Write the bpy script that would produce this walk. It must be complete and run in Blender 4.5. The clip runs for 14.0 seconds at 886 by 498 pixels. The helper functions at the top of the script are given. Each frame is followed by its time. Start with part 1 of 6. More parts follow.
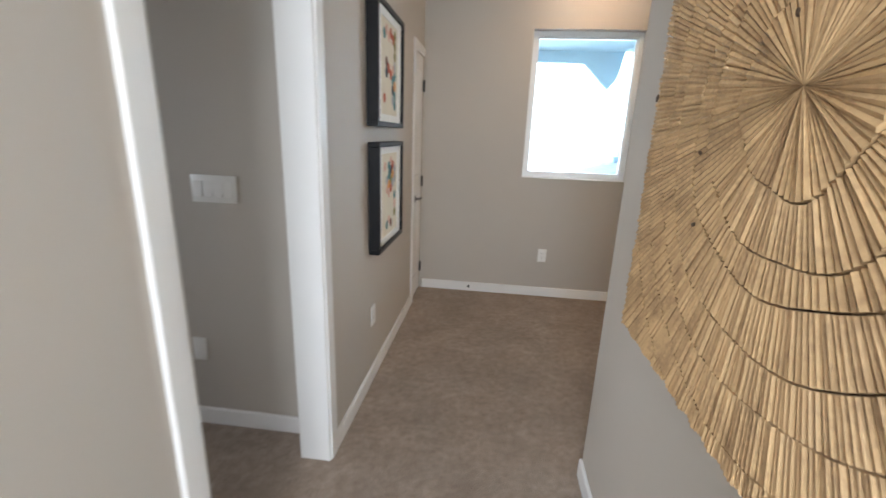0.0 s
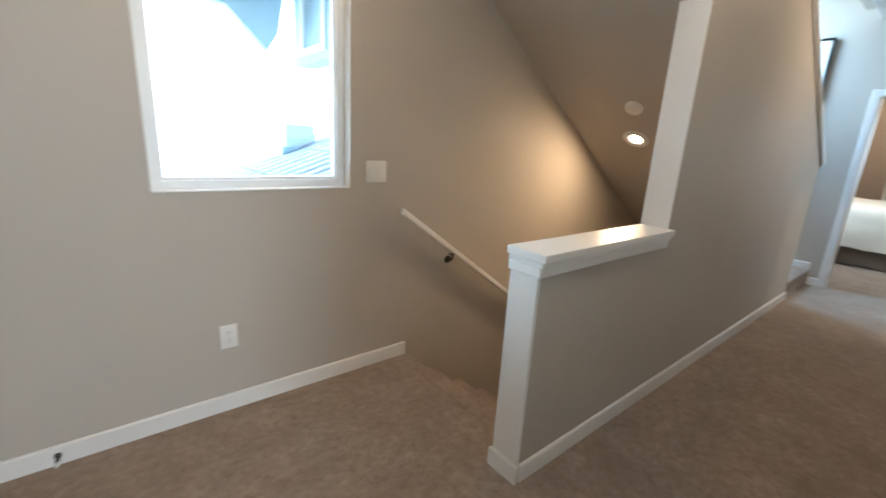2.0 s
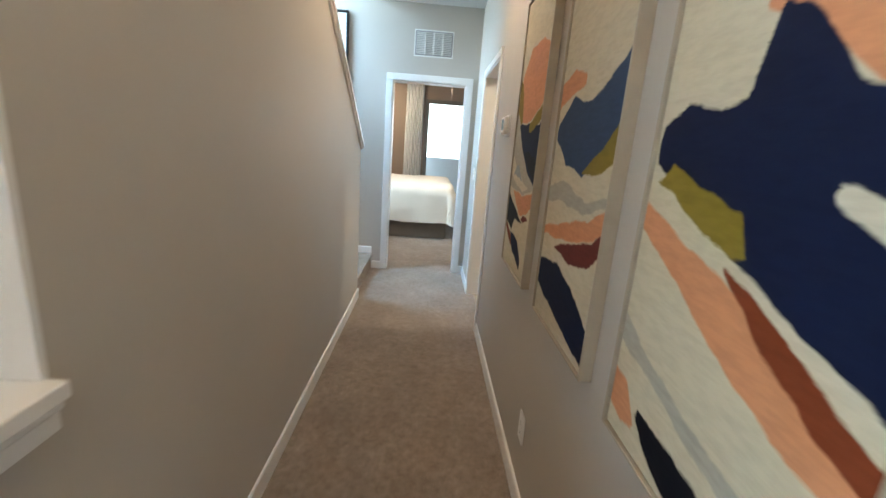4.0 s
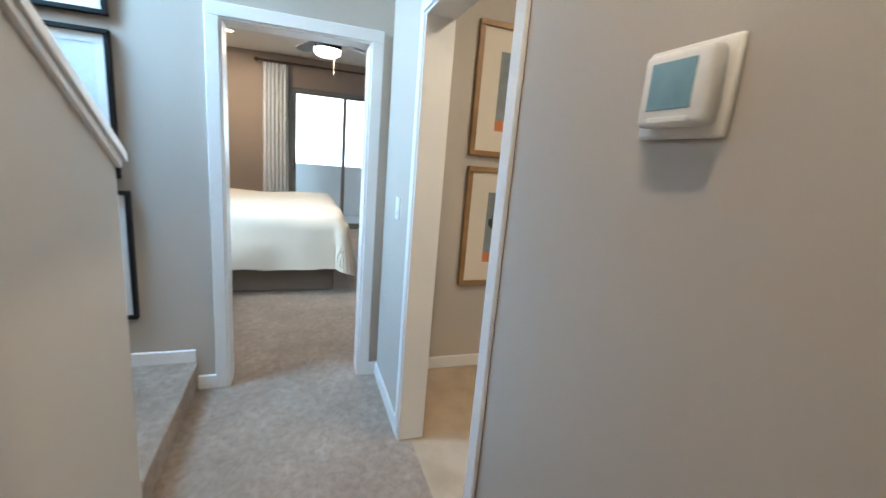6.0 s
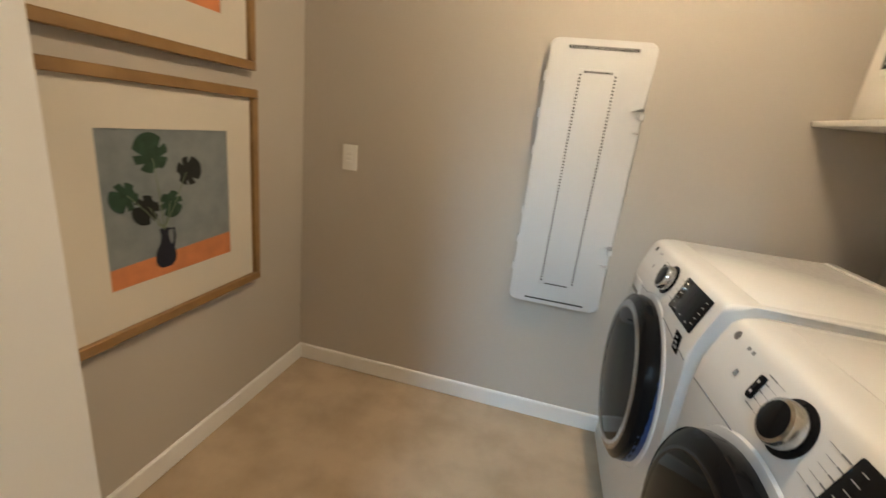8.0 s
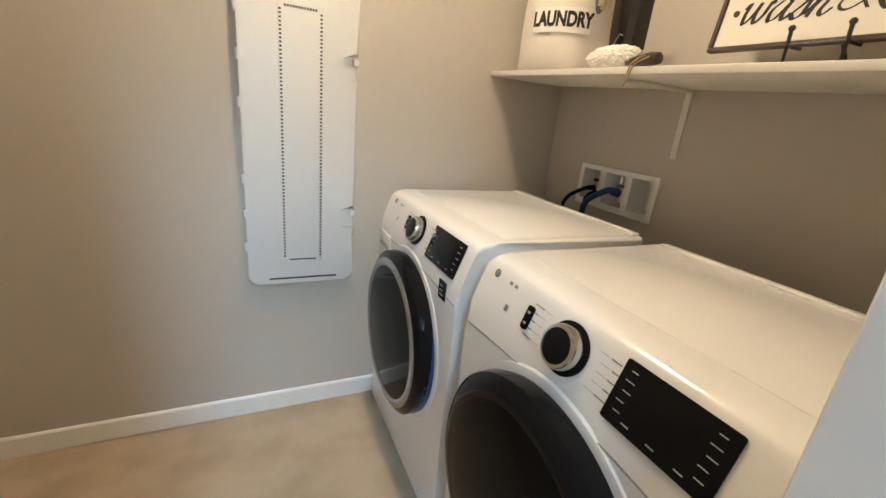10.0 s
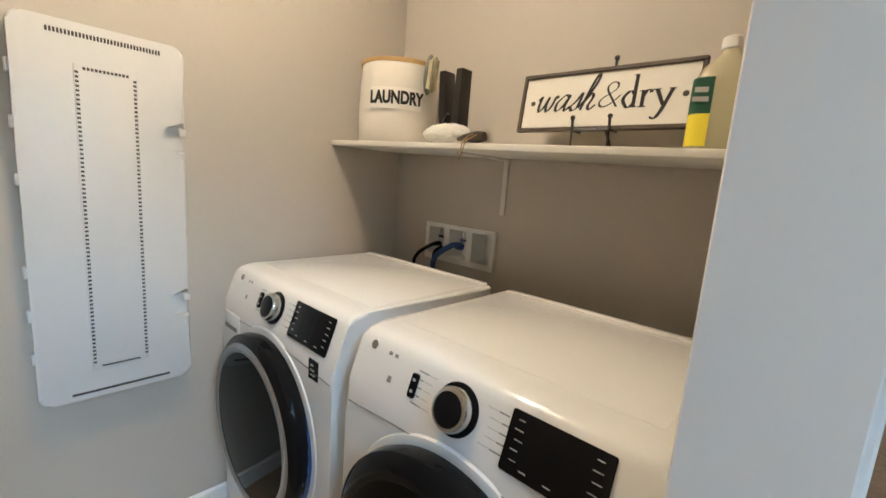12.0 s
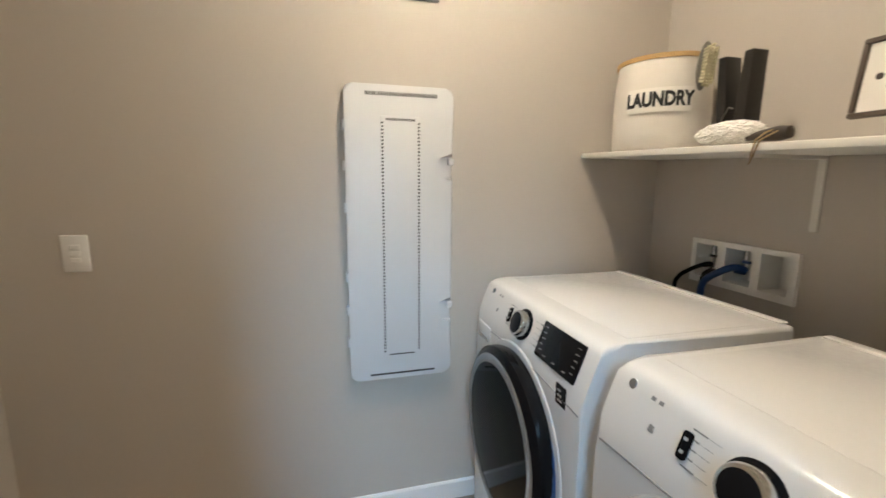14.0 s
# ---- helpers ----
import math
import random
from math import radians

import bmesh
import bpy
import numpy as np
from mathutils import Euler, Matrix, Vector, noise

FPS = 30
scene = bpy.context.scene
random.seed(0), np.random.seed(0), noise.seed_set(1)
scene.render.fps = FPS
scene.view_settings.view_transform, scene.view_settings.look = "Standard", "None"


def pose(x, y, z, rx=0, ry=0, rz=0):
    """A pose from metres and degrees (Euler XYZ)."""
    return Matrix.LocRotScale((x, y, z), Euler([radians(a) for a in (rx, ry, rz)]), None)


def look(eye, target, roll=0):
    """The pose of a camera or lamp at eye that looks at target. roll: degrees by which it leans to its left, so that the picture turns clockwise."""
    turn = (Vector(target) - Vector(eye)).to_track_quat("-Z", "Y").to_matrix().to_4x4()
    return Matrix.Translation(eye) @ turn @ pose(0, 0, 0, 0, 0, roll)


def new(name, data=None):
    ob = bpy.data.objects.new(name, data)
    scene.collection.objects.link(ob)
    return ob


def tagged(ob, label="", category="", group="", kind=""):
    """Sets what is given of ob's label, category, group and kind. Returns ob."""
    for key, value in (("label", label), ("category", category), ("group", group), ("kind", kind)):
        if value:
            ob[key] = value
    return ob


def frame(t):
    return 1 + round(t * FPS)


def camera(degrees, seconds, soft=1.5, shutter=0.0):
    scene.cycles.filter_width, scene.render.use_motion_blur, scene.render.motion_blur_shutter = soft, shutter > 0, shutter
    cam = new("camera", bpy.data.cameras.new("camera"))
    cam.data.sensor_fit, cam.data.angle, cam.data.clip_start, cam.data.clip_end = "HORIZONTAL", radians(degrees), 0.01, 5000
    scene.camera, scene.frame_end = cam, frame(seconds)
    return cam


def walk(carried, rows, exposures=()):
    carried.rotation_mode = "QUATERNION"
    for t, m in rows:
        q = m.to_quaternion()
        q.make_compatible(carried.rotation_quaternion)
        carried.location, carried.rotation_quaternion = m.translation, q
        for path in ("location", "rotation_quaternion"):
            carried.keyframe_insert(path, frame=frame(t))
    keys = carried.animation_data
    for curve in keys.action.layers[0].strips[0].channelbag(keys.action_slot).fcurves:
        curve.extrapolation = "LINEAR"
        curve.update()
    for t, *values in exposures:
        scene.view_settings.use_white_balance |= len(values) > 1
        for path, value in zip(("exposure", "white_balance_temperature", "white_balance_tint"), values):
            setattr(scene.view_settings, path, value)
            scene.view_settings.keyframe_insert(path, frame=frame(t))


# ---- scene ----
cam = camera(93.5, 14.0, soft=1.5, shutter=0.25)
PATH = [
    (0, (1.243, 1.042, 1.427), (1.029, 2.959, 0.899), 2.2),
    (0.5, (1.216, 1.498, 1.418), (1.411, 3.428, 0.921), 2.7),
    (1, (1.189, 1.943, 1.399), (1.570, 3.848, 0.926), 3.3),
    (1.5, (1.211, 2.362, 1.358), (1.966, 4.150, 0.877), 3.3),
    (2, (1.350, 2.753, 1.360), (2.582, 4.246, 0.861), 3.3),
    (2.5, (1.608, 2.972, 1.355), (3.316, 3.856, 0.805), 3.3),
    (3, (2.042, 3.048, 1.374), (3.938, 3.408, 0.848), 4.2),
    (3.2, (2.200, 3.040, 1.382), (4.115, 3.279, 0.856), 4.0),
    (5.3, (4.320, 3.067, 1.421), (6.255, 2.756, 1.021), 6.0),
    (5.5, (4.527, 3.079, 1.419), (6.454, 2.742, 1.005), 6.2),
    (6, (5.015, 3.103, 1.435), (6.858, 2.446, 1.018), 4.8),
    (6.5, (5.470, 3.080, 1.420), (7.194, 2.158, 1.008), 5.6),
    (7, (5.844, 3.055, 1.402), (7.291, 1.766, 0.915), 5.6),
    (7.5, (6.120, 2.898, 1.366), (7.157, 1.275, 0.822), 5.4),
    (8, (6.360, 2.796, 1.358), (6.783, 0.924, 0.793), 6.6),
    (8.5, (6.481, 2.767, 1.376), (6.218, 0.885, 0.753), 4.8),
    (8.7, (6.492, 2.762, 1.374), (6.043, 0.934, 0.706), 5.2),
    (10.8, (6.394, 2.521, 1.325), (5.373, 0.899, 0.764), 5.2),
    (11, (6.409, 2.522, 1.338), (5.289, 0.957, 0.793), 5.0),
    (11.5, (6.46, 2.543, 1.35), (5.125, 1.135, 0.865), 4.9),
    (12, (6.491, 2.556, 1.382), (5.035, 1.223, 1.06), 4.2),
    (12.5, (6.496, 2.542, 1.423), (5.069, 1.154, 1.229), 3.0),
    (13, (6.509, 2.518, 1.42), (5.292, 0.943, 1.224), 1.6),
    (13.5, (6.498, 2.514, 1.417), (5.587, 0.751, 1.17), 0.5),
    (14, (6.497, 2.5, 1.406), (5.982, 0.595, 1.081), 0.5),
]
LOOK = [(0.0, -0.35, 6700, 14), (0.5, -0.27, 6500, 12), (1.5, 0.05, 6400, 11), (2.0, -0.05, 6400, 10), (2.5, 0.05, 6500, 9), (3.0, 0.0, 6800, 9), (5.5, 0.42, 6300, 10), (6.0, 0.15, 6250, 9), (6.5, -0.18, 6950, 10), (7.0, -0.5, 7700, 11), (7.5, -0.3, 7500, 11), (8.0, -0.05, 7500, 11), (8.5, 0.12, 7500, 11), (11.0, 0.18, 6800, 10), (11.5, 0.18, 6700, 10), (12.0, 0.05, 6600, 9), (12.5, -0.06, 6600, 9), (13.0, -0.1, 6600, 9), (14.0, 0.05, 6250, 9)]
walk(cam, [(t, look(eye, target, roll)) for t, eye, target, roll in PATH], LOOK)

# ---------------- world, sun, exposure ----------------
world = bpy.data.worlds.new("sky")
scene.world = world
world.use_nodes = True
wn = world.node_tree
sky = wn.nodes.new("ShaderNodeTexSky")
sky.sky_type = 'NISHITA'
sky.sun_disc = False
sky.sun_elevation = radians(48)
sky.sun_rotation = radians(200)
wn.links.new(sky.outputs["Color"], wn.nodes["Background"].inputs["Color"])
wn.nodes["Background"].inputs["Strength"].default_value = 0.15
sun = new("sun", bpy.data.lights.new("sun", 'SUN'))
sun.data.energy, sun.data.angle, sun.data.color = 4.0, radians(0.5), (1, 0.95, 0.88)
sun.matrix_world = look((0, 0, 20), (3.4, 9.4, 8.9))


def area(name, place, aim, sx, sy, watts, color):
    d = bpy.data.lights.new(name, 'AREA')
    d.shape, d.size, d.size_y, d.energy, d.color = 'RECTANGLE', sx, sy, watts, color
    ob = new(name, d)
    ob.matrix_world = look(place, aim)
    return ob


def spot_disc(name, place, radius, watts, color, aim=None):
    d = bpy.data.lights.new(name, 'AREA')
    d.shape, d.size, d.energy, d.color = 'DISK', radius * 2, watts, color
    ob = new(name, d)
    x, y, z = place
    ob.matrix_world = look(place, aim or (x, y + 0.001, z - 1))
    return ob


DAY, SKYBLUE, WARM = (0.80, 0.90, 1.0), (0.58, 0.82, 1.0), (1.0, 0.74, 0.50)
area("daylight_window", (2.6, 11.5, 2.6), (1.94, 4.9, 1.7), 13, 8.4, 9500, SKYBLUE)
area("daylight_south_window", (1.12, -0.63, 1.5), (1.12, 2, 1.2), 0.9, 1.4, 95, (0.74, 0.88, 1.0))
side_light = area("daylight_side_room", (-2.45, 1.4, 1.6), (1.7, 1.85, 0.7), 1.4, 1.2, 15, DAY)
side_light.data.spread = radians(80)
stair_light = area("daylight_stair_window", (7.12, 4.93, 2.85), (7.38, 3.6, 0.95), 0.7, 1.2, 44, (0.32, 0.61, 0.94))
stair_light.data.spread = radians(92)
area("daylight_slider", (19.5, 2.0, 2.6), (12, 2.0, 1.4), 14, 7, 1400, (0.72, 0.88, 1.0))
area("daylight_bedroom_window", (8.6, 4.93, 1.6), (8.8, 3, 1.0), 1.2, 1.2, 14, DAY)
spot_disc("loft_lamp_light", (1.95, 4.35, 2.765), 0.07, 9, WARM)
# The next two are fill lamps, added without a known source.
spot_disc("entry_fill_light", (1.15, 0.2, 2.765), 0.07, 6, WARM)
spot_disc("hall_middle_fill_light", (3.2, 3.1, 2.765), 0.07, 4, WARM)
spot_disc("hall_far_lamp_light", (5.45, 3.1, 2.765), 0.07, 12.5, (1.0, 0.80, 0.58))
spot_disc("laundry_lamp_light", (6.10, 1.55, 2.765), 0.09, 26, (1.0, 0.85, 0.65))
spot_disc("bedroom_lamp_light", (11.9, 4.05, 2.915), 0.07, 38, (1.0, 0.76, 0.52))
spot_disc("bedroom_fan_light", (9.2, 2.87, 2.235), 0.11, 18, (1.0, 0.88, 0.72))

# ---------------- helpers ----------------


BASE = {}


def empty_thing(name, label, category, group="", at=(0, 0, 0)):
    ob = new(name)
    ob.empty_display_size = 0.1
    ob.location = at
    BASE[ob.name] = Vector(at)
    return tagged(ob, label, category, group)


def mesh_ob(name, bm, material, smooth=False):
    bmesh.ops.recalc_face_normals(bm, faces=bm.faces)
    me = bpy.data.meshes.new(name)
    bm.to_mesh(me)
    bm.free()
    if smooth:
        me.polygons.foreach_set("use_smooth", [True] * len(me.polygons))
        me.set_sharp_from_angle(angle=radians(38))
    for m in material if isinstance(material, (list, tuple)) else [material]:
        me.materials.append(m)
    return new(name, me)


def part(name, bm, material, parent, label="", smooth=True):
    """One mesh under a thing or a part; its geometry is given in the world's coordinates."""
    base = BASE.get(parent.name, Vector())
    bmesh.ops.translate(bm, verts=bm.verts, vec=-base)
    ob = mesh_ob(name, bm, material, smooth)
    ob.parent = parent
    BASE[ob.name] = base
    if label:
        ob["label"] = label
    return ob


def structure(name, bm, material, label="", category="", smooth=False):
    return tagged(mesh_ob(name, bm, material, smooth), label, category, kind="structure")


def box(x0, y0, z0, x1, y1, z1, bevel=0.0, seg=2, bm=None):
    own = bm if bm is not None else bmesh.new()
    r = bmesh.ops.create_cube(own, size=1, matrix=Matrix.Translation(((x0 + x1) / 2, (y0 + y1) / 2, (z0 + z1) / 2)) @ Matrix.Diagonal((abs(x1 - x0), abs(y1 - y0), abs(z1 - z0), 1)))
    if bevel > 0:
        vs = set(r["verts"])
        es = [e for e in own.edges if e.verts[0] in vs and e.verts[1] in vs]
        bmesh.ops.bevel(own, geom=es, offset=bevel, segments=seg, affect='EDGES', profile=0.5)
    return own


def cyl(a, b, r, r2=None, seg=20, bm=None, caps=True):
    own = bm if bm is not None else bmesh.new()
    a, b = Vector(a), Vector(b)
    d = b - a
    m = Matrix.Translation((a + b) / 2) @ d.to_track_quat('Z', 'Y').to_matrix().to_4x4()
    bmesh.ops.create_cone(own, cap_ends=caps, segments=seg, radius1=r, radius2=r if r2 is None else r2, depth=d.length, matrix=m)
    return own


def lathe(profile, seg=32, m=None, bm=None):
    """Turns (radius, height) rows round the local z axis."""
    own = bm if bm is not None else bmesh.new()
    m = m or Matrix()
    rings = []
    for r, h in profile:
        if r < 1e-6:
            rings.append([own.verts.new(m @ Vector((0, 0, h)))])
        else:
            rings.append([own.verts.new(m @ Vector((r * math.cos(2 * math.pi * i / seg), r * math.sin(2 * math.pi * i / seg), h))) for i in range(seg)])
    for p, q in zip(rings, rings[1:]):
        for i in range(seg):
            j = (i + 1) % seg
            if len(p) == 1 and len(q) == 1:
                continue
            if len(p) == 1:
                own.faces.new((p[0], q[i], q[j]))
            elif len(q) == 1:
                own.faces.new((p[i], p[j], q[0]))
            else:
                own.faces.new((p[i], p[j], q[j], q[i]))
    return own


def prism(points, axis, lo, hi, bm=None):
    """A flat outline, pushed along an axis: 'y' takes (x, z) rows, 'x' takes (y, z), 'z' takes (x, y)."""
    own = bm if bm is not None else bmesh.new()

    def at(u, v, w):
        return {'y': (u, w, v), 'x': (w, u, v), 'z': (u, v, w)}[axis]
    low = [own.verts.new(at(u, v, lo)) for u, v in points]
    high = [own.verts.new(at(u, v, hi)) for u, v in points]
    n = len(points)
    own.faces.new(low)
    own.faces.new(high[::-1])
    for i in range(n):
        j = (i + 1) % n
        own.faces.new((low[i], high[i], high[j], low[j]))
    return own


def tube(points, r, seg=10, bm=None):
    own = bm if bm is not None else bmesh.new()
    pts = [Vector(p) for p in points]
    rings = []
    for i, p in enumerate(pts):
        d = (pts[min(i + 1, len(pts) - 1)] - pts[max(i - 1, 0)]).normalized()
        q = d.to_track_quat('Z', 'Y')
        rings.append([own.verts.new(p + q @ Vector((r * math.cos(2 * math.pi * k / seg), r * math.sin(2 * math.pi * k / seg), 0))) for k in range(seg)])
    for a, b in zip(rings, rings[1:]):
        for k in range(seg):
            own.faces.new((a[k], a[(k + 1) % seg], b[(k + 1) % seg], b[k]))
    own.faces.new(rings[0][::-1])
    own.faces.new(rings[-1])
    return own


def wall(axis, lo, hi, u0, u1, z0, z1, holes=()):
    """A wall that stands across an axis from lo to hi, runs u0..u1 and z0..z1, with openings (u0, u1, z0, z1) cut right through."""
    us = sorted({u0, u1, *[h[0] for h in holes], *[h[1] for h in holes]})
    zs = sorted({z0, z1, *[h[2] for h in holes], *[h[3] for h in holes]})
    solid = {}
    for i in range(len(us) - 1):
        for k in range(len(zs) - 1):
            cu, cz = (us[i] + us[i + 1]) / 2, (zs[k] + zs[k + 1]) / 2
            solid[i, k] = not any(h[0] < cu < h[1] and h[2] < cz < h[3] for h in holes)
    bm = bmesh.new()
    made = {}

    def v(u, w, z):
        key = (u, w, z)
        if key not in made:
            made[key] = bm.verts.new((w, u, z) if axis == 'x' else (u, w, z))
        return made[key]
    for (i, k), s in solid.items():
        if not s:
            continue
        a, b, c, d = us[i], us[i + 1], zs[k], zs[k + 1]
        bm.faces.new((v(a, lo, c), v(b, lo, c), v(b, lo, d), v(a, lo, d)))
        bm.faces.new((v(a, hi, c), v(a, hi, d), v(b, hi, d), v(b, hi, c)))
        if not solid.get((i - 1, k)):
            bm.faces.new((v(a, lo, c), v(a, lo, d), v(a, hi, d), v(a, hi, c)))
        if not solid.get((i + 1, k)):
            bm.faces.new((v(b, lo, c), v(b, hi, c), v(b, hi, d), v(b, lo, d)))
        if not solid.get((i, k - 1)):
            bm.faces.new((v(a, lo, c), v(a, hi, c), v(b, hi, c), v(b, lo, c)))
        if not solid.get((i, k + 1)):
            bm.faces.new((v(a, lo, d), v(b, lo, d), v(b, hi, d), v(a, hi, d)))
    return bm


# ---------------- materials ----------------


def nodes_of(m):
    m.use_nodes = True
    t = m.node_tree
    return t, t.nodes, t.links, t.nodes["Principled BSDF"]


def paint(name, color, rough=0.6, vary=0.06, scale=3.0, bump=0.15, grain=160.0, metal=0.0, second=None, coat=0.0, dist=0.002, sharp=(0.3, 0.7)):
    """Two scales of variation on one colour: broad tone and fine grain, the grain also as relief."""
    m = bpy.data.materials.new(name)
    t, n, l, b = nodes_of(m)
    co = n.new("ShaderNodeTexCoord")
    big, fine = n.new("ShaderNodeTexNoise"), n.new("ShaderNodeTexNoise")
    big.inputs["Scale"].default_value, fine.inputs["Scale"].default_value = scale, grain
    big.inputs["Detail"].default_value, fine.inputs["Detail"].default_value = 6, 3
    l.new(co.outputs["Object"], big.inputs["Vector"])
    l.new(co.outputs["Object"], fine.inputs["Vector"])
    ramp = n.new("ShaderNodeMapRange")
    ramp.inputs["From Min"].default_value, ramp.inputs["From Max"].default_value = sharp
    ramp.inputs["To Min"].default_value, ramp.inputs["To Max"].default_value = 0.0, 1.0
    l.new(big.outputs["Fac"], ramp.inputs["Value"])
    mix = n.new("ShaderNodeMix")
    mix.data_type = 'RGBA'
    c2 = second or tuple(max(0, c * (1 - vary)) for c in color)
    mix.inputs["A"].default_value, mix.inputs["B"].default_value = (*color, 1), (*c2, 1)
    l.new(ramp.outputs["Result"], mix.inputs["Factor"])
    l.new(mix.outputs["Result"], b.inputs["Base Color"])
    rr = n.new("ShaderNodeMapRange")
    rr.inputs["To Min"].default_value, rr.inputs["To Max"].default_value = max(0.02, rough - 0.06), min(1, rough + 0.06)
    l.new(fine.outputs["Fac"], rr.inputs["Value"])
    l.new(rr.outputs["Result"], b.inputs["Roughness"])
    b.inputs["Metallic"].default_value = metal
    b.inputs["Coat Weight"].default_value = coat
    if bump > 0:
        bp = n.new("ShaderNodeBump")
        bp.inputs["Strength"].default_value, bp.inputs["Distance"].default_value = bump, dist
        l.new(fine.outputs["Fac"], bp.inputs["Height"])
        l.new(bp.outputs["Normal"], b.inputs["Normal"])
    return m


def glow(name, color, strength):
    m = bpy.data.materials.new(name)
    t, n, l, b = nodes_of(m)
    b.inputs["Base Color"].default_value = (*color, 1)
    b.inputs["Emission Color"].default_value = (*color, 1)
    b.inputs["Emission Strength"].default_value = strength
    return m


def glass(name, tint=(1, 1, 1), rough=0.0):
    m = bpy.data.materials.new(name)
    t, n, l, b = nodes_of(m)
    b.inputs["Base Color"].default_value = (*tint, 1)
    b.inputs["Transmission Weight"].default_value = 1
    b.inputs["Roughness"].default_value = rough
    b.inputs["IOR"].default_value = 1.45
    return m


def carpet_material(name, a, b2, c):
    m = bpy.data.materials.new(name)
    t, n, l, b = nodes_of(m)
    co = n.new("ShaderNodeTexCoord")
    tuft, blotch, mid = n.new("ShaderNodeTexVoronoi"), n.new("ShaderNodeTexNoise"), n.new("ShaderNodeTexNoise")
    tuft.inputs["Scale"].default_value = 230
    blotch.inputs["Scale"].default_value, blotch.inputs["Detail"].default_value = 3.4, 10
    blotch.inputs["Roughness"].default_value = 0.74
    mid.inputs["Scale"].default_value, mid.inputs["Detail"].default_value = 24, 8
    mid.inputs["Roughness"].default_value = 0.72
    for k in (tuft, blotch, mid):
        l.new(co.outputs["Object"], k.inputs["Vector"])
    r1 = n.new("ShaderNodeMapRange")
    r1.inputs["From Min"].default_value, r1.inputs["From Max"].default_value = 0.35, 0.65
    l.new(blotch.outputs["Fac"], r1.inputs["Value"])
    r2 = n.new("ShaderNodeMapRange")
    r2.inputs["From Min"].default_value, r2.inputs["From Max"].default_value = 0.36, 0.78
    l.new(mid.outputs["Fac"], r2.inputs["Value"])
    m1, m2 = n.new("ShaderNodeMix"), n.new("ShaderNodeMix")
    m1.data_type = m2.data_type = 'RGBA'
    m1.inputs["A"].default_value, m1.inputs["B"].default_value, m2.inputs["B"].default_value = (*a, 1), (*b2, 1), (*c, 1)
    l.new(r1.outputs["Result"], m1.inputs["Factor"])
    l.new(m1.outputs["Result"], m2.inputs["A"])
    l.new(r2.outputs["Result"], m2.inputs["Factor"])
    l.new(m2.outputs["Result"], b.inputs["Base Color"])
    b.inputs["Roughness"].default_value = 0.95
    b.inputs["Sheen Weight"].default_value = 0.15
    add = n.new("ShaderNodeMath")
    add.operation = 'ADD'
    l.new(tuft.outputs["Distance"], add.inputs[0])
    l.new(mid.outputs["Fac"], add.inputs[1])
    bp = n.new("ShaderNodeBump")
    bp.inputs["Strength"].default_value, bp.inputs["Distance"].default_value = 0.7, 0.008
    l.new(add.outputs[0], bp.inputs["Height"])
    l.new(bp.outputs["Normal"], b.inputs["Normal"])
    return m


M_WALL = paint("greige_wall_paint", (0.50, 0.455, 0.40), 0.62, 0.05, 1.2, 0.14, 220, dist=0.0015)
M_BEDWALL = paint("taupe_wall_paint", (0.28, 0.235, 0.208), 0.65, 0.05, 1.2, 0.12, 220, dist=0.0015)
M_CEIL = paint("ceiling_paint", (0.74, 0.72, 0.69), 0.8, 0.04, 2, 0.4, 120, dist=0.002)
M_TRIM = paint("white_trim_paint", (0.80, 0.79, 0.77), 0.34, 0.03, 4, 0.05, 90)
M_CARPET = carpet_material("taupe_cut_pile_carpet", (0.280, 0.212, 0.164), (0.450, 0.350, 0.275), (0.185, 0.136, 0.103))
M_VINYL = paint("beige_stone_vinyl", (0.47, 0.365, 0.26), 0.42, 0.1, 5, 0.06, 40, second=(0.375, 0.285, 0.195), sharp=(0.38, 0.68))
M_BLACK = paint("black_metal", (0.02, 0.019, 0.018), 0.4, 0.2, 30, 0.05, 200)
M_PLATE = paint("white_plastic_plate", (0.80, 0.79, 0.76), 0.35, 0.02, 10, 0.0, 50)
M_GLASS = glass("window_glass")
M_DECK = paint("balcony_stucco", (0.72, 0.79, 0.82), 0.9, 0.06, 2, 0.4, 60, dist=0.004)
M_ROOFTILE = paint("grey_blue_roof_tile", (0.25, 0.30, 0.36), 0.8, 0.25, 6, 0.3, 60)

# ---------------- large structure ----------------
CEIL = 2.78


def soffit_z(x):
    return 2.045 - 0.681 * (x - 3.56)


structure("wall_west", wall('x', 0.48, 0.60, -0.6, 4.81, 0, CEIL, [(1.79, 2.535, 0, 2.045), (4.41, 4.79, 0, 2.05)]), M_WALL, "greige painted drywall loft wall", "wall")
structure("wall_window", wall('y', 4.81, 4.97, 0.48, 13.12, -2.7, 5.3, [(1.495, 2.378, 1.09, 2.28), (6.75, 7.5, 2.2, 3.5), (8.0, 9.2, 1.0, 2.2)]), M_WALL, "greige painted wall with a square window", "wall")
structure("wall_art", wall('x', 1.715, 1.835, -0.6, 2.625, 0, CEIL), M_WALL, "greige painted wall carrying the woven wood art", "wall")
structure("wall_hall", wall('y', 2.488, 2.60, 1.835, 7.562, 0, CEIL, [(6.012, 6.866, 0, 2.035)]), M_WALL, "greige painted hall wall with an opening to the laundry", "wall")
structure("wall_south", wall('y', -0.72, -0.60, 0.48, 1.82, 0, CEIL, [(0.67, 1.57, 0.8, 2.2)]), M_WALL, "plain greige end wall", "wall")
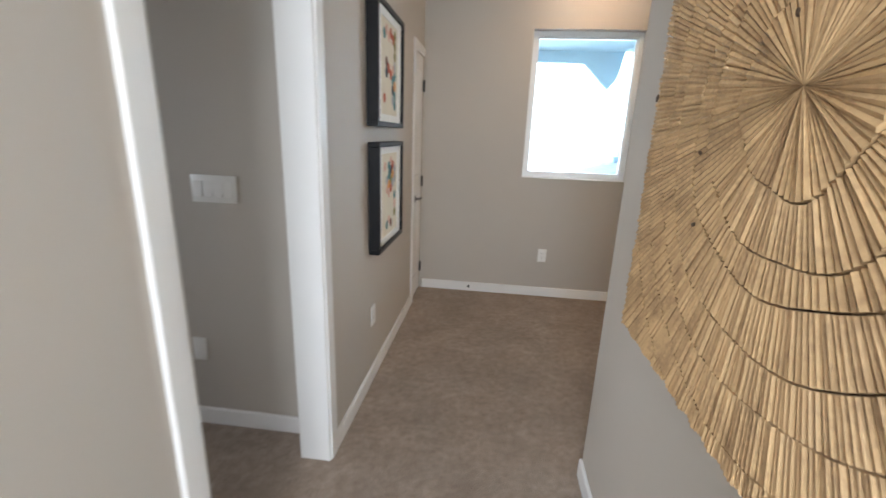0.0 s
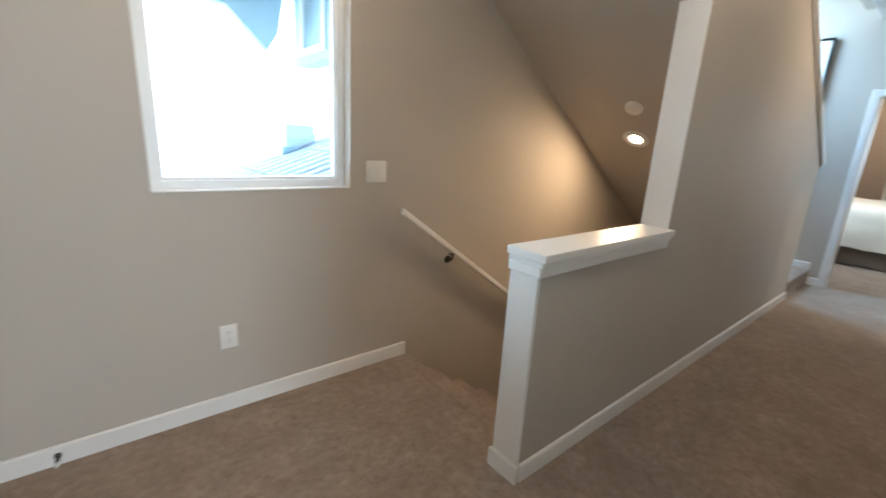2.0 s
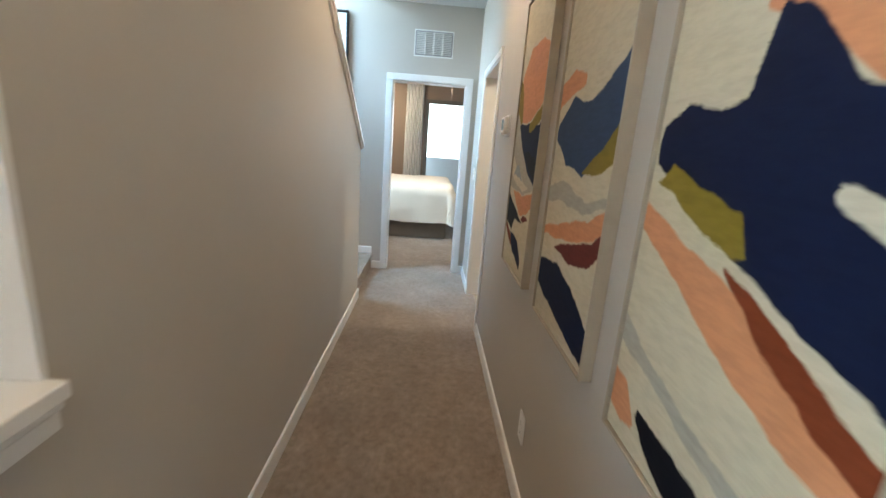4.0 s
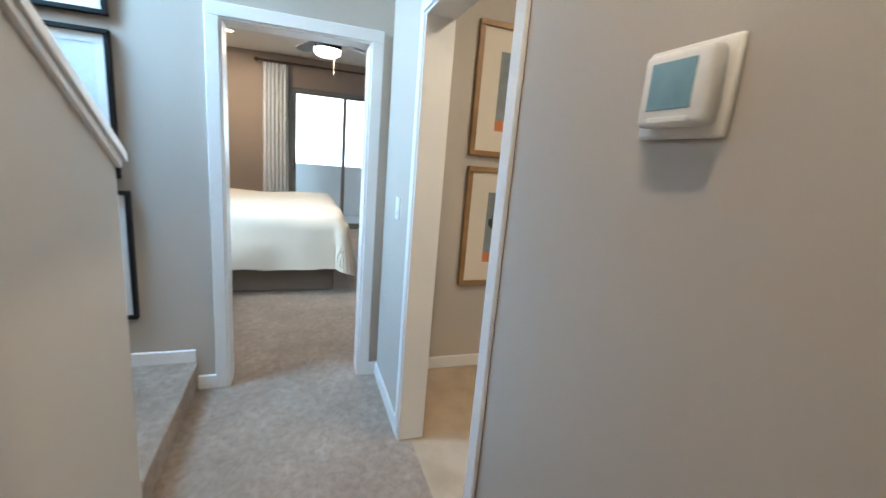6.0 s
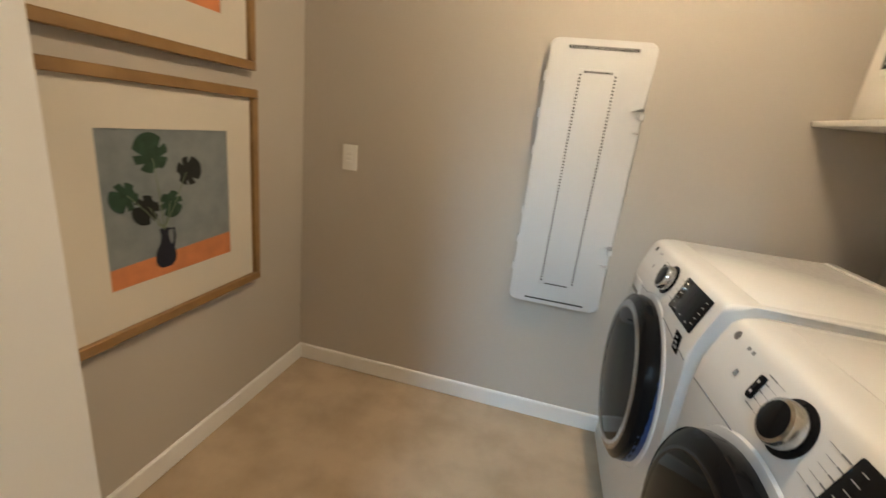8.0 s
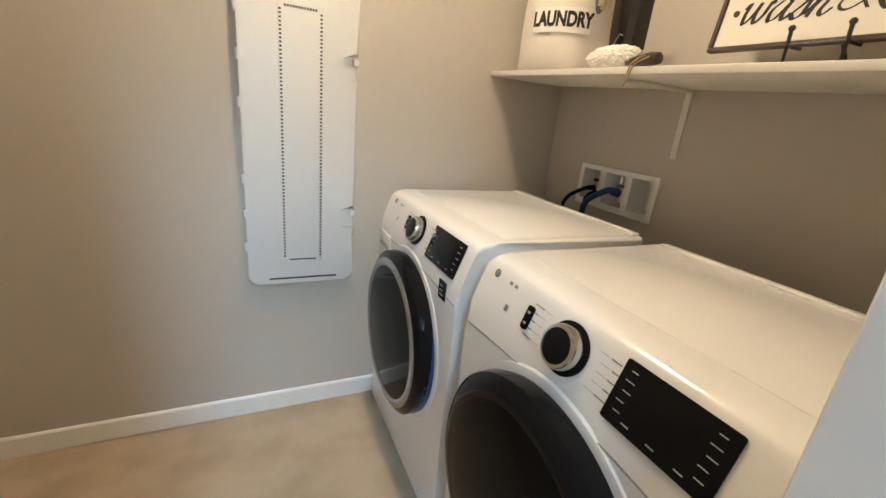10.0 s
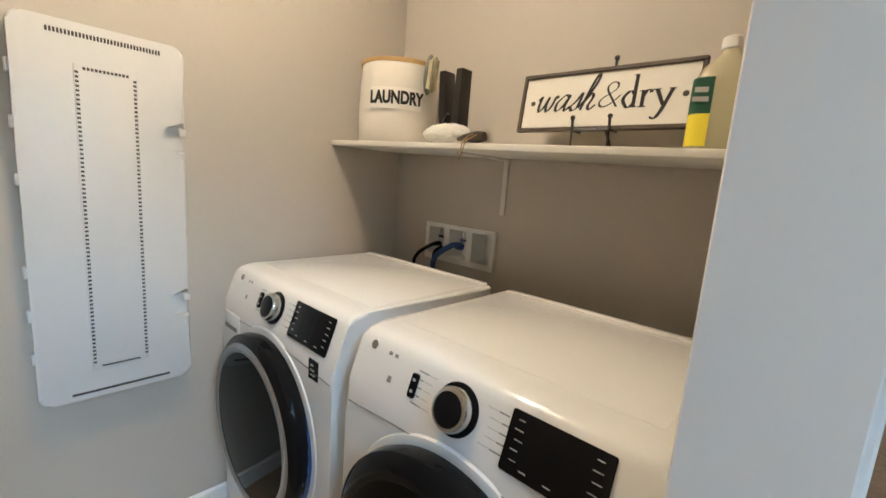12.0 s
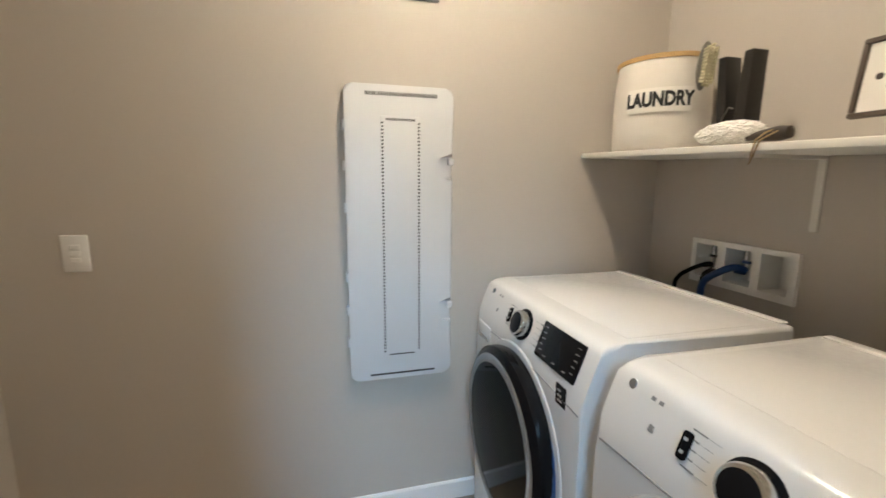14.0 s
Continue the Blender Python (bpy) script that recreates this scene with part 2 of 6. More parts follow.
structure("wall_bedroom", wall('x', 7.562, 7.682, 0.6, 4.81, 0, 5.3, [(2.72, 3.49, 0, 2.045)]), M_WALL, "greige painted wall with the bedroom doorway", "wall")
structure("wall_laundry_back", wall('y', 0.775, 0.895, 4.94, 7.562, 0, CEIL), M_WALL, "greige laundry wall behind the breaker panel", "wall")
structure("wall_laundry_side", wall('x', 4.94, 5.06, 0.895, 2.488, 0, CEIL, [(1.150, 1.539, 1.022, 1.178)]), M_WALL, "greige laundry wall behind the machines", "wall")
# the wall between hall and stairs: half wall, tall wall with a sloping top, and the part below the floor
structure("wall_half", box(2.557, 3.645, 0, 3.56, 3.777, 0.939), M_WALL, "greige half wall beside the stairs", "wall")
hall_side = prism([(3.56, 0), (6.60, 0), (6.60, 1.36), (4.47, CEIL), (2.482, CEIL), (3.56, soffit_z(3.56))], 'y', 3.645, 3.777)
structure("wall_stair", hall_side, M_WALL, "greige wall with a sloping top between hall and stairs", "wall")
structure("wall_stair_below", box(2.70, 3.645, -2.7, 7.562, 3.777, -0.30), M_WALL, "greige stairwell wall below the floor", "wall")
structure("wall_stair_end", box(7.562, 3.645, -2.7, 7.682, 4.81, -0.01), M_WALL, "greige wall at the foot of the stairs", "wall")
structure("wall_stair_head", box(2.60, 3.777, -2.7, 2.74, 4.81, -0.30), M_WALL, "plain wall under the top step", "wall")
structure("wall_upper_stair", box(4.40, 3.645, CEIL + 0.1, 7.562, 3.777, 5.3), M_WALL, "greige upper stairwell wall", "wall")
structure("wall_upper_end", box(2.36, 3.645, CEIL + 0.1, 2.48, 4.81, 5.3), M_WALL, "greige upper stairwell end wall", "wall")
structure("soffit", prism([(2.40, soffit_z(2.40)), (6.62, soffit_z(6.62)), (6.62, soffit_z(6.62) + 0.06), (2.40, soffit_z(2.40) + 0.06)], 'y', 3.777, 4.81), M_WALL, "greige sloping soffit under the upper stairs", "ceiling")
# side room seen through the first opening
structure("wall_side_room", wall('y', 2.685, 2.80, -2.4, 0.48, 0, CEIL), M_WALL, "greige wall of the side room", "wall")
structure("wall_side_room_west", wall('x', -2.52, -2.4, -0.6, 2.80, 0, CEIL, [(0.7, 2.1, 1.0, 2.2)]), M_WALL, "greige wall of the side room", "wall")
structure("wall_side_room_south", wall('y', -0.72, -0.60, -2.52, 0.48, 0, CEIL), M_WALL, "greige wall of the side room", "wall")
# bedroom
structure("wall_bedroom_far", wall('x', 13.0, 13.12, -0.9, 4.81, 0, 2.95, [(0.35, 3.24, 0.0, 2.44)]), M_BEDWALL, "taupe bedroom wall with a sliding door", "wall")
structure("wall_bedroom_south", wall('y', -1.02, -0.9, 7.562, 13.12, 0, 2.95), M_BEDWALL, "taupe bedroom wall", "wall")
structure("wall_bedroom_west", wall('x', 7.57, 7.69, -0.9, 0.6, 0, 2.95), M_BEDWALL, "taupe bedroom wall", "wall")
structure("wall_bedroom_lining", wall('x', 7.682, 7.694, -0.9, 4.81, 0, 2.95, [(2.655, 3.555, 0, 2.11)]), M_BEDWALL, "taupe bedroom face of the partition", "wall")

# floors
structure("floor", box(-2.52, -0.72, -0.30, 2.70, 4.81, 0), M_CARPET, "taupe cut-pile carpet", "carpet")
structure("floor_hall", box(2.70, 2.54, -0.30, 7.69, 3.777, 0), M_CARPET, "taupe cut-pile hall carpet", "carpet")
structure("floor_bedroom", box(7.69, -0.9, -0.30, 13.0, 4.81, 0), M_CARPET, "taupe cut-pile bedroom carpet", "carpet")
structure("floor_laundry", box(4.94, 0.77, -0.30, 7.562, 2.54, -0.004), M_VINYL, "mottled beige stone-look vinyl floor", "floor")
structure("floor_lower", box(2.6, 3.6, -2.9, 7.7, 4.9, -2.7), M_CARPET, "carpet at the foot of the stairs", "carpet")
# ceilings
structure("ceiling", box(-2.52, -0.72, CEIL, 2.482, 4.81, CEIL + 0.1), M_CEIL, "painted drywall ceiling", "ceiling")
structure("ceiling_hall", box(2.482, 0.77, CEIL, 7.562, 3.645, CEIL + 0.1), M_CEIL, "painted drywall hall ceiling", "ceiling")
structure("ceiling_bedroom", box(7.69, -1.0, 2.93, 13.1, 4.97, 3.05), M_CEIL, "painted bedroom ceiling", "ceiling")
structure("ceiling_upper", box(2.36, 3.645, 5.3, 7.7, 4.97, 5.4), M_CEIL, "painted upper stairwell ceiling", "ceiling")

# ---------------- trim, doors, window, stairs ----------------


def baseboard(name, axis, face, out, u0, u1, z=0.0, h=0.085):
    """A baseboard on a wall face: out is the side on which it stands proud."""
    t = 0.013
    pts = [(face, z), (face + out * t, z), (face + out * t, z + h - 0.006), (face + out * (t - 0.005), z + h), (face, z + h)]
    if axis == 'x':
        bm = prism(pts, 'x', u0, u1)
    else:
        bm = prism(pts, 'y', u0, u1)
    return structure(name, bm, M_TRIM, "white painted baseboard", "baseboard")


baseboard("baseboard_window", 'x', 4.808, -1, 0.63, 2.762)
baseboard("baseboard_west", 'y', 0.602, 1, 2.602, 4.343)
baseboard("baseboard_west_near", 'y', 0.602, 1, -0.6, 1.718)
baseboard("baseboard_art", 'y', 1.713, -1, -0.6, 2.625)
baseboard("baseboard_hall", 'x', 2.602, 1, 1.836, 5.953)
baseboard("baseboard_hall_far", 'x', 2.602, 1, 6.917, 7.56)
baseboard("baseboard_stair", 'x', 3.643, -1, 2.555, 6.60)
baseboard("baseboard_half_end", 'y', 2.540, -1, 3.632, 3.79)
baseboard("baseboard_bedroom_wall", 'y', 7.560, -1, 2.60, 2.656)
baseboard("baseboard_bedroom_wall_far", 'y', 7.560, -1, 3.555, 3.648)
baseboard("baseboard_landing", 'y', 7.560, -1, 3.655, 4.81, 0.176, 0.075)
baseboard("baseboard_side_room", 'x', 2.683, -1, -2.4, 0.48)
baseboard("baseboard_laundry_east", 'y', 7.560, -1, 0.895, 2.475)
baseboard("baseboard_laundry_back", 'x', 0.897, 1, 5.06, 7.56)
baseboard("baseboard_bedroom_far", 'y', 12.998, -1, 3.30, 4.81)


def casing(name, axis, face, out, u0, u1, top, w=0.065, t=0.016, sides=(True, True)):
    """Flat casing round an opening u0..u1, on one wall face."""
    bm = bmesh.new()
    lo, hi = sorted((face, face + out * t))

    def put(a, b, c, d):
        if axis == 'x':
            box(lo, a, c, hi, b, d, 0.003, 1, bm)
        else:
            box(a, lo, c, b, hi, d, 0.003, 1, bm)
    if sides[0]:
        put(u0 - w, u0, 0, top)
    if sides[1]:
        put(u1, u1 + w, 0, top)
    put(u0 - w if sides[0] else u0, u1 + w if sides[1] else u1, top, top + w)
    return structure(name, bm, M_TRIM, "white painted door casing", "casing")


def jamb(name, axis, lo, hi, u0, u1, top, t=0.014, material=None):
    """The lining of an opening: two sides and a head."""
    bm = bmesh.new()
    for a, b in ((u0, u0 + t), (u1 - t, u1)):
        if axis == 'x':
            box(lo, a, 0, hi, b, top, 0.002, 1, bm)
        else:
            box(a, lo, 0, b, hi, top, 0.002, 1, bm)
    if axis == 'x':
        box(lo, u0 + t, top - t, hi, u1 - t, top, 0.002, 1, bm)
    else:
        box(u0 + t, lo, top - t, u1 - t, hi, top, 0.002, 1, bm)
    return structure(name, bm, material or M_TRIM, "white painted door jamb", "jamb")


jamb("jamb_side_room", 'x', 0.472, 0.608, 1.788, 2.537, 2.047)
casing("casing_side_room", 'x', 0.601, 1, 1.785, 2.535, 2.045)
casing("casing_side_room_inner", 'x', 0.479, -1, 1.785, 2.535, 2.045)
jamb("jamb_bedroom", 'x', 7.556, 7.70, 2.718, 3.492, 2.047)
casing("casing_bedroom", 'x', 7.561, -1, 2.72, 3.49, 2.045)
casing("casing_bedroom_inner", 'x', 7.695, 1, 2.72, 3.49, 2.045)
jamb("jamb_laundry", 'y', 2.474, 2.607, 6.010, 6.868, 2.037)
casing("casing_laundry", 'y', 2.601, 1, 6.012, 6.866, 2.035, 0.055, 0.014)
casing("casing_laundry_inner", 'y', 2.487, -1, 6.012, 6.866, 2.035, 0.055, 0.014)
casing("casing_closet", 'x', 0.601, 1, 4.407, 4.79, 2.05, 0.062, 0.016, (True, False))

# the closet door: two panels, lever and three hinges
door = empty_thing("door_1", "white two-panel closet door, closed, with black lever", "door", at=(0.585, 4.6, 0))
door["kind"] = "structure"


def panel_door(y0, y1, z0, z1, x0, x1, panels):
    bm = wall('x', x0, x1, y0, y1, z0, z1, panels)
    for a, b, c, d in panels:
        # a raised field inside a sloped moulding
        rim = [(x1, a, b, c, d), (x1 - 0.010, a + 0.014, b - 0.014, c + 0.014, d - 0.014), (x1 - 0.010, a + 0.03, b - 0.03, c + 0.03, d - 0.03), (x1 - 0.003, a + 0.045, b - 0.045, c + 0.045, d - 0.045)]
        rings = [[bm.verts.new((x, u, z)) for u, z in ((p, r), (q, r), (q, s), (p, s))] for x, p, q, r, s in rim]
        for r1, r2 in zip(rings, rings[1:]):
            for i in range(4):
                bm.faces.new((r1[i], r1[(i + 1) % 4], r2[(i + 1) % 4], r2[i]))
        bm.faces.new(rings[-1])
    return bm


part("slab", panel_door(4.413, 4.786, 0.012, 2.045, 0.560, 0.598, [(4.485, 4.715, 1.08, 1.92), (4.485, 4.715, 0.17, 0.86)]), M_TRIM, door, smooth=False)
hd = part("lever_handle", lathe([(0.0, 0.006), (0.03, 0.006), (0.032, 0.0), (0.032, -0.004)], 24, Matrix.Translation((0.604, 4.475, 0.90)) @ Matrix.Rotation(radians(90), 4, 'Y')), M_BLACK, door, "matte black lever handle")
part("lever", tube([(0.606, 4.475, 0.90), (0.64, 4.475, 0.90), (0.648, 4.485, 0.90), (0.648, 4.53, 0.903), (0.645, 4.58, 0.897)], 0.008, 10), M_BLACK, hd)
for hz in (0.215, 1.02, 1.82):
    hg = box(0.598, 4.772, hz - 0.045, 0.606, 4.797, hz + 0.045, 0.002, 1)
    cyl((0.611, 4.788, hz - 0.047), (0.611, 4.788, hz + 0.047), 0.007, None, 10, hg)
    part("hinge", hg, M_BLACK, door)
structure("closet_back", box(0.40, 4.35, 0, 0.48, 4.81, 2.1), M_TRIM, "closed closet behind the door", "wall")

# window in the loft
M_VINYLFRAME = paint("white_vinyl_frame", (0.78, 0.80, 0.81), 0.35, 0.02, 8, 0.0, 60)
win = empty_thing("window_1", "white vinyl fixed window in a drywall return", "window", at=(1.9365, 4.9, 1.09))
win["kind"] = "structure"
fr = wall('y', 4.875, 4.945, 1.497, 2.376, 1.092, 2.278, [(1.537, 2.336, 1.132, 2.238)])
part("window_frame", fr, M_VINYLFRAME, win, smooth=False)
stop = wall('y', 4.89, 4.92, 1.537, 2.336, 1.132, 2.238, [(1.552, 2.321, 1.147, 2.223)])
part("glazing_bead", stop, M_VINYLFRAME, win, smooth=False)
pane = part("pane", box(1.553, 4.902, 1.148, 2.320, 4.908, 2.222), M_GLASS, win, smooth=False)
pane.visible_shadow = False
structure("window_sill", box(1.497, 4.806, 1.0905, 2.376, 4.874, 1.098, 0.002, 1), M_TRIM, "white painted window stool", "sill")

# half wall cap, end boards, post board and sloping rail cap
cap = bmesh.new()
box(2.522, 3.606, 0.962, 3.558, 3.790, 0.994, 0.004, 2, cap)
box(2.531, 3.620, 0.940, 3.558, 3.786, 0.9615, 0.005, 2, cap)
box(2.532, 3.629, 0.900, 3.558, 3.644, 0.9395, 0.004, 1, cap)
box(2.530, 3.629, 0.900, 2.5405, 3.785, 0.9395, 0.004, 1, cap)
structure("trim_half_wall_cap", cap, M_TRIM, "white painted half wall cap with a small moulding", "trim")
structure("trim_half_wall_end", box(2.541, 3.641, 0, 2.5565, 3.781, 0.899, 0.003, 1), M_TRIM, "white painted end board of the half wall", "trim")
structure("trim_post", prism([(3.545, 0.995), (3.5595, 0.995), (3.5595, soffit_z(3.5595) - 0.002), (3.545, soffit_z(3.545) - 0.002)], 'y', 3.641, 3.781), M_TRIM, "white painted end board of the tall wall", "trim")


def slope(x):
    return 1.362 + (6.60 - x) * 0.667


rail_cap = bmesh.new()
prism([(6.625, slope(6.625)), (6.625, slope(6.625) + 0.03), (4.50, slope(4.50) + 0.03), (4.50, slope(4.50))], 'y', 3.620, 3.802, rail_cap)
prism([(6.610, slope(6.610) - 0.028), (6.610, slope(6.610) - 0.002), (4.52, slope(4.52) - 0.002), (4.52, slope(4.52) - 0.028)], 'y', 3.631, 3.6445, rail_cap)
structure("trim_sloping_cap", rail_cap, M_TRIM, "white sloping cap on the stair wall", "trim")

# stairs: down along the window wall, landing and upper flight
down = empty_thing("stairs_down", "taupe carpeted stairs going down beside the wall", "stairs", at=(2.76, 4.29, -2.7))
down["kind"] = "structure"
for i in range(14):
    x0 = 2.76 + 0.26 * i
    step = box(x0 - 0.025, 3.778, -0.18 * (i + 1) - 0.03, x0 + 0.262, 4.809, -0.18 * (i + 1), 0.012, 2)
    box(x0, 3.778, -0.18 * (i + 1) - 0.001, x0 + 0.02, 4.809, -0.18 * i - 0.031, 0, 1, step)
    part("step", step, M_CARPET, down)
structure("stair_nosing", box(2.695, 3.778, -0.05, 2.785, 4.809, 0.002, 0.018, 3), M_CARPET, "carpeted top nosing of the stairs", "stairs")
land = box(6.605, 3.66, -0.02, 7.559, 4.809, 0.146)
box(6.603, 3.643, 0.140, 7.560, 4.809, 0.176, 0.014, 3, land)
structure("landing", land, M_CARPET, "carpeted landing one step above the hall", "stairs")
up = empty_thing("stairs_up", "taupe carpeted upper stair flight rising from the landing", "stairs", at=(6.60, 4.29, 0.176))
up["kind"] = "structure"
for i in range(15):
    x1 = 6.60 - 0.26 * i
    part("step", box(x1 - 0.26, 3.779, 0.176 + 0.18 * i, x1 + 0.02, 4.808, 0.176 + 0.18 * (i + 1), 0.012, 2), M_CARPET, up)

# handrail on the stair wall
hr = empty_thing("handrail", "white wooden handrail on black brackets along the stair wall", "handrail", at=(2.76, 4.76, 0.93))


def rail_z(x):
    return 0.945 - 0.70 * (x - 2.70)


bm = bmesh.new()
prof = [(-0.02, -0.02), (0.02, -0.02), (0.024, 0.0), (0.018, 0.017), (0.0, 0.022), (-0.018, 0.017), (-0.024, 0.0)]
ends = [[bm.verts.new((x, 4.755 + a, rail_z(x) + b)) for a, b in prof] for x in (2.68, 6.2)]
for i in range(len(prof)):
    j = (i + 1) % len(prof)
    bm.faces.new((ends[0][i], ends[0][j], ends[1][j], ends[1][i]))
bm.faces.new(ends[0])
bm.faces.new(ends[1][::-1])
part("rail", bm, M_TRIM, hr)
for x in (3.09, 3.83, 4.7, 5.6):
    z = rail_z(x)
    b2 = lathe([(0.0, 0.0), (0.026, 0.0), (0.024, 0.008), (0.0, 0.010)], 16, Matrix.Translation((x, 4.809, z - 0.075)) @ Matrix.Rotation(radians(90), 4, 'X'))
    tube([(x, 4.80, z - 0.075), (x, 4.77, z - 0.07), (x, 4.757, z - 0.05), (x, 4.755, z - 0.021)], 0.008, 8, b2)
    box(x - 0.03, 4.742, z - 0.026, x + 0.03, 4.768, z - 0.020, 0.002, 1, b2)
    part("bracket", b2, M_BLACK, hr, "black metal rail bracket")

# ---------------- fixtures ----------------
M_DARKSLOT = paint("dark_slot", (0.03, 0.028, 0.025), 0.6, 0.1, 30, 0)
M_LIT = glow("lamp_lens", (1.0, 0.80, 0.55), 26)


def on_wall(place, normal):
    """A frame whose z points out of the wall, x along it and y up."""
    n = Vector(normal)
    x = Vector((0, 0, 1)).cross(n).normalized()
    m = Matrix((x, Vector((0, 0, 1)), n)).transposed().to_4x4()
    return Matrix.Translation(place) @ m


def put_at(bm, m):
    bmesh.ops.transform(bm, matrix=m, verts=bm.verts)
    return bm


def plate(name, place, normal, w, h, kind, gangs, label, category):
    t = empty_thing(name, label, category, "wall plates", at=place)
    m = on_wall(place, normal)
    part("cover_plate", put_at(box(-w / 2, -h / 2, -0.001, w / 2, h / 2, 0.006, 0.003, 2), m), M_PLATE, t)
    for g in range(gangs):
        cx = (g - (gangs - 1) / 2) * 0.046
        if kind == "rocker":
            bm = prism([(-0.033, 0.0055), (0.033, 0.0055), (0.033, 0.0085), (0.0, 0.0065), (-0.033, 0.0115)], 'x', cx - 0.0165, cx + 0.0165)
            part("rocker", put_at(bm, m), M_PLATE, t)
        elif kind == "outlet":
            part("receptacle", put_at(box(cx - 0.0165, -0.034, 0.005, cx + 0.0165, 0.034, 0.0078, 0.002, 1), m), M_PLATE, t)
            for sy in (-0.019, 0.019):
                sl = bmesh.new()
                box(cx - 0.0075, sy - 0.002, 0.0070, cx - 0.0055, sy + 0.007, 0.0080, 0, 1, sl)
                box(cx + 0.0055, sy - 0.002, 0.0070, cx + 0.0075, sy + 0.006, 0.0080, 0, 1, sl)
                box(cx - 0.002, sy - 0.010, 0.0070, cx + 0.002, sy - 0.006, 0.0080, 0, 1, sl)
                part("socket", put_at(sl, m), M_DARKSLOT, t, "dark socket slots", smooth=False)
        elif kind == "buttons":
            for by in (-0.022, 0.0, 0.022):
                part("button", put_at(box(cx - 0.015, by - 0.008, 0.005, cx + 0.015, by + 0.008, 0.009, 0.002, 1), m), M_PLATE, t)
    return t


plate("wall_outlet", (1.738, 4.809, 0.392), (0, -1, 0), 0.075, 0.120, "outlet", 1, "white duplex outlet on the wall under the window", "outlet")
plate("light_switch", (2.534, 4.809, 1.178), (0, -1, 0), 0.128, 0.118, "rocker", 2, "white double rocker switch beside the window", "light switch")
plate("wall_outlet", (0.601, 3.228, 0.400), (1, 0, 0), 0.075, 0.120, "outlet", 1, "white outlet on the wall below two pictures", "outlet")
plate("light_switch", (0.076, 2.684, 1.170), (0, -1, 0), 0.206, 0.117, "rocker", 4, "white four-gang rocker switch plate in the side room", "light switch")
plate("blank_plate", (-0.082, 2.684, 0.405), (0, -1, 0), 0.070, 0.117, "blank", 0, "white blank wall plate near the baseboard", "wall plate")
plate("wall_outlet", (4.40, 2.601, 0.32), (0, 1, 0), 0.075, 0.120, "outlet", 1, "white outlet low on the hall wall", "outlet")
plate("light_switch", (7.19, 2.601, 1.165), (0, 1, 0), 0.075, 0.120, "rocker", 1, "white single rocker switch beside the laundry opening", "light switch")
plate("timer_switch", (7.303, 0.896, 1.160), (0, 1, 0), 0.076, 0.122, "buttons", 1, "white button switch on the laundry wall", "light switch")

# thermostat
th = empty_thing("thermostat", "white wall thermostat with a pale blue screen", "thermostat", at=(5.475, 2.6, 1.553))
m = on_wall((5.482, 2.601, 1.552), (0, 1, 0))
part("backplate", put_at(box(-0.072, -0.062, -0.001, 0.072, 0.062, 0.008, 0.006, 3), m), M_PLATE, th)
part("body", put_at(box(-0.052, -0.048, 0.008, 0.060, 0.050, 0.034, 0.009, 3), m), M_PLATE, th)
M_SCREEN = paint("blue_grey_screen", (0.16, 0.30, 0.36), 0.12, 0.15, 8, 0, second=(0.30, 0.46, 0.50))
part("screen", put_at(box(-0.034, -0.026, 0.0335, 0.038, 0.036, 0.0352, 0.0005, 1), m), M_SCREEN, th, "glossy pale blue screen")
part("button_bar", put_at(box(-0.030, -0.043, 0.0335, 0.036, -0.036, 0.0350, 0.0005, 1), m), M_PLATE, th)

# return air grille over the bedroom door
M_GRILLE = paint("white_metal_grille", (0.74, 0.74, 0.72), 0.4, 0.03, 8, 0)
vg = empty_thing("air_vent", "white louvered air return over the bedroom door", "air vent", at=(7.56, 3.088, 2.415))
m = on_wall((7.561, 3.088, 2.415), (-1, 0, 0))
# The shade between the slats is put into the backing's grey.
part("backing", put_at(box(-0.19, -0.115, -0.001, 0.19, 0.115, 0.002), m), paint("grey_vent_shadow", (0.30, 0.30, 0.30), 0.8), vg, smooth=False)
fr = wall('y', 0.0, 0.012, -0.20, 0.20, -0.128, 0.128, [(-0.178, 0.178, -0.106, 0.106)])
part("frame", put_at(fr, m @ Matrix.Rotation(radians(90), 4, 'X') @ Matrix.Scale(-1, 4, (0, 1, 0))), M_GRILLE, vg, smooth=False)
for k in range(1, 4):
    u = -0.178 + 0.356 * k / 4
    part("divider", put_at(box(u - 0.006, -0.106, 0.002, u + 0.006, 0.106, 0.011), m), M_GRILLE, vg, smooth=False)
for k in range(13):
    v = -0.098 + 0.196 * k / 12
    part("slat", put_at(prism([(v - 0.005, 0.0025), (v - 0.003, 0.0025), (v + 0.005, 0.009), (v + 0.003, 0.009)], 'x', -0.178, 0.178), m), M_GRILLE, vg, smooth=False)

# dark grey slatted plate high on the laundry wall
lv = empty_thing("slatted_wall_plate", "dark grey slatted plate high in the laundry room", "air vent", at=(6.26, 0.9, 2.15))
m = on_wall((6.262, 0.896, 2.155), (0, 1, 0))
M_GREYSLAT = paint("dark_grey_slat", (0.16, 0.165, 0.17), 0.5, 0.1, 8, 0.05)
part("frame", put_at(box(-0.175, -0.108, -0.001, 0.175, 0.108, 0.008, 0.003, 1), m), M_GREYSLAT, lv)
for k in range(9):
    v = -0.08 + 0.02 * k
    part("slat", put_at(prism([(v - 0.008, 0.0075), (v - 0.004, 0.0075), (v + 0.006, 0.014), (v + 0.002, 0.014)], 'x', -0.15, 0.15), m), M_GREYSLAT, lv, smooth=False)

# lamp and smoke detector on the sloping soffit
sn = Vector((-0.681, 0, -1)).normalized()


